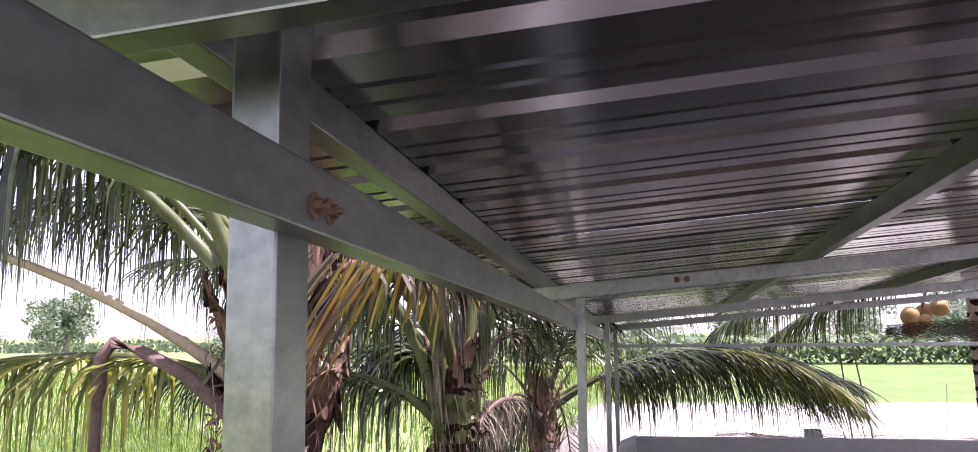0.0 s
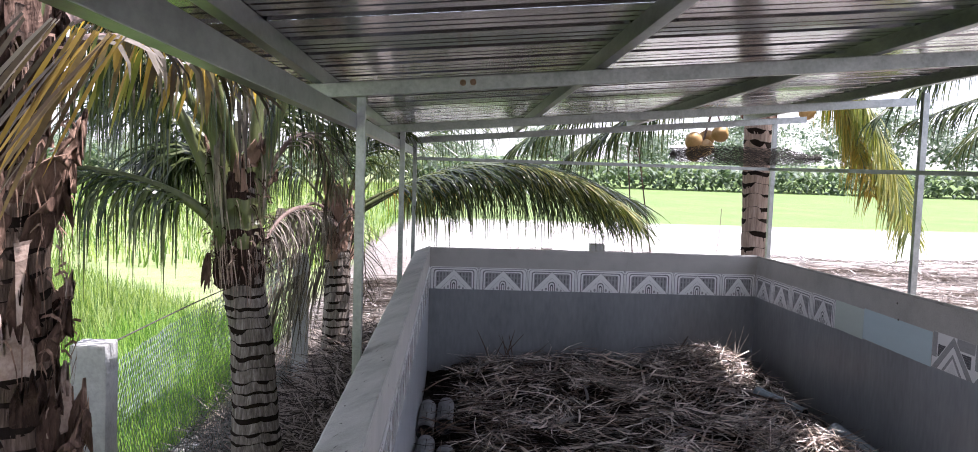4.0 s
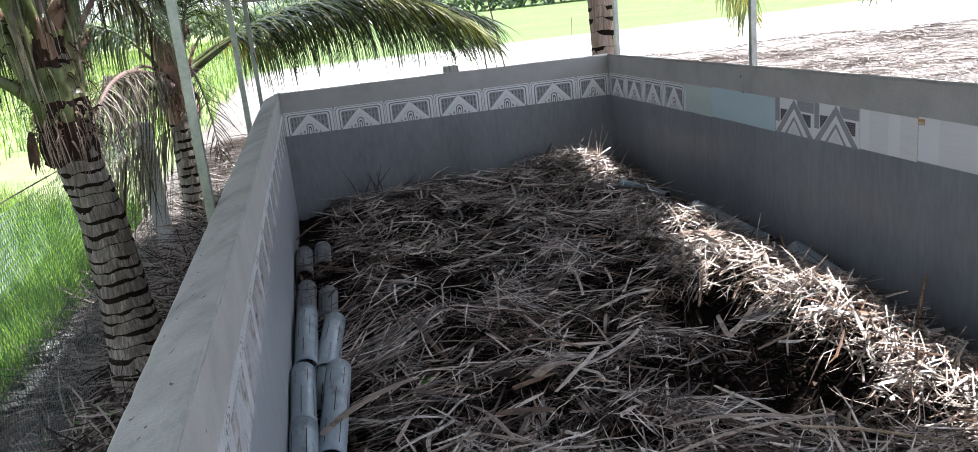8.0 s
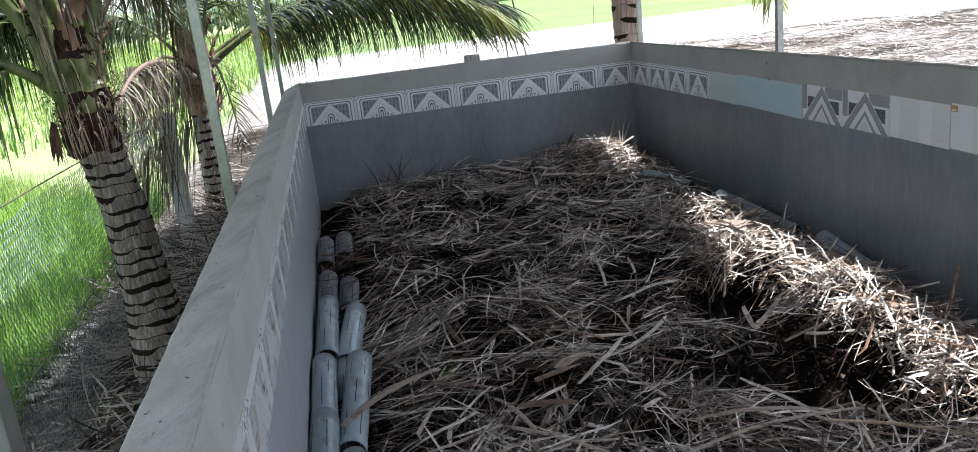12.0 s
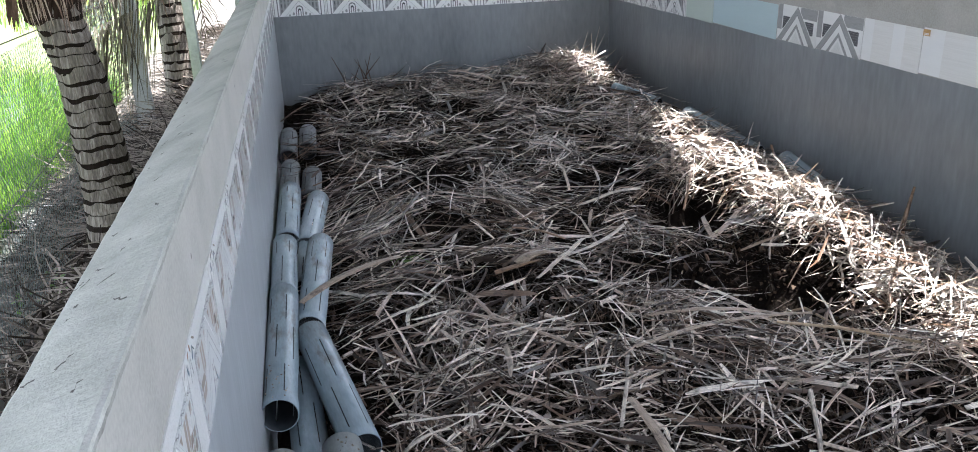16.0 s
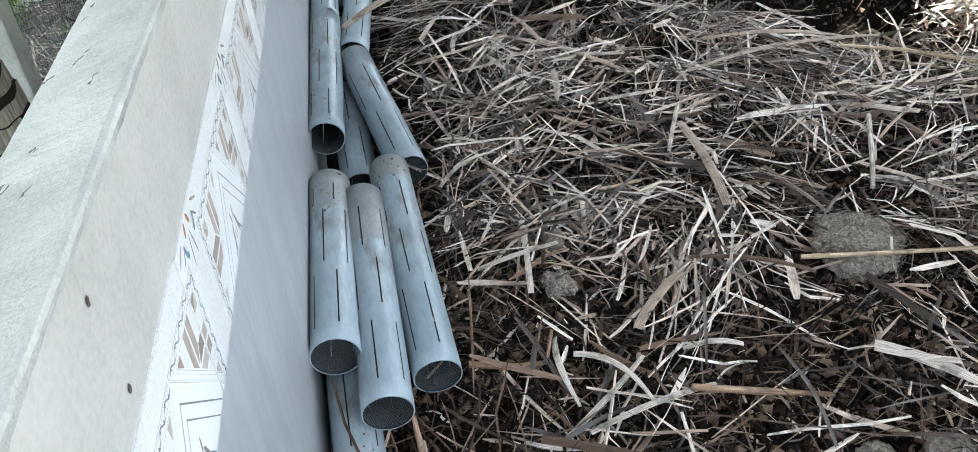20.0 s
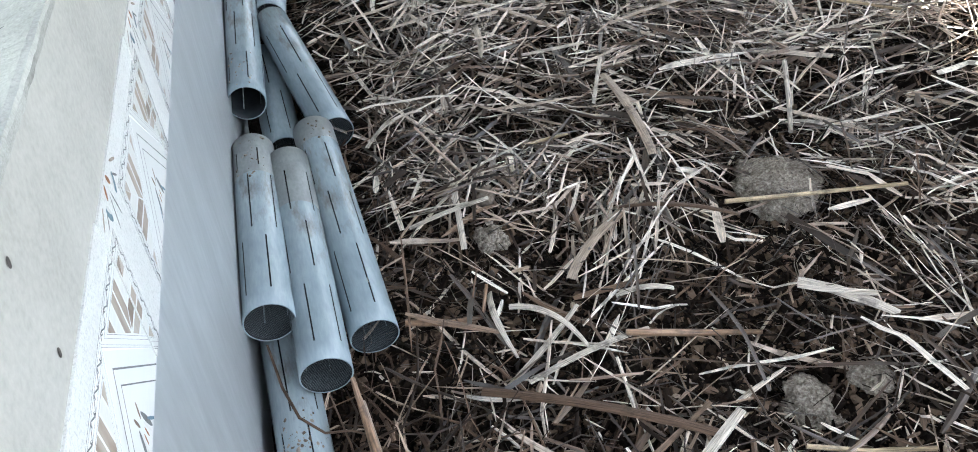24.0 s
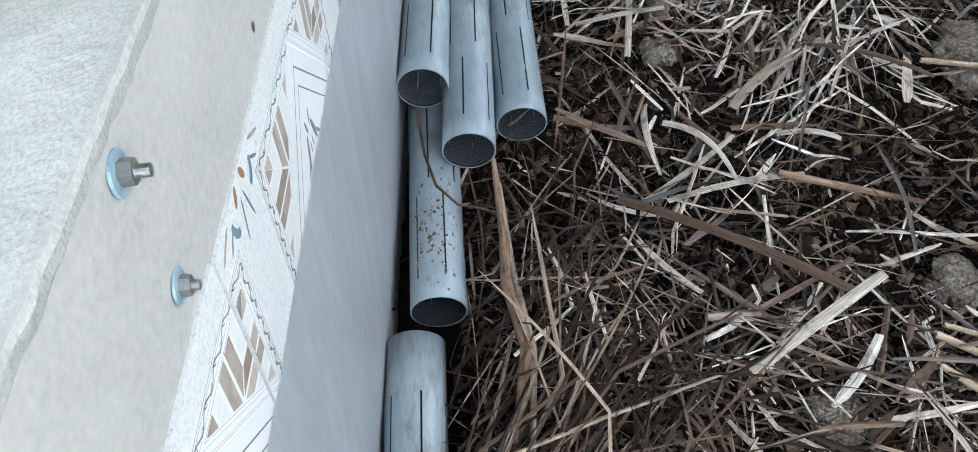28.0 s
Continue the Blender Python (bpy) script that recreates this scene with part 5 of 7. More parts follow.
def rice():
    rng = random.Random(11)
    far_v, far_f = [], []
    near_v, near_f = [], []

    def blade(x, y, z, h, w, a, lean):
        verts, faces = (near_v, near_f) if x > -3.4 + 0.6 * noise.noise((x * 0.7, y * 0.7, 8.0)) and y < 9 else (far_v, far_f)
        n0 = len(verts)
        dx, dy = math.cos(a), math.sin(a)
        sx, sy = -dy * w / 2, dx * w / 2
        for f, k in ((0, 0.8), (0.55, 1.0), (1.0, 0.12)):
            o = lean * f * f
            verts.append((x + dx * o - sx * k, y + dy * o - sy * k, z + h * f))
            verts.append((x + dx * o + sx * k, y + dy * o + sy * k, z + h * f))
        faces.append((n0, n0 + 1, n0 + 3, n0 + 2))
        faces.append((n0 + 2, n0 + 3, n0 + 5, n0 + 4))
    for _ in range(52000):
        f = rng.random() ** 1.7
        x = -1.62 - 9.2 * f
        y = -0.5 + rng.random() * (9 + 10 * f)
        k = 1 + 1.6 * f
        if noise.noise((x * 2, y * 2, 0)) < -0.35 and rng.random() < 0.6:
            continue
        blade(x, y, -0.25, rng.uniform(0.22, 0.42), rng.uniform(0.005, 0.009) * k, rng.uniform(0, 6.28), rng.uniform(0.02, 0.16))
    for _ in range(26000):
        x = -11 - 22 * rng.random() ** 1.4
        y = 2 + rng.random() * 45
        blade(x, y, -0.25, rng.uniform(0.25, 0.42), rng.uniform(0.02, 0.035), rng.uniform(0, 6.28), rng.uniform(0.05, 0.2))
    for _ in range(9000):
        x = -11 + 9.5 * rng.random()
        y = 14 + rng.random() * 40
        blade(x, y, -0.25, rng.uniform(0.25, 0.42), rng.uniform(0.02, 0.035), rng.uniform(0, 6.28), rng.uniform(0.05, 0.2))
    tagged(link_mesh("rice_plants", near_v, near_f, M["rice_near"]), "young rice along the fence, palm shade put into its green", "rice", kind="stuff")
    return tagged(link_mesh("rice_plants", far_v, far_f, M["rice"]), "dense bright green young rice in a flooded paddy", "rice", kind="stuff")


rice()


# ---------------------------------------------------------------- palms
def frond(parent, p0, p1, p2, leaf, seed, mat="leaf", stalk="petiole", r0=0.022, hang=0.8, pairs=84, bare=0.22, wide=0.030, name="frond", label=""):
    """A feather leaf: a tapered curved stalk with hanging leaflets in two rows. hang: 0 sideways, 1 straight down."""
    rng = random.Random(seed)
    pairs, wide = (int(pairs * 1.7), wide * 0.62) if not mat.endswith("dry") else (pairs, wide)
    verts, faces = [], []
    pts = [bez(p0, p1, p2, k / 16) for k in range(17)]
    tube(verts, faces, pts, [r0 * (1 - 0.86 * (k / 16)) * (1.4 if k == 0 else 1.2 if k == 1 else 1.1 if k == 2 else 1) for k in range(17)], 9)
    rib = under(link_mesh(name, verts, faces, M[stalk], smooth=True), parent, label)
    verts, faces = [], []
    down = Vector((0, 0, -1))
    for i in range(pairs):
        f = bare + (1 - bare) * (i + 0.5) / pairs
        p = bez(p0, p1, p2, f)
        d = (bez(p0, p1, p2, min(1, f + 0.02)) - bez(p0, p1, p2, max(0, f - 0.02))).normalized()
        side = d.cross(Vector((0, 0, 1)))
        side = side.normalized() if side.length > 0.05 else Vector((1, 0, 0))
        env = math.sin(math.pi * min(1, 0.18 + 0.82 * (f - bare) / (1 - bare))) ** 0.6
        for s in (-1, 1):
            if rng.random() < 0.13:
                continue
            ln = leaf * (0.35 + 0.65 * env) * rng.uniform(0.62, 1.15)
            out = (side * s * rng.uniform(0.5, 1.1) + d * (0.35 + 1.2 * f * f + rng.gauss(0, 0.18)) + Vector((0, 0, 0.15))).normalized()
            h = hang * rng.uniform(0.5, 1.25) * (1 - 0.4 * f * f)
            n0 = len(verts)
            q = p.copy()
            segs = 4
            twist = rng.uniform(-0.5, 0.5)
            for k in range(segs + 1):
                g = k / segs
                sg = min(0.97, h * (0.28 + 1.5 * g))
                v = (out * (1 - sg) + down * sg).normalized()
                wv = v.cross(side * s).cross(v)
                across = d * math.cos(twist) + side * math.sin(twist)
                across = (across - v * across.dot(v))
                across = across.normalized() if across.length > 1e-3 else d
                w = wide * (0.45 + 1.1 * g if g < 0.3 else 0.83 * (1 - g) ** 0.7 + 0.06) / 2
                verts.append(q - across * w)
                verts.append(q + across * w)
                q = q + v * ln / segs
            for k in range(segs):
                a = n0 + 2 * k
                faces.append((a, a + 1, a + 3, a + 2))
    tagged(under(link_mesh("foliage", verts, faces, M[mat]), rib), kind="stuff")
    return rib


def trunk(parent, pts, r, seed, ring=0.056, flare=1.35, name="trunk", bark="trunk"):
    """A ringed trunk: each ring flares a little and ends in a ragged lip, with a black lens-shaped scar where the lip gapes."""
    rng = random.Random(seed)
    path = [Vector(p) for p in pts]
    lens = [0.0]
    for a, b in zip(path, path[1:]):
        lens.append(lens[-1] + (b - a).length)
    total = lens[-1]

    def at(s):
        for i in range(len(path) - 1):
            if s <= lens[i + 1] or i == len(path) - 2:
                f = (s - lens[i]) / (lens[i + 1] - lens[i])
                return path[i].lerp(path[i + 1], f)
    seg = 72
    verts, faces, slots = [], [], []
    s = 0.0
    rows = []
    while s < total:
        h = ring * rng.uniform(0.75, 1.25)
        turn = rng.uniform(0, 6.28)
        lenses = [(turn + 1.25 * q + rng.uniform(-0.5, 0.5), rng.uniform(0.3, 0.85), h * rng.uniform(0.2, 0.62)) for q in range(4)]
        fat = rng.uniform(0.985, 1.02)
        rows += [(s, 0.985 * fat, 0, None), (s + h * 0.3, 0.995 * fat, 0, None), (s + h * 0.65, 1.005 * fat, 0, None), (s + h, 1.025 * fat, 1, lenses), (s + h, 0.965, 2, None)]
        s += h

    def gape(a, lenses):
        g = 0.002
        for mid, hw, deep in lenses:
            da = (a - mid + math.pi) % (2 * math.pi) - math.pi
            if abs(da) < hw:
                g = max(g, deep * (1 - (da / hw) ** 2) ** 0.7)
        return g
    for st, k_r, kind, lenses in rows:
        c = at(min(st, total))
        rr = r * (1 + (flare - 1) * math.exp(-st / 0.22)) * k_r
        for k in range(seg):
            a = 2 * math.pi * k / seg
            ca, sa = math.cos(a), math.sin(a)
            lump = 1 + 0.05 * noise.noise((ca * 1.3, sa * 1.3, st * 3 + seed)) + 0.02 * noise.noise((ca * 9, sa * 9, st * 9 + seed)) + 0.018 * noise.noise((ca * 24, sa * 24, st * 14 + seed))
            dz = 0.020 * noise.noise((ca * 0.9, sa * 0.9, st * 1.7 + seed)) + 0.006 * noise.noise((ca * 3, sa * 3, st * 5 + seed))
            if kind == 1:
                dz -= gape(a, lenses) + 0.004 * abs(noise.noise((ca * 11, sa * 11, st * 5)))
            verts.append((c.x + rr * lump * ca, c.y + rr * lump * sa, c.z + dz))
    for j in range(len(rows) - 1):
        for k in range(seg):
            k2 = (k + 1) % seg
            faces.append((j * seg + k, j * seg + k2, (j + 1) * seg + k2, (j + 1) * seg + k))
            slots.append(1 if rows[j][2] == 1 else 0)
    ob = link_mesh(name, verts, faces, [M[bark], M["scar"]], slots)
    return under(ob, parent)


def boots(parent, c, r, z0, z1, count, seed, mat="boot", big=1.0):
    """Old leaf bases: curved ragged scales clasping the trunk, each a part."""
    rng = random.Random(seed)
    for i in range(count):
        f = i / max(1, count - 1)
        z = z0 + (z1 - z0) * f
        a = i * 2.4 + rng.uniform(-0.3, 0.3)
        span = rng.uniform(0.7, 1.25)
        h = rng.uniform(0.16, 0.28) * big
        verts, faces = [], []
        nu, nv = 11, 7
        flare = rng.uniform(0.02, 0.10) * big
        skew = rng.uniform(-0.3, 0.3)
        jag = [rng.uniform(-0.055, 0.03) for _ in range(nu + 1)]
        for layer in (0, 1):
            for j in range(nv + 1):
                g = j / nv
                for k in range(nu + 1):
                    u = k / nu - 0.5
                    ang = a + span * u * (1 - 0.6 * g * g) + skew * g
                    rr = r * 1.02 + flare * g ** 1.6 + 0.012 * noise.noise((u * 5 + i, g * 4, seed)) + (0.006 if layer else 0.016 * (1 - 2 * abs(u)))
                    zz = z + h * g * (1 - 0.8 * u * u) + 0.02 * noise.noise((u * 9, g * 3 + i, 2.0)) * (0.3 + g)
                    if j >= nv - 1:
                        zz += jag[k] * (1 if j == nv else 0.4)
                    verts.append((c[0] + rr * math.cos(ang), c[1] + rr * math.sin(ang), zz))
        n1 = (nu + 1) * (nv + 1)
        for j in range(nv):
            for k in range(nu):
                q = j * (nu + 1) + k
                faces.append((q, q + 1, q + nu + 2, q + nu + 1))
                faces.append((n1 + q, n1 + q + nu + 1, n1 + q + nu + 2, n1 + q + 1))
        for j in range(nv):
            for k in (0, nu):
                q = j * (nu + 1) + k
                faces.append((q, q + nu + 1, n1 + q + nu + 1, n1 + q))
        for k in range(nu):
            for j in (0, nv):
                q = j * (nu + 1) + k
                faces.append((q, q + 1, n1 + q + 1, n1 + q))
        under(link_mesh("leaf_base", verts, faces, M[mat], smooth=True), parent)


def sheath(parent, c, r, z0, z1, seed, mat="boot", label="matted brown fibre sheath", rough=1.0):
    """Matted brown fibre wrapped round the upper trunk, lumpy and torn."""
    verts, faces = [], []
    nu, nv = 48, 60
    for j in range(nv + 1):
        z = z0 + (z1 - z0) * j / nv
        for k in range(nu):
            a = 2 * math.pi * k / nu
            ca, sa = math.cos(a), math.sin(a)
            rr = r + rough * (0.022 * noise.noise((ca * 1.6, sa * 1.6, z * 5 + seed)) + 0.012 * noise.noise((ca * 5, sa * 5, z * 11 + seed)) + 0.006 * noise.noise((ca * 14, sa * 14, z * 26)))
            if j < 3:
                rr -= 0.012 * (3 - j)
            verts.append((c[0] + rr * ca, c[1] + rr * sa, z + 0.02 * noise.noise((ca * 3, sa * 3, z))))
    for j in range(nv):
        for k in range(nu):
            k2 = (k + 1) % nu
            faces.append((j * nu + k, j * nu + k2, (j + 1) * nu + k2, (j + 1) * nu + k))
    under(link_mesh("fibre_sheath" if mat == "boot" else "green_sheath", verts, faces, M[mat], smooth=mat != "boot"), parent, label)


def shreds(parent, c, r, z0, z1, count, seed, mat="fibre", ln=(0.08, 0.3), width=(0.004, 0.02), label="torn hanging fibre"):
    """Torn strips of fibre hanging from the leaf bases."""
    rng = random.Random(seed)
    verts, faces = [], []
    for _ in range(count):
        a = rng.uniform(0, 6.28)
        z = rng.uniform(z0, z1)
        L_ = rng.uniform(*ln)
        w = rng.uniform(*width)
        out = rng.uniform(0.0, 0.035)
        sw = rng.uniform(-0.28, 0.28)
        n0 = len(verts)
        for k in range(5):
            g = k / 4
            ang = a + sw * g
            rr = r * 1.06 + out * math.sin(g * 2.6) + 0.01 * rng.random()
            ww = w * (1 - 0.75 * g) / rr
            zz = z - L_ * g + 0.05 * math.sin(g * 3)
            verts.append((c[0] + rr * math.cos(ang - ww), c[1] + rr * math.sin(ang - ww), zz))
            verts.append((c[0] + rr * math.cos(ang + ww), c[1] + rr * math.sin(ang + ww), zz + 0.006))
        for k in range(4):
            q = n0 + 2 * k
            faces.append((q, q + 1, q + 3, q + 2))
    ob = under(link_mesh("hanging_fibre", verts, faces, M[mat]), parent, label)
    tagged(ob, label, kind="stuff")


def strips(parent, a, b, way, count, ln, wide, seed, mat, label):
    """Loose leaflets hanging from a leaf rib between a and b."""
    rng = random.Random(seed)
    verts, faces = [], []
    for i in range(count):
        p = Vector(a).lerp(Vector(b), rng.random())
        d = (Vector(way) + Vector((rng.gauss(0, 0.09), rng.gauss(0, 0.09), rng.gauss(0, 0.07)))).normalized()
        L_, w = rng.uniform(*ln), wide * rng.uniform(0.6, 1.3)
        side = d.cross(Vector((rng.gauss(0.2, 0.5), -1, rng.gauss(0, 0.3)))).normalized()
        n0 = len(verts)
        for k in range(6):
            g = k / 5
            ww = w * (0.5 + 1.6 * g if g < 0.3 else 1.1 * (1 - g) ** 0.6 + 0.08) / 2
            verts += [p - side * ww, p + side * ww]
            p = p + (d + Vector((0, 0, -0.35 * g))).normalized() * L_ / 5
        for k in range(5):
            q = n0 + 2 * k
            faces.append((q, q + 1, q + 3, q + 2))
    ob = under(link_mesh("leaflet_fringe", verts, faces, M[mat]), parent, label)
    tagged(ob, label, kind="stuff")


# palm beside the near post: stout, with ragged brown leaf bases
c1 = (-0.80, 1.31)
palm_a = base("coconut_palm", "young coconut palm with ragged brown fibrous leaf bases", "palm tree", group="palms along the fence")
trunk(palm_a, [(-0.60, 1.42, 0.02), (-0.70, 1.36, 0.7), (-0.734, 1.34, 0.95)], 0.098, 21, bark="trunk")
trunk(palm_a, [(-0.73, 1.342, 0.92), (-0.78, 1.31, 1.3), (-0.80, 1.31, 2.1)], 0.098, 26, flare=1.0, name="upper_trunk", bark="trunk_old")
sheath(palm_a, c1, 0.100, 1.55, 2.15, 61)
c1_low, c1_mid = (-0.752, 1.327), (-0.787, 1.31)
boots(palm_a, c1_low, 0.10, 1.04, 1.12, 7, 31, big=0.8)
boots(palm_a, c1_mid, 0.098, 1.38, 1.46, 8, 30, big=0.62)
boots(palm_a, (-0.77, 1.318), 0.098, 1.19, 1.27, 7, 28, big=0.66)
boots(palm_a, (-0.772, 1.316), 0.101, 1.22, 1.50, 5, 27, "fibre", 0.5)
boots(palm_a, (-0.742, 1.336), 0.098, 0.86, 0.94, 6, 29, big=0.5)
boots(palm_a, c1, 0.106, 1.62, 2.05, 24, 32, big=0.68)
shreds(palm_a, c1, 0.125, 1.55, 2.05, 60, 33, ln=(0.05, 0.2), width=(0.0008, 0.0025))
shreds(palm_a, c1, 0.128, 1.52, 1.66, 5, 35, ln=(0.12, 0.2), width=(0.012, 0.024), label="pale torn sheath flap")
shreds(palm_a, c1, 0.118, 1.5, 2.05, 160, 34, "boot", ln=(0.05, 0.2), width=(0.0008, 0.003), label="dark brown hanging fibre")
shreds(palm_a, c1_low, 0.104, 1.02, 1.22, 110, 36, "boot", ln=(0.04, 0.14), width=(0.001, 0.005), label="dark brown torn fibre collar")
shreds(palm_a, c1_mid, 0.112, 1.36, 1.5, 60, 171, "boot", (0.05, 0.14), (0.001, 0.004), "dark frayed fibre")
frond(palm_a, (-0.775, 1.21, 1.84), (-0.86, 1.12, 2.12), (-1.05, 0.7, 3.0), 0.6, 41, r0=0.026, bare=0.62)
frond(palm_a, (-0.85, 1.26, 1.96), (-1.05, 1.20, 2.45), (-2.3, 1.3, 2.8), 0.72, 42, r0=0.012, bare=0.4)
frond(palm_a, (-0.755, 1.29, 1.90), (-0.68, 1.30, 2.2), (-0.6, 1.6, 3.2), 0.6, 43, r0=0.030, bare=0.55)
frond(palm_a, (-0.70, 1.42, 2.10), (-0.62, 1.75, 2.25), (-0.48, 2.35, 2.02), 0.27, 44, "leaf_gold", "old_petiole", 0.014, 0.8, 22, 0.1, 0.024, label="yellowing frond hanging in strips")
frond(palm_a, (-0.72, 1.36, 2.02), (-0.60, 1.52, 2.15), (-0.40, 1.85, 2.0), 0.28, 45, "leaf_dry", "old_petiole", 0.014, 0.85, 20, 0.1, 0.020, label="dry brown hanging frond")
frond(palm_a, (-0.88, 1.3, 1.77), (-1.25, 1.28, 1.94), (-2.1, 1.3, 1.72), 0.38, 46, "leaf_lime", "petiole", 0.015, 1.0, 74, 0.2, 0.022, label="yellow-green drooping frond")
frond(palm_a, (-0.90, 1.20, 2.05), (-1.5, 0.7, 2.9), (-2.6, 0.5, 2.6), 0.72, 47, "leaf", "petiole", 0.013, 0.95, 84, 0.2)
frond(palm_a, (-0.86, 1.45, 2.0), (-1.25, 2.0, 2.9), (-1.9, 3.0, 2.5), 0.65, 48, "leaf", "petiole", 0.03, 0.95, 84, 0.2)
frond(palm_a, (-0.86, 1.27, 2.05), (-1.2, 1.2, 2.66), (-2.2, 1.15, 2.34), 0.42, 49, "leaf", "petiole", 0.011, 1.0, 80, 0.2, 0.024)
frond(palm_a, (-0.88, 1.38, 2.05), (-1.2, 1.6, 2.5), (-2.1, 1.9, 2.25), 0.5, 156, "leaf", "petiole", 0.012, 1.0, 110, 0.15, 0.022)
# unseen upper fronds, added to shade the rice by the fence
for i, (q1, q2) in enumerate((((-1.1, 0.9, 3.1), (-1.9, 0.2, 2.9)), ((-1.3, 1.5, 3.2), (-2.5, 1.9, 3.0)))):
    frond(palm_a, (-0.80, 1.31, 2.1), q1, q2, 0.6, 150 + i, "leaf", "petiole", 0.015, 0.85, 70, 0.25)
strips(palm_a, (-0.63, 1.10, 2.06), (-0.50, 1.24, 2.05), (-0.55, -0.15, -0.8), 15, (0.26, 0.46), 0.012, 141, "leaf_gold", "golden-brown drying leaflets")
strips(palm_a, (-0.64, 1.10, 2.07), (-0.48, 1.26, 2.06), (-0.6, -0.15, -0.75), 12, (0.28, 0.5), 0.008, 142, "leaf_dry", "dry grey-brown hanging leaflets")
strips(palm_a, (-0.60, 1.42, 2.08), (-0.55, 2.05, 2.06), (-0.25, 0.0, -1.0), 16, (0.08, 0.20), 0.018, 143, "leaf_gold", "golden-brown drying leaflets")
strips(palm_a, (-0.62, 1.40, 2.08), (-0.55, 2.15, 2.06), (-0.35, 0.0, -1.0), 12, (0.12, 0.28), 0.012, 144, "leaf_lime", "green-yellow hanging leaflets")
av, af = [], []
tube(av, af, [bez((-0.88, 1.29, 1.77), (-1.16, 1.22, 2.04), (-1.95, 1.2, 2.22), k / 10) for k in range(11)], [0.017 - 0.0009 * k for k in range(11)], 7)
under(link_mesh("bare_stalk", av, af, M["pale_stick"], smooth=True), palm_a, "bare tan leaf stalk arching out")
# broken dead stalk, kinked downwards
dv, df = [], []
tube(dv, df, [(-0.87, 1.26, 1.69), (-0.97, 1.2, 1.80), (-1.08, 1.2, 1.855), (-1.155, 1.2, 1.875), (-1.185, 1.2, 1.84), (-1.188, 1.2, 1.66), (-1.21, 1.2, 1.5), (-1.26, 1.2, 1.0), (-1.28, 1.2, 0.5)], [0.021, 0.017, 0.015, 0.016, 0.017, 0.015, 0.014, 0.012, 0.010], 7)
under(link_mesh("dead_stalk", dv, df, M["old_petiole"], smooth=True), palm_a, "kinked dead leaf stalk")

c2 = (-0.845, 3.55)
palm_b = base("coconut_palm", "young coconut palm with a banded trunk and green leaf stalks", "palm tree", group="palms along the fence")
trunk(palm_b, [(-0.69, 3.385, 0.22), (-0.71, 3.40, 0.35), (-0.77, 3.52, 0.95), (-0.83, 3.55, 1.25), (-0.845, 3.55, 1.65)], 0.094, 22, flare=1.75, bark="trunk_brown")
sheath(palm_b, c2, 0.10, 1.18, 1.72, 62)
sheath(palm_b, (-0.832, 3.545), 0.103, 1.19, 1.46, 66, rough=1.0)
shreds(palm_b, (-0.832, 3.545), 0.105, 1.28, 1.44, 110, 67, "fibre", (0.06, 0.2), (0.0015, 0.006), "frayed brown fibre collar")
strips(palm_b, (-0.95, 3.44, 1.36), (-0.93, 3.42, 1.30), (-0.12, -0.05, -1.0), 6, (0.08, 0.17), 0.028, 149, "boot", "dark torn flap of dead leaf base")
boots(palm_b, c2, 0.094, 1.56, 1.75, 6, 37, big=0.75)
sheath(palm_b, (-0.838, 3.53), 0.101, 1.36, 1.60, 65, "petiole", "swollen green leaf base", 1.4)
shreds(palm_b, c2, 0.126, 1.3, 1.8, 150, 36, 'boot', ln=(0.05, 0.25), width=(0.0008, 0.003))
shreds(palm_b, c2, 0.128, 1.35, 1.85, 80, 38, 'fibre', ln=(0.08, 0.3), width=(0.0006, 0.002))
shreds(palm_b, c2, 0.12, 1.9, 2.4, 50, 37, "leaf_dry", (0.2, 0.5), label="dry hanging leaf strips")
for i, (q1, q2, lf, mt) in enumerate([((-1.20, 3.45, 1.85), (-2.35, 3.3, 1.70), 0.62, "leaf"), ((-1.05, 3.50, 2.2), (-1.9, 3.2, 2.9), 0.62, "leaf"), ((-0.92, 3.45, 2.4), (-1.3, 2.6, 2.7), 0.62, "leaf"),
                                      ((-0.80, 3.6, 2.4), (-0.6, 4.2, 3.1), 0.6, "leaf"), ((-0.70, 3.55, 2.2), (-0.15, 3.4, 2.9), 0.6, "leaf"), ((-0.78, 3.75, 2.2), (-0.5, 4.8, 2.3), 0.6, "leaf"), ((-1.1, 3.8, 2.3), (-1.9, 4.4, 2.0), 0.62, "leaf")]):
    a = (math.atan2(q1[1] - c2[1], q1[0] - c2[0]))
    frond(palm_b, (c2[0] + 0.07 * math.cos(a), c2[1] + 0.07 * math.sin(a), 1.45 + 0.04 * (i % 3)), q1, q2, lf, 50 + i, mt, "petiole", 0.040 if i else 0.028, 0.95, 70, 0.35 if i else 0.2)
# more unseen crown fronds, there to cast shade on the near rice
for i, (q1, q2) in enumerate((((-1.2, 3.2, 2.7), (-2.2, 2.8, 2.7)), ((-1.15, 3.9, 2.8), (-2.3, 4.3, 2.8)), ((-0.95, 3.1, 2.9), (-1.3, 2.2, 2.9)), ((-1.3, 3.6, 2.4), (-2.5, 3.7, 2.3)))):
    frond(palm_b, (-0.845, 3.55, 1.65), q1, q2, 0.62, 160 + i, "leaf", "petiole", 0.028, 0.9, 70, 0.3)
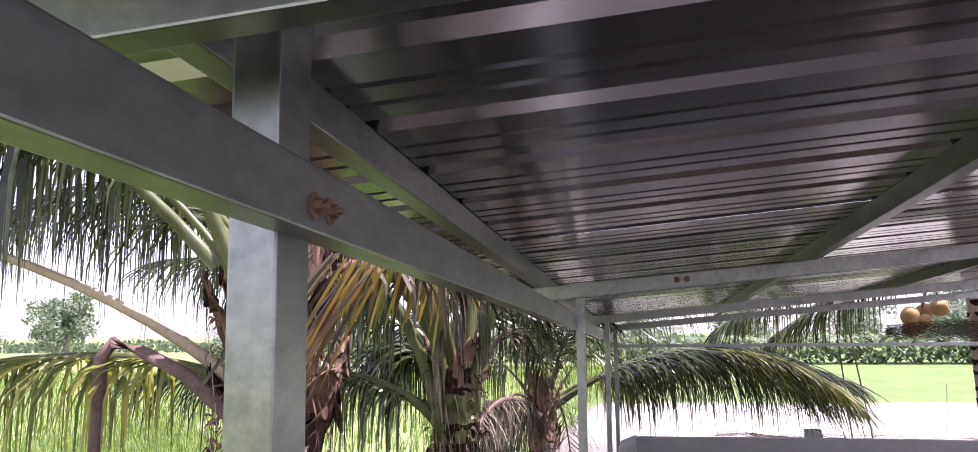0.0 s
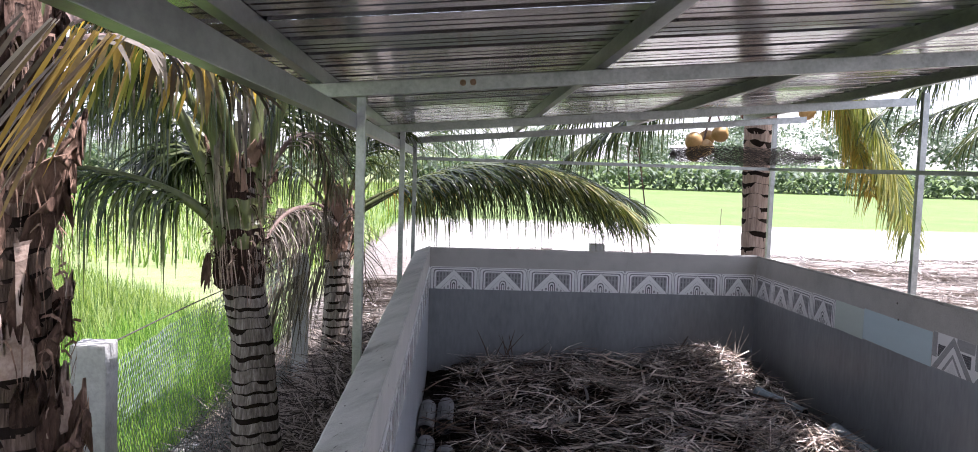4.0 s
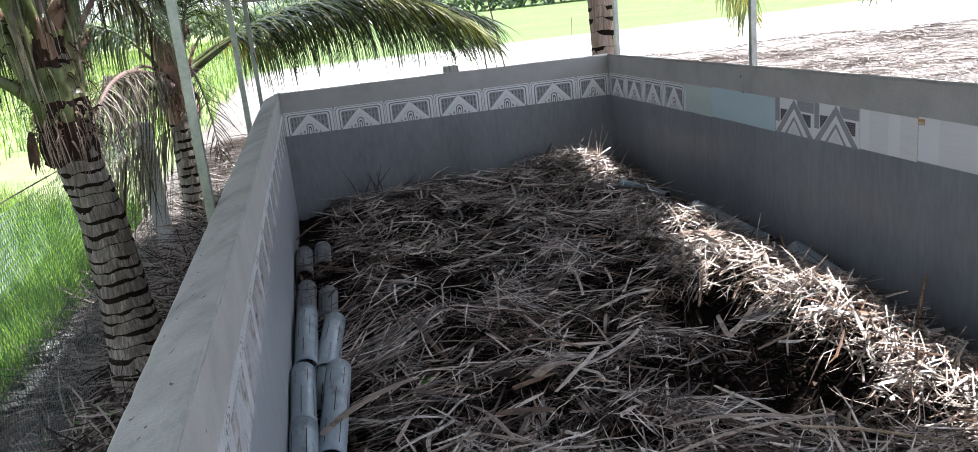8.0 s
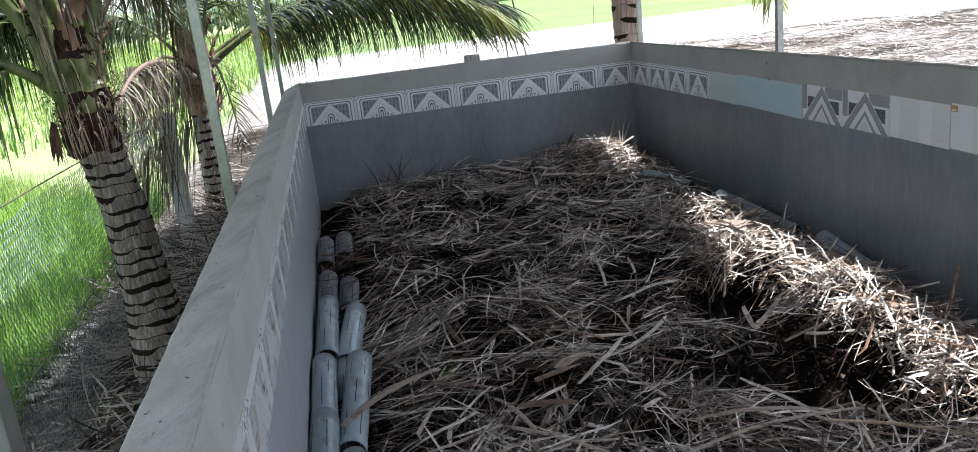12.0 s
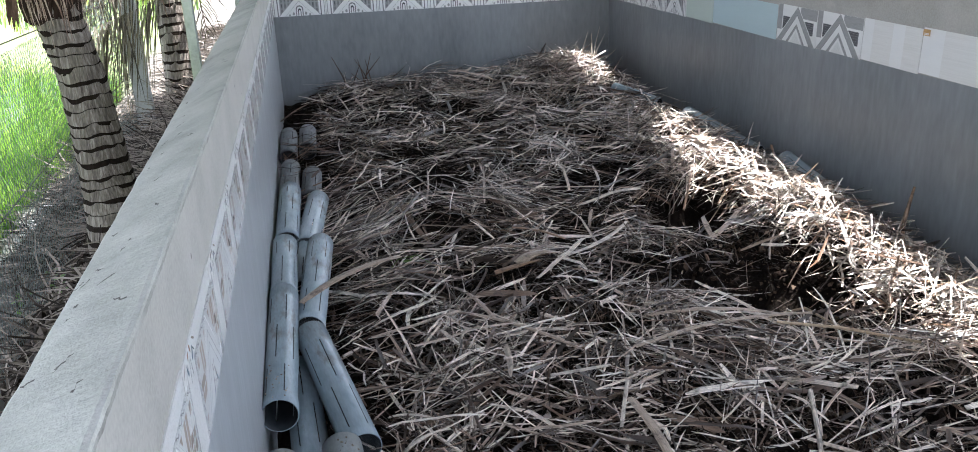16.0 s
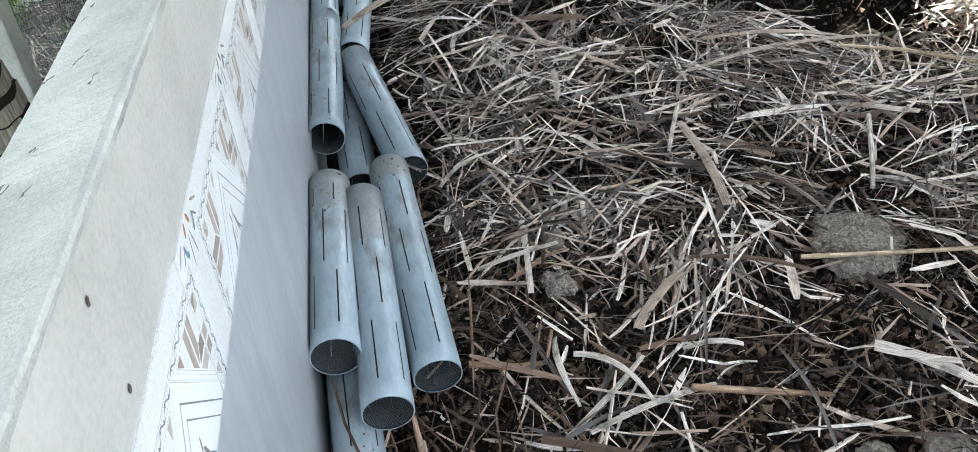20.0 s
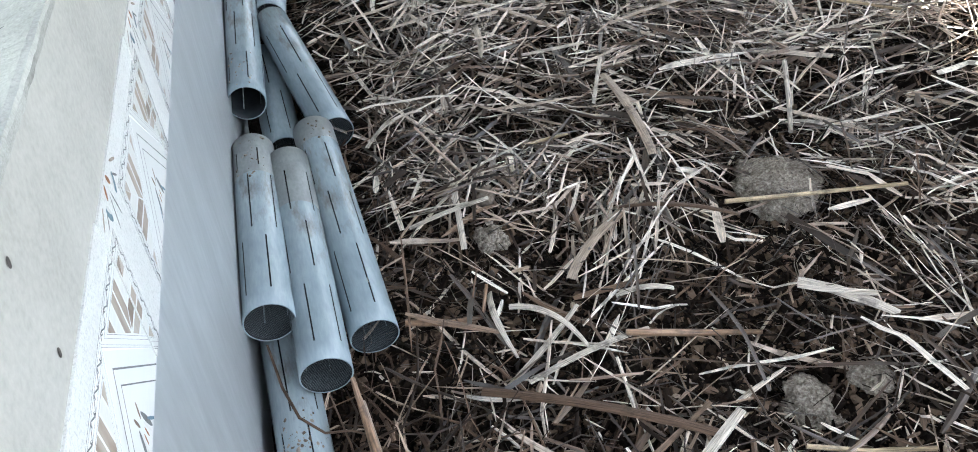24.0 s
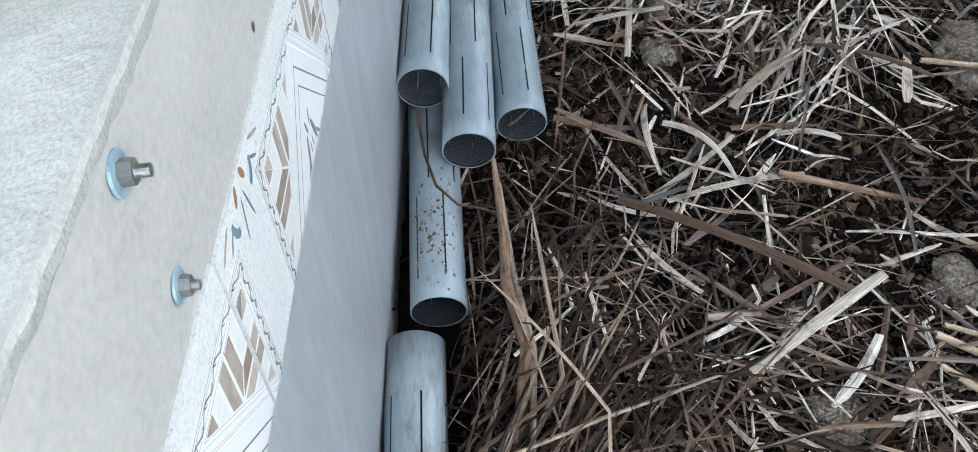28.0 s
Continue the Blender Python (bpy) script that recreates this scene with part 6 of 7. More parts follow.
for i, (q1, q2) in enumerate((((-1.0, 3.95, 2.15), (-1.28, 4.45, 1.85)), ((-1.05, 3.72, 2.05), (-1.34, 3.95, 1.72)), ((-0.74, 4.0, 2.4), (-0.62, 4.6, 1.95)))):
    frond(palm_b, (-0.87, 3.58, 1.5), q1, q2, 0.62, 166 + i, "leaf", "petiole", 0.024, 1.0, 72, 0.3)
frond(palm_b, (-0.80, 3.60, 1.55), (-0.55, 3.75, 2.25), (-0.45, 4.0, 1.6), 0.45, 58, "leaf_dry", "old_petiole", 0.016, 0.9, 40, 0.3, 0.012, label="dry brown hanging frond")

c3 = (-0.70, 5.99)
palm_c = base("coconut_palm", "small coconut palm with dry drooping fronds", "palm tree", group="palms along the fence")
trunk(palm_c, [(-0.72, 5.87, 0.02), (-0.70, 5.90, 0.5), (-0.70, 5.99, 1.15), (-0.70, 6.0, 1.5)], 0.092, 23, 0.058, 1.6)
sheath(palm_c, c3, 0.098, 1.0, 1.5, 63)
boots(palm_c, c3, 0.105, 1.03, 1.55, 14, 38, big=0.7)
shreds(palm_c, c3, 0.12, 1.1, 1.6, 60, 39, 'boot', width=(0.0015, 0.007))
for i, (q1, q2, lf, mt, st) in enumerate([((0.55, 6.25, 2.20), (1.54, 6.4, 1.42), 0.92, "leaf", "petiole"), ((0.35, 6.15, 2.12), (1.30, 6.25, 1.42), 0.85, "leaf", "petiole"), ((0.45, 6.35, 2.0), (1.62, 6.6, 1.50), 0.85, "leaf", "petiole"), ((-0.35, 6.3, 2.1), (0.7, 7.1, 2.2), 0.55, "leaf", "petiole"), ((-1.0, 5.9, 2.0), (-1.9, 5.7, 1.7), 0.55, "leaf", "petiole"),
                                          ((-0.85, 5.8, 2.3), (-1.2, 5.0, 2.5), 0.55, "leaf", "petiole"), ((-0.66, 6.1, 2.3), (-0.5, 6.7, 2.6), 0.55, "leaf", "petiole"), ((-0.5, 5.8, 2.1), (-0.25, 5.3, 2.0), 0.5, "leaf", "petiole"),
                                          ((-0.2, 6.2, 1.75), (0.9, 6.5, 1.75), 0.5, "leaf_yellow", "petiole"), ((-1.0, 5.75, 1.62), (-1.22, 5.55, 0.75), 0.42, "leaf_dry", "old_petiole"), ((-0.95, 5.55, 1.72), (-1.0, 5.2, 0.9), 0.42, "leaf_dry", "old_petiole"),
                                          ((-0.5, 5.7, 1.6), (-0.42, 5.4, 0.8), 0.35, "leaf_dry", "old_petiole")]):
    a = (math.atan2(q1[1] - c3[1], q1[0] - c3[0]))
    frond(palm_c, (c3[0] + 0.06 * math.cos(a), c3[1] + 0.06 * math.sin(a), 1.30 + 0.03 * (i % 3)), q1, q2, lf, 70 + i, mt, st, 0.010 if i < 4 else 0.015, 0.72 if i < 3 else 0.9, 190 if i == 0 else 130 if i < 3 else 34 if mt == "leaf_dry" else 62, 0.16 if i < 3 else 0.25, 0.024 if i < 3 else 0.011 if mt == "leaf_dry" else 0.028)

frond(palm_c, (-0.65, 6.02, 1.33), (0.5, 6.0, 2.12), (1.42, 5.95, 1.48), 0.66, 148, "leaf_lime", "petiole", 0.014, 0.55, 70, 0.55, 0.02, label="yellow-green frond tip")
strips(palm_c, (-1.0, 5.2, 1.45), (-0.72, 5.75, 1.40), (-0.15, -0.25, -1.0), 90, (0.3, 0.75), 0.011, 145, "leaf_dry", "dry grey leaf strips hanging in a tangle")
strips(palm_c, (-0.95, 4.7, 1.0), (-0.7, 5.6, 1.05), (-0.1, -0.5, -0.8), 90, (0.3, 0.7), 0.008, 146, "leaf_dry", "dry grey leaf strips hanging in a tangle")
frond(palm_c, (-0.72, 5.9, 1.28), (-0.98, 5.2, 1.72), (-1.06, 4.55, 0.95), 0.5, 147, "leaf_dry", "old_petiole", 0.026, 1.0, 110, 0.12, 0.013, label="dead grey frond arching to the fence")
palm_d = base("coconut_palm", "taller coconut palm with a banded trunk and ripe orange nuts", "palm tree")
trunk(palm_d, [(2.52, 6.05, 0.0), (2.50, 6.06, 0.8), (2.48, 6.10, 1.8), (2.46, 6.1, 2.9)], 0.105, 24, 0.10, 1.3, bark="trunk_tan")
sheath(palm_d, (2.47, 6.1), 0.11, 2.12, 2.9, 64)
boots(palm_d, (2.46, 6.1), 0.115, 2.12, 2.9, 14, 40, big=0.8)
for i, (q1, q2, lf, mt) in enumerate([((1.7, 6.1, 2.70), (0.62, 6.1, 1.92), 0.66, "leaf"), ((2.0, 6.4, 2.5), (1.05, 6.3, 1.86), 0.62, "leaf"), ((3.05, 5.9, 3.0), (3.42, 5.6, 1.50), 0.50, "leaf_lime"), ((3.0, 6.2, 3.0), (3.3, 6.2, 1.95), 0.55, "leaf_lime"),
                                      ((2.4, 7.0, 3.6), (2.3, 8.0, 3.0), 0.6, "leaf"), ((3.2, 5.2, 3.5), (3.9, 4.6, 2.6), 0.6, "leaf"), ((2.3, 5.4, 3.5), (2.1, 4.6, 3.2), 0.6, "leaf")]):
    frond(palm_d, (2.46, 6.1, 2.75), q1, q2, lf, 90 + i, mt, "petiole", 0.03, 1.0, 66, 0.3)


frond(palm_d, (2.55, 6.08, 2.70), (3.50, 6.45, 2.72), (3.52, 5.75, 1.36), 0.62, 97, "leaf_lime", "petiole", 0.016, 0.8, 130, 0.35, 0.028, label="yellow-green drooping frond")
frond(palm_d, (2.55, 6.08, 2.72), (3.28, 6.6, 2.7), (3.30, 5.9, 1.62), 0.55, 98, "leaf_yellow", "petiole", 0.014, 0.85, 80, 0.3, 0.026, label="yellow-green drooping frond")


def coconut(parent, at, r, seed):
    bm = bmesh.new()
    bmesh.ops.create_icosphere(bm, subdivisions=3, radius=r)
    for v in bm.verts:
        a = math.atan2(v.co.y, v.co.x)
        v.co *= 1 + 0.05 * math.cos(3 * a) + 0.02 * noise.noise(v.co * 20)
        v.co.z *= 1.12
        if v.co.z < -r * 0.8:
            v.co.z -= (-(v.co.z) - r * 0.8) * -0.3
    bmesh.ops.rotate(bm, matrix=Euler((0.4 * seed, 0.3 * seed, 0)).to_matrix(), verts=bm.verts)
    bmesh.ops.translate(bm, vec=at, verts=bm.verts)
    ob = from_bm("coconut", bm, M["coconut"], parent, "ripe orange coconut", True)
    return ob


for i, p in enumerate([(1.94, 5.98, 1.99), (2.05, 6.05, 1.94), (2.13, 5.95, 2.05), (2.08, 6.12, 2.02), (1.98, 6.10, 1.90), (2.80, 6.0, 2.24)]):
    coconut(palm_d, p, 0.064, i + 1)
sv, sf = [], []
tube(sv, sf, [(2.44, 6.08, 2.6), (2.25, 6.03, 2.45), (2.08, 6.03, 2.2), (2.03, 6.03, 2.0)], [0.016, 0.014, 0.011, 0.008], 6)
tube(sv, sf, [(2.1, 6.03, 2.25), (2.14, 6.0, 2.15), (2.13, 5.96, 2.08)], [0.008, 0.007, 0.006], 5)
under(link_mesh("nut_stalk", sv, sf, M["old_petiole"], smooth=True), palm_d)

palm_e = base("coconut_palm", "coconut palm beyond the open side with drooping fronds", "palm tree")
trunk(palm_e, [(7.0, 5.3, 0.0), (6.9, 5.2, 1.5), (6.8, 5.1, 3.2)], 0.11, 25, 0.11, 1.3)
for i, (q1, q2, lf, mt) in enumerate([((4.9, 5.2, 3.6), (3.5, 5.1, 2.0), 0.6, "leaf"), ((4.9, 4.9, 3.4), (3.75, 4.6, 1.95), 0.6, "leaf"), ((4.7, 5.4, 3.6), (3.05, 5.5, 2.15), 0.55, "leaf"), ((4.6, 5.9, 3.8), (4.0, 6.6, 2.6), 0.65, "leaf"), ((7.6, 5.8, 4), (8.6, 6.4, 3), 0.65, "leaf"), ((7.5, 4.4, 4), (8.2, 3.6, 3), 0.65, "leaf")]):
    frond(palm_e, (6.8, 5.1, 3.15), q1, q2, lf, 110 + i, mt, "petiole", 0.03, 0.95, 70, 0.25)
# unseen wide fronds, added so their shadow breaks the sunlit band on the bed
for k, (dy, dz) in enumerate(((3.62, 3.05), (3.85, 3.25), (4.10, 3.05), (4.32, 3.2))):
    frond(palm_e, (6.75, 5.05, 3.2), (4.9, 4.4 + 0.1 * k, 4.4), (2.70, dy, dz), 0.5, 119 + k, "leaf", "petiole", 0.03, 0.45, 120, 0.25, 0.075)
frond(palm_e, (6.75, 5.1, 3.15), (4.6, 5.0, 2.75), (3.10, 5.0, 2.14), 0.50, 117, "leaf", "petiole", 0.03, 0.95, 130, 0.3, 0.026)
frond(palm_e, (6.75, 5.1, 3.15), (4.3, 5.7, 3.0), (4.05, 4.9, 1.48), 0.55, 118, "leaf", "petiole", 0.03, 0.85, 120, 0.3, 0.026)


# ---------------------------------------------------------------- fence
def fence():
    e = base("wire_fence", "hexagonal wire-net fence on concrete posts beside the paddy", "fence")

    def fx(y):
        return -0.965 + 0.02 * math.sin(y * 1.3)
    for y, x, h in ((2.03, -0.885, 1.255), (5.58, -0.905, 1.105), (-1.6, -0.9, 1.25)):
        bm = bar_between((x, y, -0.2), (x, y, h), 0.10, 0.10, 0.008, up=(0, 1, 0))
        bmesh.ops.subdivide_edges(bm, edges=[k for k in bm.edges if k.calc_length() > 0.3], cuts=10)
        for v in bm.verts:
            v.co += Vector((noise.noise(v.co * 9), noise.noise(v.co * 9 + Vector((4, 0, 0))), 0)) * 0.004
        from_bm("fence_post", bm, M["concrete_post"], e, "weathered square concrete post")
    verts, faces = [], []
    for z0, z1, y0, y1, sag in ((1.19, 1.19, -1.6, 2.03, 0.12), (1.19, 1.06, 2.03, 5.58, 0.0), (0.6, 0.6, -1.6, 5.58, 0.03)):
        pts = []
        for k in range(25):
            f = k / 24
            y = y0 + (y1 - y0) * f
            pts.append((fx(y), y, z0 + (z1 - z0) * f - sag * math.sin(math.pi * f)))
        tube(verts, faces, pts, [0.003] * 25, 5)
    under(link_mesh("strand", verts, faces, M["dark_wire"]), e, "dark top strand")
    # hexagonal net
    verts, faces = [], []
    cw, ch = 0.028, 0.038

    def node(i, j, up):
        y = -1.2 + cw * (i + (0.5 if j % 2 else 0))
        z = 0.0 + ch * j * 0.75 + (ch * 0.25 if up else 0)
        y += 0.008 * noise.noise((i * 0.3, j * 0.3, 1))
        z += 0.010 * noise.noise((i * 0.3, j * 0.3, 5))
        x = fx(y) + 0.03 * noise.noise((y * 1.5, z * 2, 3.0))
        return Vector((x, y, z))

    def edge(a, b):
        n0 = len(verts)
        d = (b - a).normalized()
        s = d.cross(Vector((1, 0, 0))).normalized() * 0.0014
        verts.extend((a - s, a + s, a + Vector((0.0018, 0, 0)), b - s, b + s, b + Vector((0.0018, 0, 0))))
        faces.extend(((n0, n0 + 1, n0 + 4, n0 + 3), (n0 + 1, n0 + 2, n0 + 5, n0 + 4), (n0 + 2, n0, n0 + 3, n0 + 5)))
    ni, nj = 243, 39
    for j in range(nj):
        for i in range(ni):
            lo, hi = node(i, j, False), node(i, j, True)
            edge(lo, hi)
            if j % 2 == 0:
                edge(hi, node(i, j + 1, False))
                edge(hi, node(i - 1, j + 1, False))
            else:
                edge(hi, node(i, j + 1, False))
                edge(hi, node(i + 1, j + 1, False))
    net = link_mesh("hexagonal_net", verts, faces, M["wire"])
    under(net, e)
    return e


fence()


def rolled_net():
    """Wire net rolled up and laid over the back rail."""
    verts, faces = [], []
    rng = random.Random(8)
    n = 70
    for s in (1, -1):
        for k in range(34):
            pts = []
            ph = 2 * math.pi * k / 34
            for i in range(n + 1):
                f = i / n
                x = 1.65 + 1.07 * f
                r = 0.030 + 0.046 * math.sin(math.pi * min(1, f * 1.05 + 0.03)) ** 0.5 + 0.022 * noise.noise((f * 14, ph, s)) - 0.018 * (k % 3)
                a = ph + s * f * 11
                pts.append((x, 5.50 + r * 0.9 * math.cos(a), 1.886 + 0.012 * noise.noise((f * 6, 1, 2)) + r * 0.85 * math.sin(a)))
            tube(verts, faces, pts, [0.0013] * (n + 1), 3, False)
    return tagged(link_mesh("rolled_wire_net", verts, faces, M["dark_wire"]), "dark wire netting rolled up along the back rail", "wire netting")


rolled_net()


# ---------------------------------------------------------------- yard clutter and distance
def dry_straw_outside():
    rng = random.Random(13)
    verts, faces = [], []
    for _ in range(15000):
        f = rng.random()
        x, y = rng.uniform(1.2, 13), rng.uniform(6.6, 15.6)
        if rng.random() < 0.16:
            x, y = rng.uniform(-1.3, 1.2), rng.uniform(5.8, 12)
        if x > 3 and rng.random() < 0.3:
            y = rng.uniform(3.5, 8)
        hill = (0.16 if x > 1.2 else 0.03) * max(0, noise.noise((x * 0.55 + y * 0.3, y * 0.9, 6.0)) + 0.25)
        ln, w, a = rng.uniform(0.2, 0.7), rng.uniform(0.008, 0.02), rng.gauss(0.4, 0.6)
        z = ground_z(x, y) + hill + rng.uniform(0, 0.05)
        n0 = len(verts)
        c = rng.uniform(-0.6, 0.6)
        for k in range(4):
            g = k / 3 - 0.5
            ang = a + c * g
            px, py = x + math.cos(ang) * ln * g, y + math.sin(ang) * ln * g
            zz = z + 0.05 * (0.25 - g * g)
            verts.append((px - math.sin(ang) * w / 2, py + math.cos(ang) * w / 2, zz))
            verts.append((px + math.sin(ang) * w / 2, py - math.cos(ang) * w / 2, zz + w * 0.4))
        for k in range(3):
            q = n0 + 2 * k
            faces.append((q, q + 1, q + 3, q + 2))
    return tagged(link_mesh("bleached_straw_heaps", verts, faces, M["pale_straw"]), "sun-bleached straw raked in low ridges on open ground", "straw", kind="stuff")


dry_straw_outside()


def straw_hills():
    xs = [1.3 + 0.3 * i for i in range(41)]
    ys = [6.6 + 0.25 * i for i in range(37)]
    verts = []
    for y in ys:
        for x in xs:
            edge = min(1, (y - 6.6) / 0.8, (15.6 - y) / 0.8, (x - 1.3) / 0.8)
            hill = 0.16 * max(0, noise.noise((x * 0.55 + y * 0.3, y * 0.9, 6.0)) + 0.25) + 0.03 * noise.noise((x * 5, y * 5, 1))
            verts.append((x, y, ground_z(x, y) - 0.03 + max(0, edge) * hill))
    n = len(xs)
    faces = [(j * n + i, j * n + i + 1, (j + 1) * n + i + 1, (j + 1) * n + i) for j in range(len(ys) - 1) for i in range(n - 1)]
    return tagged(link_mesh("straw_mounds", verts, faces, M["pale_straw"], smooth=True), "low mounds of bleached rice straw", "straw", kind="stuff")


straw_hills()


def dead_litter():
    """Dry fronds, grass and twigs on the strip between wall and fence."""
    rng = random.Random(17)
    verts, faces = [], []
    for k in range(13000):
        y = rng.uniform(0.0, 4.0) if k < 2200 else rng.uniform(3.6, 6.8)
        x = rng.uniform(-1.28, -0.14)
        a, ln, w = rng.uniform(0, 6.28), rng.uniform(0.05, 0.35), rng.uniform(0.003, 0.009)
        z = ground_z(x, y) + rng.uniform(0.0, 0.05 + 0.06 * (y > 4.2))
        up = rng.gauss(0, 0.25)
        c = rng.uniform(-0.5, 0.5)
        n0 = len(verts)
        for k in range(4):
            g = k / 3
            ang = a + c * g
            verts.append((x + math.cos(ang) * ln * g - math.sin(ang) * w / 2, y + math.sin(ang) * ln * g + math.cos(ang) * w / 2, z + up * ln * g))
            verts.append((x + math.cos(ang) * ln * g + math.sin(ang) * w / 2, y + math.sin(ang) * ln * g - math.cos(ang) * w / 2, z + up * ln * g + w * 0.3))
        for k in range(3):
            q = n0 + 2 * k
            faces.append((q, q + 1, q + 3, q + 2))
    return tagged(link_mesh("dry_litter", verts, faces, M["roots"]), "dry frond pieces and roots strewn between wall and fence", "litter", kind="stuff")


dead_litter()


def bank_clods():
    """Crumbly dark lumps of the bank between wall and fence."""
    rng = random.Random(47)
    verts, faces = [], []
    tris = ((0, 2, 4), (2, 1, 4), (1, 3, 4), (3, 0, 4), (2, 0, 5), (1, 2, 5), (3, 1, 5), (0, 3, 5))
    for _ in range(9000):
        x, y = rng.uniform(-1.02, -0.13), rng.uniform(0.9, 4.3)
        r = 0.004 + 0.026 * rng.random() ** 3
        c = Vector((x, y, ground_z(x, y) + rng.uniform(-0.2, 0.7) * r))
        turn = Euler((rng.uniform(0, 6), rng.uniform(0, 6), rng.uniform(0, 6))).to_matrix()
        n0 = len(verts)
        for v in ((1, 0, 0), (-1, 0, 0), (0, 1, 0), (0, -1, 0), (0, 0, 1), (0, 0, -1)):
            verts.append(c + turn @ (Vector(v) * r * rng.uniform(0.6, 1.35)))
        faces += [(n0 + a, n0 + b_, n0 + d) for a, b_, d in tris]
    return tagged(link_mesh("bank_clods", verts, faces, M["bank"]), "crumbly dark brown soil of the bank", "soil", kind="stuff")


bank_clods()


def hedge():
    """A far row of broad drooping leaves with trees behind."""
    rng = random.Random(19)
    verts, faces = [], []
    for _ in range(11000):
        x = rng.uniform(-30, 75)
        y = 52 + 0.12 * (30 - x) * 0.4 + rng.uniform(0, 4)
        a = rng.uniform(0, 6.28)
        ln = rng.uniform(0.7, 1.5)
        w = rng.uniform(0.08, 0.17)
        n0 = len(verts)
        z = -0.1 + 1.5 * rng.random() ** 0.8 + 0.25 * noise.noise((x * 0.6, y * 0.6, 2.0))
        for k in range(5):
            g = k / 4
            o = ln * 0.55 * g
            zz = z + ln * (0.75 * g - 0.55 * g * g)
            ww = w * math.sin(math.pi * (0.12 + 0.85 * g))
            px, py = x + math.cos(a) * o, y + math.sin(a) * o
            verts.append((px - math.sin(a) * ww, py + math.cos(a) * ww, zz))
            verts.append((px + math.sin(a) * ww, py - math.cos(a) * ww, zz))
        for k in range(4):
            q = n0 + 2 * k
            faces.append((q, q + 1, q + 3, q + 2))
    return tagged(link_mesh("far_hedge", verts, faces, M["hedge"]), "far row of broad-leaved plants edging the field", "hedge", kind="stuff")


hedge()


def far_tree(x, y, h, w, seed, label="distant leafy green tree beyond the field"):
    rng = random.Random(seed)
    e = base("tree", label, "tree", group="distant trees")
    tv, tf = [], []
    tube(tv, tf, [(x, y, -0.3), (x + 0.1 * w, y, h * 0.3), (x, y, h * 0.7)], [0.04 * h, 0.03 * h, 0.012 * h], 7)
    for k in range(5):
        a = rng.uniform(0, 6.28)
        tube(tv, tf, [(x, y, h * (0.25 + 0.07 * k)), (x + 0.22 * w * math.cos(a), y + 0.22 * w * math.sin(a), h * (0.42 + 0.08 * k))], [0.018 * h, 0.006 * h], 5)
    under(link_mesh("trunk", tv, tf, M["trunk"]), e)
    verts, faces = [], []
    blobs = [(rng.gauss(0, 0.24) * w, rng.gauss(0, 0.2) * w, h * rng.uniform(0.3, 0.92)) for _ in range(24)]
    for _ in range(3400):
        bx, by, bz = rng.choice(blobs)
        rr = 0.15 * w * rng.random() ** 0.4
        a, t = rng.uniform(0, 6.28), rng.uniform(-1, 1)
        px, py, pz = x + bx + rr * math.cos(a), y + by + rr * math.sin(a), bz + rr * t * 0.9
        s = 0.035 * h * rng.uniform(0.6, 1.3)
        u = Vector((rng.gauss(0, 1), rng.gauss(0, 1), rng.gauss(0, 1))).normalized() * s
        v = u.orthogonal().normalized() * s * 0.6
        c = Vector((px, py, pz))
        n0 = len(verts)
        verts.extend((c - u, c + v, c + u, c - v))
        faces.append((n0, n0 + 1, n0 + 2, n0 + 3))
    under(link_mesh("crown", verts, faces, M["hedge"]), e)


for i, (x, y, h, w) in enumerate([(-70, 96, 7.0, 9.0), (-74, 100, 3.2, 6), (-50, 105, 3.4, 7), (-42, 100, 2.8, 8), (-86, 98, 3.0, 8), (-34, 98, 3.0, 7), (-24, 98, 3.2, 9), (-12, 96, 3.5, 8), (0, 92, 3.6, 8), (9, 84, 4.6, 7), (17, 80, 5.0, 7), (26, 76, 6.0, 9),
                                   (33, 68, 6.5, 8), (41, 66, 6.0, 8), (52, 66, 6.5, 10), (64, 62, 6, 10), (-98, 90, 3.5, 9), (-112, 92, 3.5, 10), (23, 66, 4, 6)]):
    far_tree(x, y, h, w, 200 + i)


def treeline():
    """Low belt of far bushes closing the horizon."""
    rng = random.Random(23)
    verts, faces = [], []
    for _ in range(9000):
        x = rng.uniform(-190, 150)
        y = 112 + rng.uniform(0, 6) - (0.25 * x if x > 0 else 0)
        top = 1.4 + 0.9 * noise.noise((x * 0.12, 0, 0)) + 0.7 * noise.noise((x * 0.5, 3, 0))
        z = -0.2 + rng.random() * max(0.5, top)
        s = rng.uniform(0.25, 0.5)
        u = Vector((rng.gauss(0, 1), rng.gauss(0, 0.4), rng.gauss(0, 1))).normalized() * s
        v = Vector((0, 1, 0)).cross(u).normalized() * s * 0.6
        c = Vector((x, y, z))
        n0 = len(verts)
        verts.extend((c - u, c + v, c + u, c - v))
        faces.append((n0, n0 + 1, n0 + 2, n0 + 3))
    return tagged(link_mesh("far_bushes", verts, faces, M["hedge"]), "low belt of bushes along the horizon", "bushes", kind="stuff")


treeline()


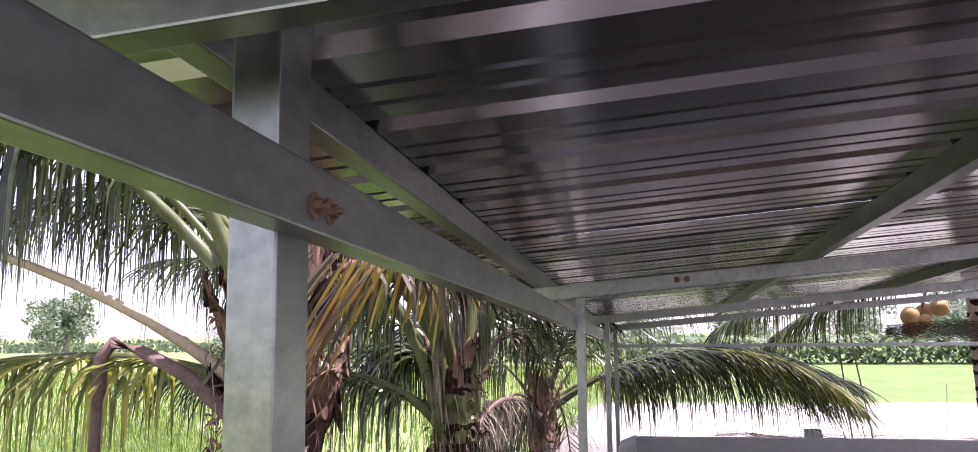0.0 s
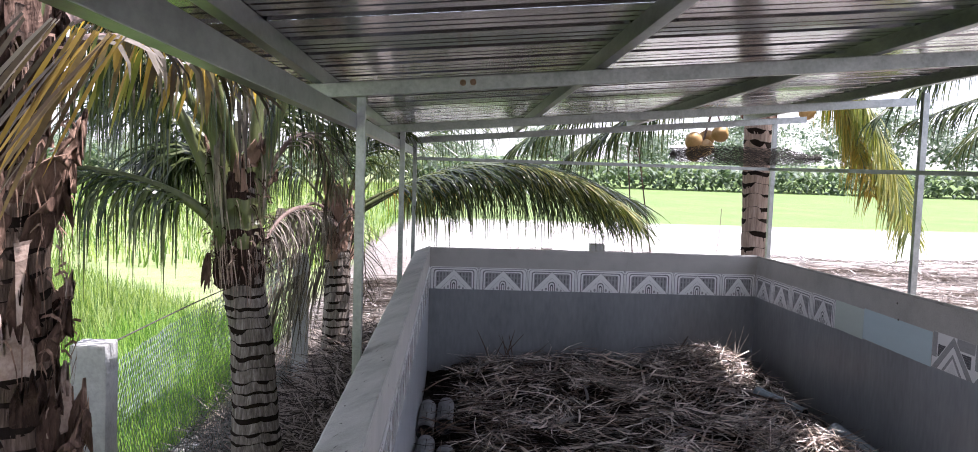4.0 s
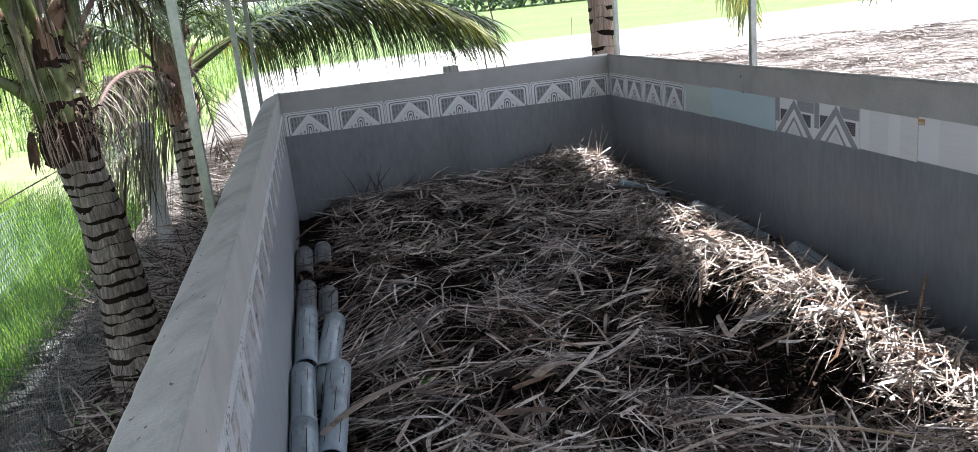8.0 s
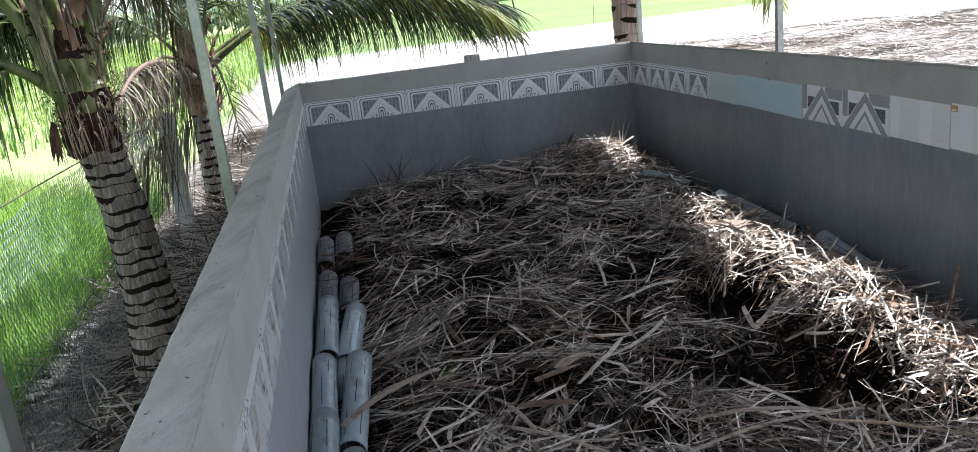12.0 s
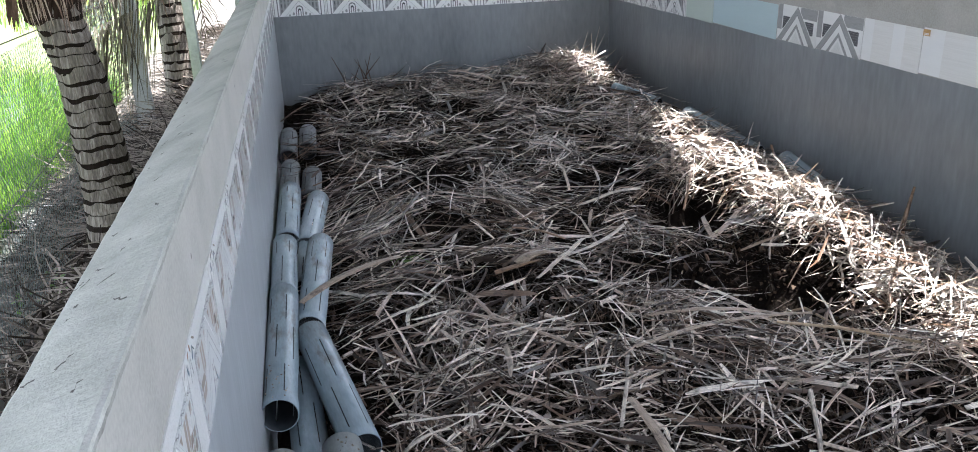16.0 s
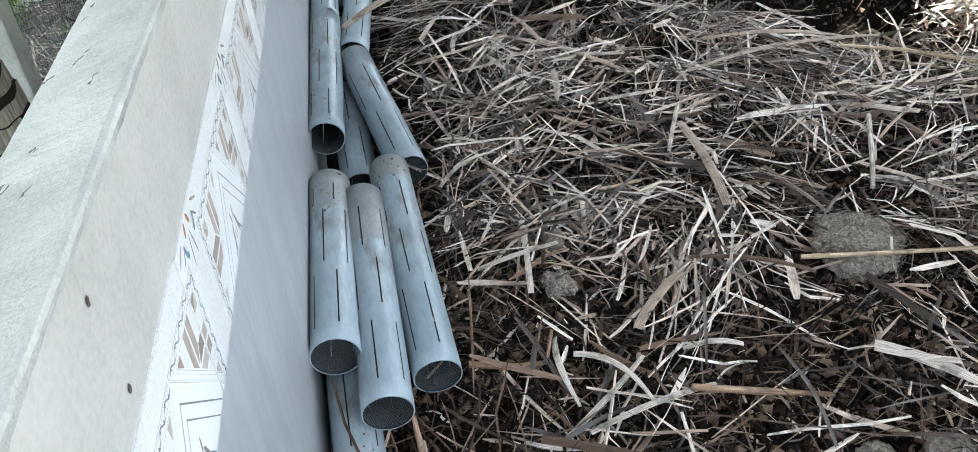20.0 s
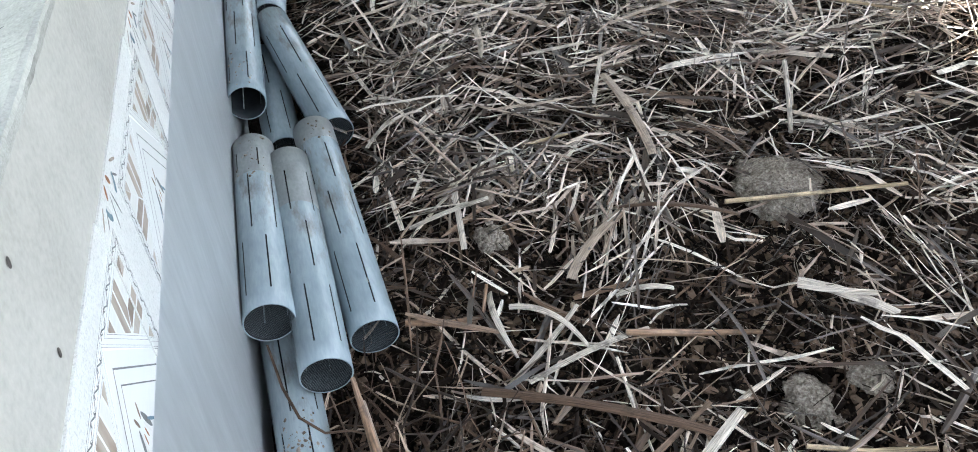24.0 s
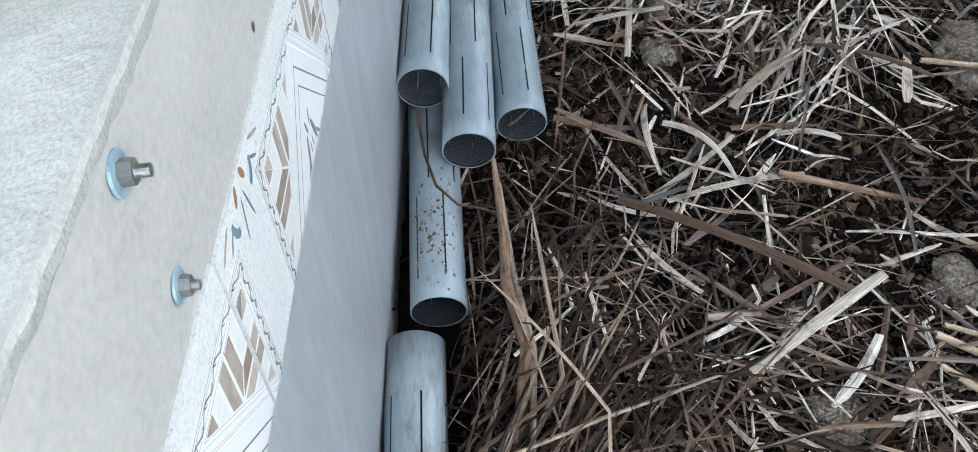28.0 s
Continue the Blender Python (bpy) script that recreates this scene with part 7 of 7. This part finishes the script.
def puddle(cx, cy, z, rx, ry, seed):
    verts = [(cx, cy, z)]
    for k in range(28):
        a = 2 * math.pi * k / 28
        w = 1 + 0.9 * noise.noise((math.cos(a) * 2.6, math.sin(a) * 2.6, seed))
        verts.append((cx + rx * w * math.cos(a), cy + ry * w * math.sin(a), z))
    faces = [(0, 1 + k, 1 + (k + 1) % 28) for k in range(28)]
    return tagged(link_mesh("puddle", verts, faces, M["water"]), "shallow puddle at the paddy edge, brightness put into its colour", "puddle", kind="structure")


for k, (px, py, pa, pb) in enumerate(((-1.53, 5.0, 0.13, 0.22), (-1.53, 4.5, 0.10, 0.2), (-1.63, 4.2, 0.12, 0.2))):
    puddle(px, py, -0.115, pa, pb, k + 1)


def weeds():
    rng = random.Random(29)
    verts, faces = [], []
    for cx, cy, n_l, sz in ((-0.98, 3.10, 30, 0.05), (-0.30, 4.6, 40, 0.07), (-0.35, 5.2, 50, 0.08), (-1.2, 2.6, 26, 0.06), (-1.3, 5.4, 40, 0.07), (-0.5, 2.7, 16, 0.05), (-0.3, 3.6, 20, 0.05)):
        for _ in range(n_l):
            x, y = cx + rng.gauss(0, 0.05), cy + rng.gauss(0, 0.08)
            z = ground_z(x, y) + rng.uniform(0.01, 0.10)
            a = rng.uniform(0, 6.28)
            u = Vector((math.cos(a), math.sin(a), rng.uniform(-0.2, 0.6))) * sz * rng.uniform(0.4, 0.8)
            v = Vector((-math.sin(a), math.cos(a), 0)) * sz * 0.2
            c = Vector((x, y, z))
            n0 = len(verts)
            verts.extend((c, c + u * 0.5 + v, c + u, c + u * 0.5 - v))
            faces.append((n0, n0 + 1, n0 + 2, n0 + 3))
    return tagged(link_mesh("weeds", verts, faces, M["weed"]), "small green weeds on the bank", "weeds", kind="stuff")


weeds()
for p, q in (((5.56, 16.86, 0.9), (5.5, 16.86, 0.0)), ((1.646, 7.0, 1.95), (1.79, 7.0, 0.02)), ((1.74, 7.0, 1.95), (2.03, 7.05, 0.02))):
    v_, f_ = [], []
    tube(v_, f_, [p, (Vector(p) + Vector(q)) / 2 + Vector((0.012, 0, 0)), q], [0.006, 0.007, 0.008], 6)
    tagged(link_mesh("leaning_stake", v_, f_, M["old_petiole"], smooth=True), "thin brown stake leaning behind the bed", "stake", group="stakes")
tagged(from_bm("short_post", bar_between((1.28, 6.2, -0.1), (1.28, 6.2, 1.172), 0.11, 0.11, 0.008, up=(0, 1, 0)), M["concrete_post"]), "short square concrete post behind the bed", "post")

# small things in the bed
def clod(at, r, seed, mat="dung", label="flat dried dung clod on the compost", category="clod", flat=0.45):
    bm = bmesh.new()
    bmesh.ops.create_icosphere(bm, subdivisions=5, radius=r)
    for v in bm.verts:
        v.co *= 1 + 0.11 * noise.noise(v.co * (36 / r * 0.35)) + 0.34 * noise.noise(v.co * (3 / r * 0.35) + Vector((seed, 0, 0))) + 0.18 * noise.noise(v.co * (9 / r * 0.35))
        v.co.z *= flat
    bmesh.ops.translate(bm, vec=at, verts=bm.verts)
    return tagged(from_bm("clod", bm, M[mat], None, smooth=True), label, category)


clod((1.07, 0.76, bed_z(1.07, 0.76) + 0.022), 0.088, 1)
clod((0.87, 0.275, bed_z(0.87, 0.275) + 0.008), 0.05, 2)
clod((0.965, 0.265, bed_z(0.965, 0.265) + 0.010), 0.034, 7)
clod((0.46, 0.76, bed_z(0.46, 0.76) + 0.016), 0.030, 3, label="small grey lump on the compost", flat=0.8)
clod((0.47, 0.86, bed_z(0.47, 0.86) + 0.014), 0.022, 5, "mud", label="small tan lump on the compost", flat=0.8)
clod((0.62, 0.05, bed_z(0.62, 0.05) + 0.012), 0.040, 6)


def on_bed(x, y, up):
    return (x, y, bed_z(x, y) + up)


def stem(name, pts, r, mat, label, category="stalk"):
    """A round stalk through pts, with its grain along it."""
    v, f = [], []
    tube(v, f, pts, r, 8)
    run = [0.0]
    for p, q in zip(pts, pts[1:]):
        run.append(run[-1] + (Vector(q) - Vector(p)).length)
    uvs = [(k * 0.0022, run[i]) for i in range(len(pts)) for k in range(8)]
    return tagged(with_grain(link_mesh(name, v, f, M[mat], smooth=True), uvs), label, category)


def leaf_blade(p0, p1, p2, w, label, mat="straw_pale", tip=0.5, fold=0.25, twist=0.0):
    """A dry flat leaf blade of two thin faces, folded along its middle, bent from p0 past p1 to p2."""
    verts, faces, uvs = [], [], []
    ln = (Vector(p1) - Vector(p0)).length + (Vector(p2) - Vector(p1)).length
    n = 14
    for k in range(n + 1):
        f = k / n
        c = bez(p0, p1, p2, f)
        d = (bez(p0, p1, p2, min(1, f + 0.05)) - bez(p0, p1, p2, max(0, f - 0.05))).normalized()
        s = d.cross(Vector((0, 0, 1))).normalized()
        up = s.cross(d)
        tw = twist * (f - 0.5)
        s, up = s * math.cos(tw) + up * math.sin(tw), up * math.cos(tw) - s * math.sin(tw)
        ww = w * (tip + (1 - tip) * math.sin(math.pi * (0.08 + 0.84 * f)) ** 0.6) / 2
        for layer in (1, 0):
            for o in (-1, -0.33, 0.33, 1):
                rise = fold * ww * (1 - abs(o)) + 0.05 * w * noise.noise((f * 7, o * 2, w * 90))
                verts.append(c + s * (ww * o) + up * (rise - (0.0 if layer else 0.0011)))
                uvs.append((ww * o, f * ln))
    for k in range(n):
        q = 8 * k
        for o in range(3):
            faces.append((q + o, q + o + 1, q + o + 9, q + o + 8))
            faces.append((q + 4 + o, q + 12 + o, q + 13 + o, q + 5 + o))
        faces.append((q, q + 8, q + 12, q + 4))
        faces.append((q + 3, q + 7, q + 15, q + 11))
    return tagged(with_grain(link_mesh("dry_leaf_blade", verts, faces, M[mat]), uvs), label, "leaf")


def blade(x0, y0, x1, y1, w, label, mat="straw_pale", up=0.05, bend=0.0, rise=0.01, tip=0.5, twist=0.0):
    """A blade lying on the bed from one end to the other; bend pushes its middle sideways."""
    mx, my = (x0 + x1) / 2 - (y1 - y0) * bend, (y0 + y1) / 2 + (x1 - x0) * bend
    return leaf_blade(on_bed(x0, y0, up), on_bed(mx, my, up + rise), on_bed(x1, y1, up), w, label, mat, tip, 0.25, twist)


SPLIT = "split pale straw piece lying on the compost"
blade(0.42, 0.92, 0.40, 0.73, 0.012, SPLIT, up=0.045, tip=0.9)
blade(0.31, 0.80, 0.47, 0.815, 0.012, SPLIT, up=0.058, tip=0.7)
blade(0.28, 1.29, 0.39, 1.24, 0.009, SPLIT, up=0.05, tip=0.8)
blade(0.27, 1.07, 0.41, 1.19, 0.010, SPLIT, up=0.06, bend=0.12, tip=0.7)
blade(0.63, 0.54, 0.73, 0.52, 0.012, SPLIT, up=0.04, bend=0.06, tip=0.6)
blade(0.69, 1.34, 0.85, 1.345, 0.013, SPLIT, up=0.06, tip=0.7)
blade(0.87, 1.28, 0.80, 1.13, 0.010, SPLIT, up=0.06, tip=0.9)
blade(0.38, 0.40, 0.56, 0.545, 0.011, SPLIT, up=0.04, bend=-0.05, tip=0.4)
blade(0.43, 0.40, 0.66, 0.46, 0.012, SPLIT, up=0.045, bend=0.05, tip=0.4)
blade(0.50, 0.09, 0.72, 0.245, 0.017, "broad bleached leaf blade on the compost", up=0.055, tip=0.8)
blade(0.94, 0.47, 1.06, 0.35, 0.026, "split bleached leaf lying on the compost", up=0.04, bend=0.06, tip=0.3)
blade(0.93, 0.455, 1.05, 0.40, 0.016, "split bleached leaf lying on the compost", up=0.05, bend=-0.1, tip=0.3)
blade(0.94, 1.41, 1.49, 1.48, 0.016, "long grey leaf blade curved over the straw", "straw_tan", 0.065, 0.13, tip=0.5)
blade(0.85, 1.21, 0.84, 0.88, 0.022, "flat grey-brown leaf blade on the straw", "straw_tan", 0.06, 0.05, tip=0.8)
blade(0.57, 0.61, 0.76, 0.77, 0.019, "creased grey-brown leaf blade on the compost", "straw_tan", 0.05, 0.18, tip=0.8)
blade(0.72, 0.76, 0.92, 0.65, 0.012, "creased grey-brown leaf blade on the compost", "straw_brown", 0.06, 0.05)
blade(0.35, 0.40, 0.67, 0.215, 0.018, "long brown leaf blade on the compost", "straw_brown", 0.06, 0.04, tip=0.8)
blade(0.51, 1.79, 0.80, 1.46, 0.017, "flat grey-brown leaf blade on the straw", "straw_tan", 0.065, 0.06, tip=0.7)
blade(0.56, 1.98, 0.62, 1.69, 0.014, "flat grey-brown leaf blade on the straw", "straw_tan", 0.065, 0.02, tip=0.9)
blade(0.78, 2.05, 0.96, 2.13, 0.040, "curled reddish-tan leaf sheath on the straw", "straw_tan", 0.06, 0.1, 0.03, 0.6, 0.5)
blade(0.70, 2.03, 0.86, 2.06, 0.026, "torn rust-brown leaf sheath on the straw", "straw_rust", 0.055, -0.1, 0.02, 0.5, 0.6)
blade(0.84, 2.37, 1.0, 2.24, 0.016, "rust-brown leaf sliver on the straw", "straw_rust", 0.07, 0.1)
blade(1.26, 2.33, 0.95, 2.07, 0.018, "long pale curved leaf blade on the straw", "straw_pale", 0.07, 0.12, 0.02, 0.35)
blade(1.42, 1.52, 1.05, 1.60, 0.020, "long tan leaf blade on the straw", "straw_tan", 0.07, 0.05, 0.03, 0.5)
blade(1.93, 1.58, 1.85, 1.80, 0.016, "brown leaf blade tipped up on the heap", "straw_brown", 0.09, 0.1, 0.02, 0.6)
leaf_blade((0.09, 1.84, 0.565), (0.22, 1.98, 0.60), (0.41, 2.15, 0.545), 0.032, "tan dry leaf blade lying over the pipes", "straw_tan")
leaf_blade(on_bed(0.42, 0.62, 0.03), on_bed(0.40, 0.56, 0.075), on_bed(0.43, 0.47, 0.03), 0.012, "curled pale straw ribbon on the compost", "straw_pale", 0.6, 0.25, 1.5)
leaf_blade(on_bed(0.44, 0.56, 0.07), on_bed(0.52, 0.53, 0.085), on_bed(0.55, 0.44, 0.04), 0.012, "curled pale straw ribbon on the compost", "straw_pale", 0.6, 0.25, 1.2)
for x0_, y0_, x1_, y1_, r_ in ((0.77, 0.15, 0.90, 0.05, 0.0055), (0.76, 0.10, 0.86, -0.02, 0.005), (0.79, 0.17, 0.95, 0.10, 0.004)):
    stem("straw_stem", [on_bed(x0_, y0_, 0.045), on_bed((x0_ + x1_) / 2, (y0_ + y1_) / 2, 0.05), on_bed(x1_, y1_, 0.045)], [r_, r_, r_ * 0.9], "straw_yellow", "yellow straw stem bundled with others on compost")
stem("straw_stem", [on_bed(0.92, 0.71, 0.045), on_bed(1.08, 0.685, 0.06), on_bed(1.27, 0.64, 0.05)], [0.005, 0.0045, 0.004], "straw_yellow", "pale yellow straw stem across the compost")
stem("straw_stem", [on_bed(1.29, 1.15, 0.055), on_bed(1.235, 1.02, 0.06), on_bed(1.17, 0.90, 0.05)], [0.006, 0.006, 0.005], "straw_pale", "pale hollow straw stem on the straw")
stem("straw_stem", [on_bed(1.38, 1.47, 0.07), on_bed(1.5, 1.36, 0.075), on_bed(1.64, 1.22, 0.06)], [0.004, 0.0045, 0.004], "straw_yellow", "thin yellow straw stem on the straw")
stem("straw_stem", [on_bed(1.49, 1.69, 0.06), on_bed(1.5, 1.53, 0.075), on_bed(1.53, 1.37, 0.06)], [0.003, 0.004, 0.003], "straw_yellow", "thin yellow straw stem on the straw")
stem("straw_stem", [on_bed(0.60, 1.03, 0.05), on_bed(0.71, 1.05, 0.055)], [0.004, 0.0035], "straw_yellow", "thin yellow straw stem on the straw")
stem("straw_stem", [on_bed(0.455, 0.185, 0.05), on_bed(0.535, 0.195, 0.05)], [0.006, 0.006], "straw_tan", "short tan straw stem on compost")
stem("dry_stalk", [on_bed(0.155, 0.47, 0.10), on_bed(0.17, 0.33, 0.09), on_bed(0.172, 0.24, 0.075), on_bed(0.198, 0.12, 0.06), on_bed(0.178, 0.0, 0.04)], [0.004, 0.008, 0.009, 0.010, 0.004], "straw_rust", "split brown stalk leaning beside the pipes")
stem("dry_stalk", [on_bed(0.165, 0.44, 0.08), on_bed(0.182, 0.26, 0.07), on_bed(0.205, 0.12, 0.055), on_bed(0.20, -0.05, 0.04)], [0.003, 0.005, 0.006, 0.003], "straw_tan", "split brown stalk leaning beside the pipes")
stem("dry_stalk", [on_bed(2.06, 1.86, 0.0), on_bed(2.10, 1.93, 0.10), (2.157, 1.972, 0.664)], [0.010, 0.009, 0.004], "straw_rust", "upright brown stalk sticking out of the straw")
stem("dry_stalk", [on_bed(0.615, 0.455, 0.035), on_bed(0.72, 0.43, 0.04), on_bed(0.84, 0.40, 0.035)], [0.006, 0.0065, 0.004], "straw_rust", "orange-brown stalk on compost")
stem("dry_stalk", [on_bed(0.26, 0.59, 0.03), on_bed(0.34, 0.575, 0.035), on_bed(0.395, 0.575, 0.035), on_bed(0.415, 0.62, 0.05)], [0.006, 0.006, 0.005, 0.003], "straw_rust", "short reddish-brown stalk on compost")
stem("dry_stalk", [on_bed(1.88, 1.66, 0.02), on_bed(1.84, 1.60, 0.16)], [0.007, 0.003], "straw_brown", "dark twig standing up from the heap")
stem("dry_stalk", [on_bed(1.90, 1.50, 0.03), on_bed(1.86, 1.62, 0.10), on_bed(1.80, 1.74, 0.07)], [0.004, 0.005, 0.003], "straw_tan", "thin twig across the heap")
stem("root", [(0.030, 0.56, 0.535), (0.045, 0.48, 0.515), (0.065, 0.42, 0.508), (0.10, 0.385, 0.502), (0.14, 0.383, 0.495), (0.19, 0.37, 0.47)], [0.002, 0.0025, 0.0025, 0.0022, 0.002, 0.0012], "straw_brown", "thin curled root over the pipe", "root")
stem("root", [(0.115, 0.46, 0.50), (0.135, 0.36, 0.49), (0.14, 0.28, 0.47), (0.128, 0.20, 0.46)], [0.0012, 0.0018, 0.0018, 0.001], "straw_brown", "thin curled root beside the pipe", "root")


def green_shoot():
    """A small vine with a few leaves by the pipes."""
    e = base("green_shoot", "small green shoot with narrow leaves in the straw", "plant")
    v, f = [], []
    tube(v, f, [on_bed(0.36, 2.13, 0.03), on_bed(0.40, 2.12, 0.08), on_bed(0.46, 2.09, 0.085), on_bed(0.52, 2.08, 0.05)], [0.0016, 0.0016, 0.0014, 0.001], 5)
    under(link_mesh("vine", v, f, M["weed"], smooth=True), e)
    for k, (x, y, a, s) in enumerate(((0.41, 2.08, -0.3, 0.04), (0.385, 2.13, 2.4, 0.028), (0.44, 2.11, 0.9, 0.022))):
        c, d, o = Vector(on_bed(x, y, 0.075)), Vector((math.cos(a), math.sin(a), 0.15)), Vector((-math.sin(a), math.cos(a), 0.3))
        lv = [c, c + d * s * 0.35 + o * s * 0.22, c + d * s, c + d * s * 0.35 - o * s * 0.22, c + d * s * 0.4 - Vector((0, 0, 0.003))]
        under(link_mesh("leaf", lv, [(0, 4, 1), (1, 4, 2), (2, 4, 3), (3, 4, 0)], M["weed"]), e)


green_shoot()


rng = random.Random(37)
for k in range(13):
    x, y = (rng.uniform(0.42, 0.66), rng.uniform(5.05, 5.22)) if k < 8 else (rng.uniform(1.75, 2.05), rng.uniform(4.7, 5.0))
    a = rng.uniform(0, 6.28)
    h = rng.uniform(0.12, 0.26)
    o = rng.uniform(0.05, 0.18)
    stem("upright_stalk", [on_bed(x, y, -0.01), (min(W - 0.03, x + o * 0.5 * math.cos(a)), min(L - 0.03, y + o * 0.5 * math.sin(a)), bed_z(x, y) + h * 0.55), (min(W - 0.02, x + o * math.cos(a)), min(L - 0.02, y + o * math.sin(a)), bed_z(x, y) + h)], [0.004, 0.0035, 0.0015], "straw_pale" if k > 7 else "straw_brown", "thin dry stalk sticking up from the straw")


def mark_on_wall(name, parent, x, y, z, ry, rz, seed, mat, face=1):
    """A small pit with an uneven rim in a wall's face: a flat disc, coloured dark for the shade inside."""
    verts = [(x + face * 0.0009, y, z)]
    for k in range(12):
        a = 2 * math.pi * k / 12
        w = 1 + 0.4 * noise.noise((math.cos(a) * 2, math.sin(a) * 2, seed))
        verts.append((x + face * 0.0006, y + ry * w * math.cos(a), z + rz * w * math.sin(a)))
    faces = [(0, 1 + k, 1 + (k + 1) % 12) for k in range(12)]
    under(link_mesh(name, verts, faces, M[mat]), parent)


for k, (y, z) in enumerate(((-0.039, 1.193), (-0.04, 1.271), (0.66, 1.217), (1.715, 1.229), (1.9, 1.17))):
    mark_on_wall("pit", wall_left, 0.0, y, z, 0.003, 0.004, k, "dark_wire")
for k, (y, z) in enumerate(((3.44, 1.125), (3.46, 1.20))):
    mark_on_wall("pit", wall_right, W - 0.007, y, z, 0.006, 0.006, 9 + k, "dark_wire", -1)


def cap_crack(y, x, ln, seed):
    """A torn crack in the rough wall top."""
    r = random.Random(seed)
    verts, faces = [], []
    a = r.gauss(0.1, 0.7)
    for k in range(7):
        f = k / 6
        yy = y + ln * f * math.sin(a + 0.3) + r.uniform(-0.003, 0.003)
        xx = x + ln * f * math.cos(a) * 0.6 + r.uniform(-0.003, 0.003)
        w = 0.0022 * math.sin(math.pi * (0.08 + 0.84 * f)) * r.uniform(0.5, 1.4)
        zc = top_l(yy) + (0.0 if xx > -0.035 else 0.0) + (-0.006 + (xx + 0.035) * 0.26 if xx > -0.035 else -0.006 + (xx + 0.035) * 0.5) + 0.0035
        verts.append((xx, yy - w, zc))
        verts.append((xx, yy + w, zc))
    for k in range(6):
        q = 2 * k
        faces.append((q, q + 1, q + 3, q + 2))
    under(link_mesh("crack", verts, faces, M["dark_wire"]), wall_left)


rng = random.Random(71)
for k in range(46):
    cap_crack(0.02 + 3.2 * rng.random() ** 1.6, rng.uniform(-0.095, -0.02), rng.uniform(0.006, 0.03), 60 + k)


# ---------------------------------------------------------------- tiles (many small pieces, last)
for i in range(7):
    x = TW * (i + 0.5)
    if i < 6:
        lay("border_tile", arch, wall_back, x, L, 0.913, 0, 1, 0.154)
    else:
        wd = W - TW * 6 - 0.004
        lay("border_tile", arch, wall_back, TW * 6 + wd / 2, L, 0.913, 0, wd / TW, 0.154)


def right_tile(me, y0, y1, width):
    y = (y0 + y1) / 2
    lay("border_tile", me, wall_right, W, y, tb_r(y), -90, (y1 - y0) / width, tt_r(y) - tb_r(y), 0.0285)


y = L - 0.006
for i in range(4):
    right_tile(arch, y - 0.317, y, TW)
    y -= 0.318
right_tile(plain_mint, y - 0.33, y, 0.36)
y -= 0.331
right_tile(plain_blue, y - 0.64, y, 0.62)
y = 3.145
for i in range(2):
    right_tile(zig, y - 0.313, y, 0.31)
    y -= 0.3145
y = 2.515
for i in range(7):
    right_tile(plain_cream, y - 0.332 if i == 0 else y - 0.6, y, 0.62)
    y -= 0.334 if i == 0 else 0.602


label_verts = [(W - 0.0085, yy, zz) for yy, zz in ((2.176, 1.160), (2.140, 1.161), (2.140, 1.139), (2.176, 1.138))]
under(link_mesh("sticker", label_verts, [(0, 1, 2, 3)], M["coconut"]), wall_right, "small gold-coloured maker's sticker")
bar_verts = [(W - 0.0088, yy, zz) for z0 in (1.147, 1.143) for yy, zz in ((2.172, z0), (2.146, z0 + 0.001), (2.146, z0 - 0.001), (2.172, z0 - 0.002))]
under(link_mesh("sticker_print", bar_verts, [(0, 1, 2, 3), (4, 5, 6, 7)], M["tile_white"]), wall_right)


def left_tile(me, y0, y1, width):
    y = (y0 + y1) / 2
    lay("border_tile", me, wall_left, 0.0, y, tb_l(y), 90, (y1 - y0) / width, tt_l(y) - tb_l(y), -0.0148)


y = L - 0.033
while y > Y0 + 0.4:
    left_tile(gothic, y - 0.3265, y, 0.328)
    y -= 0.328
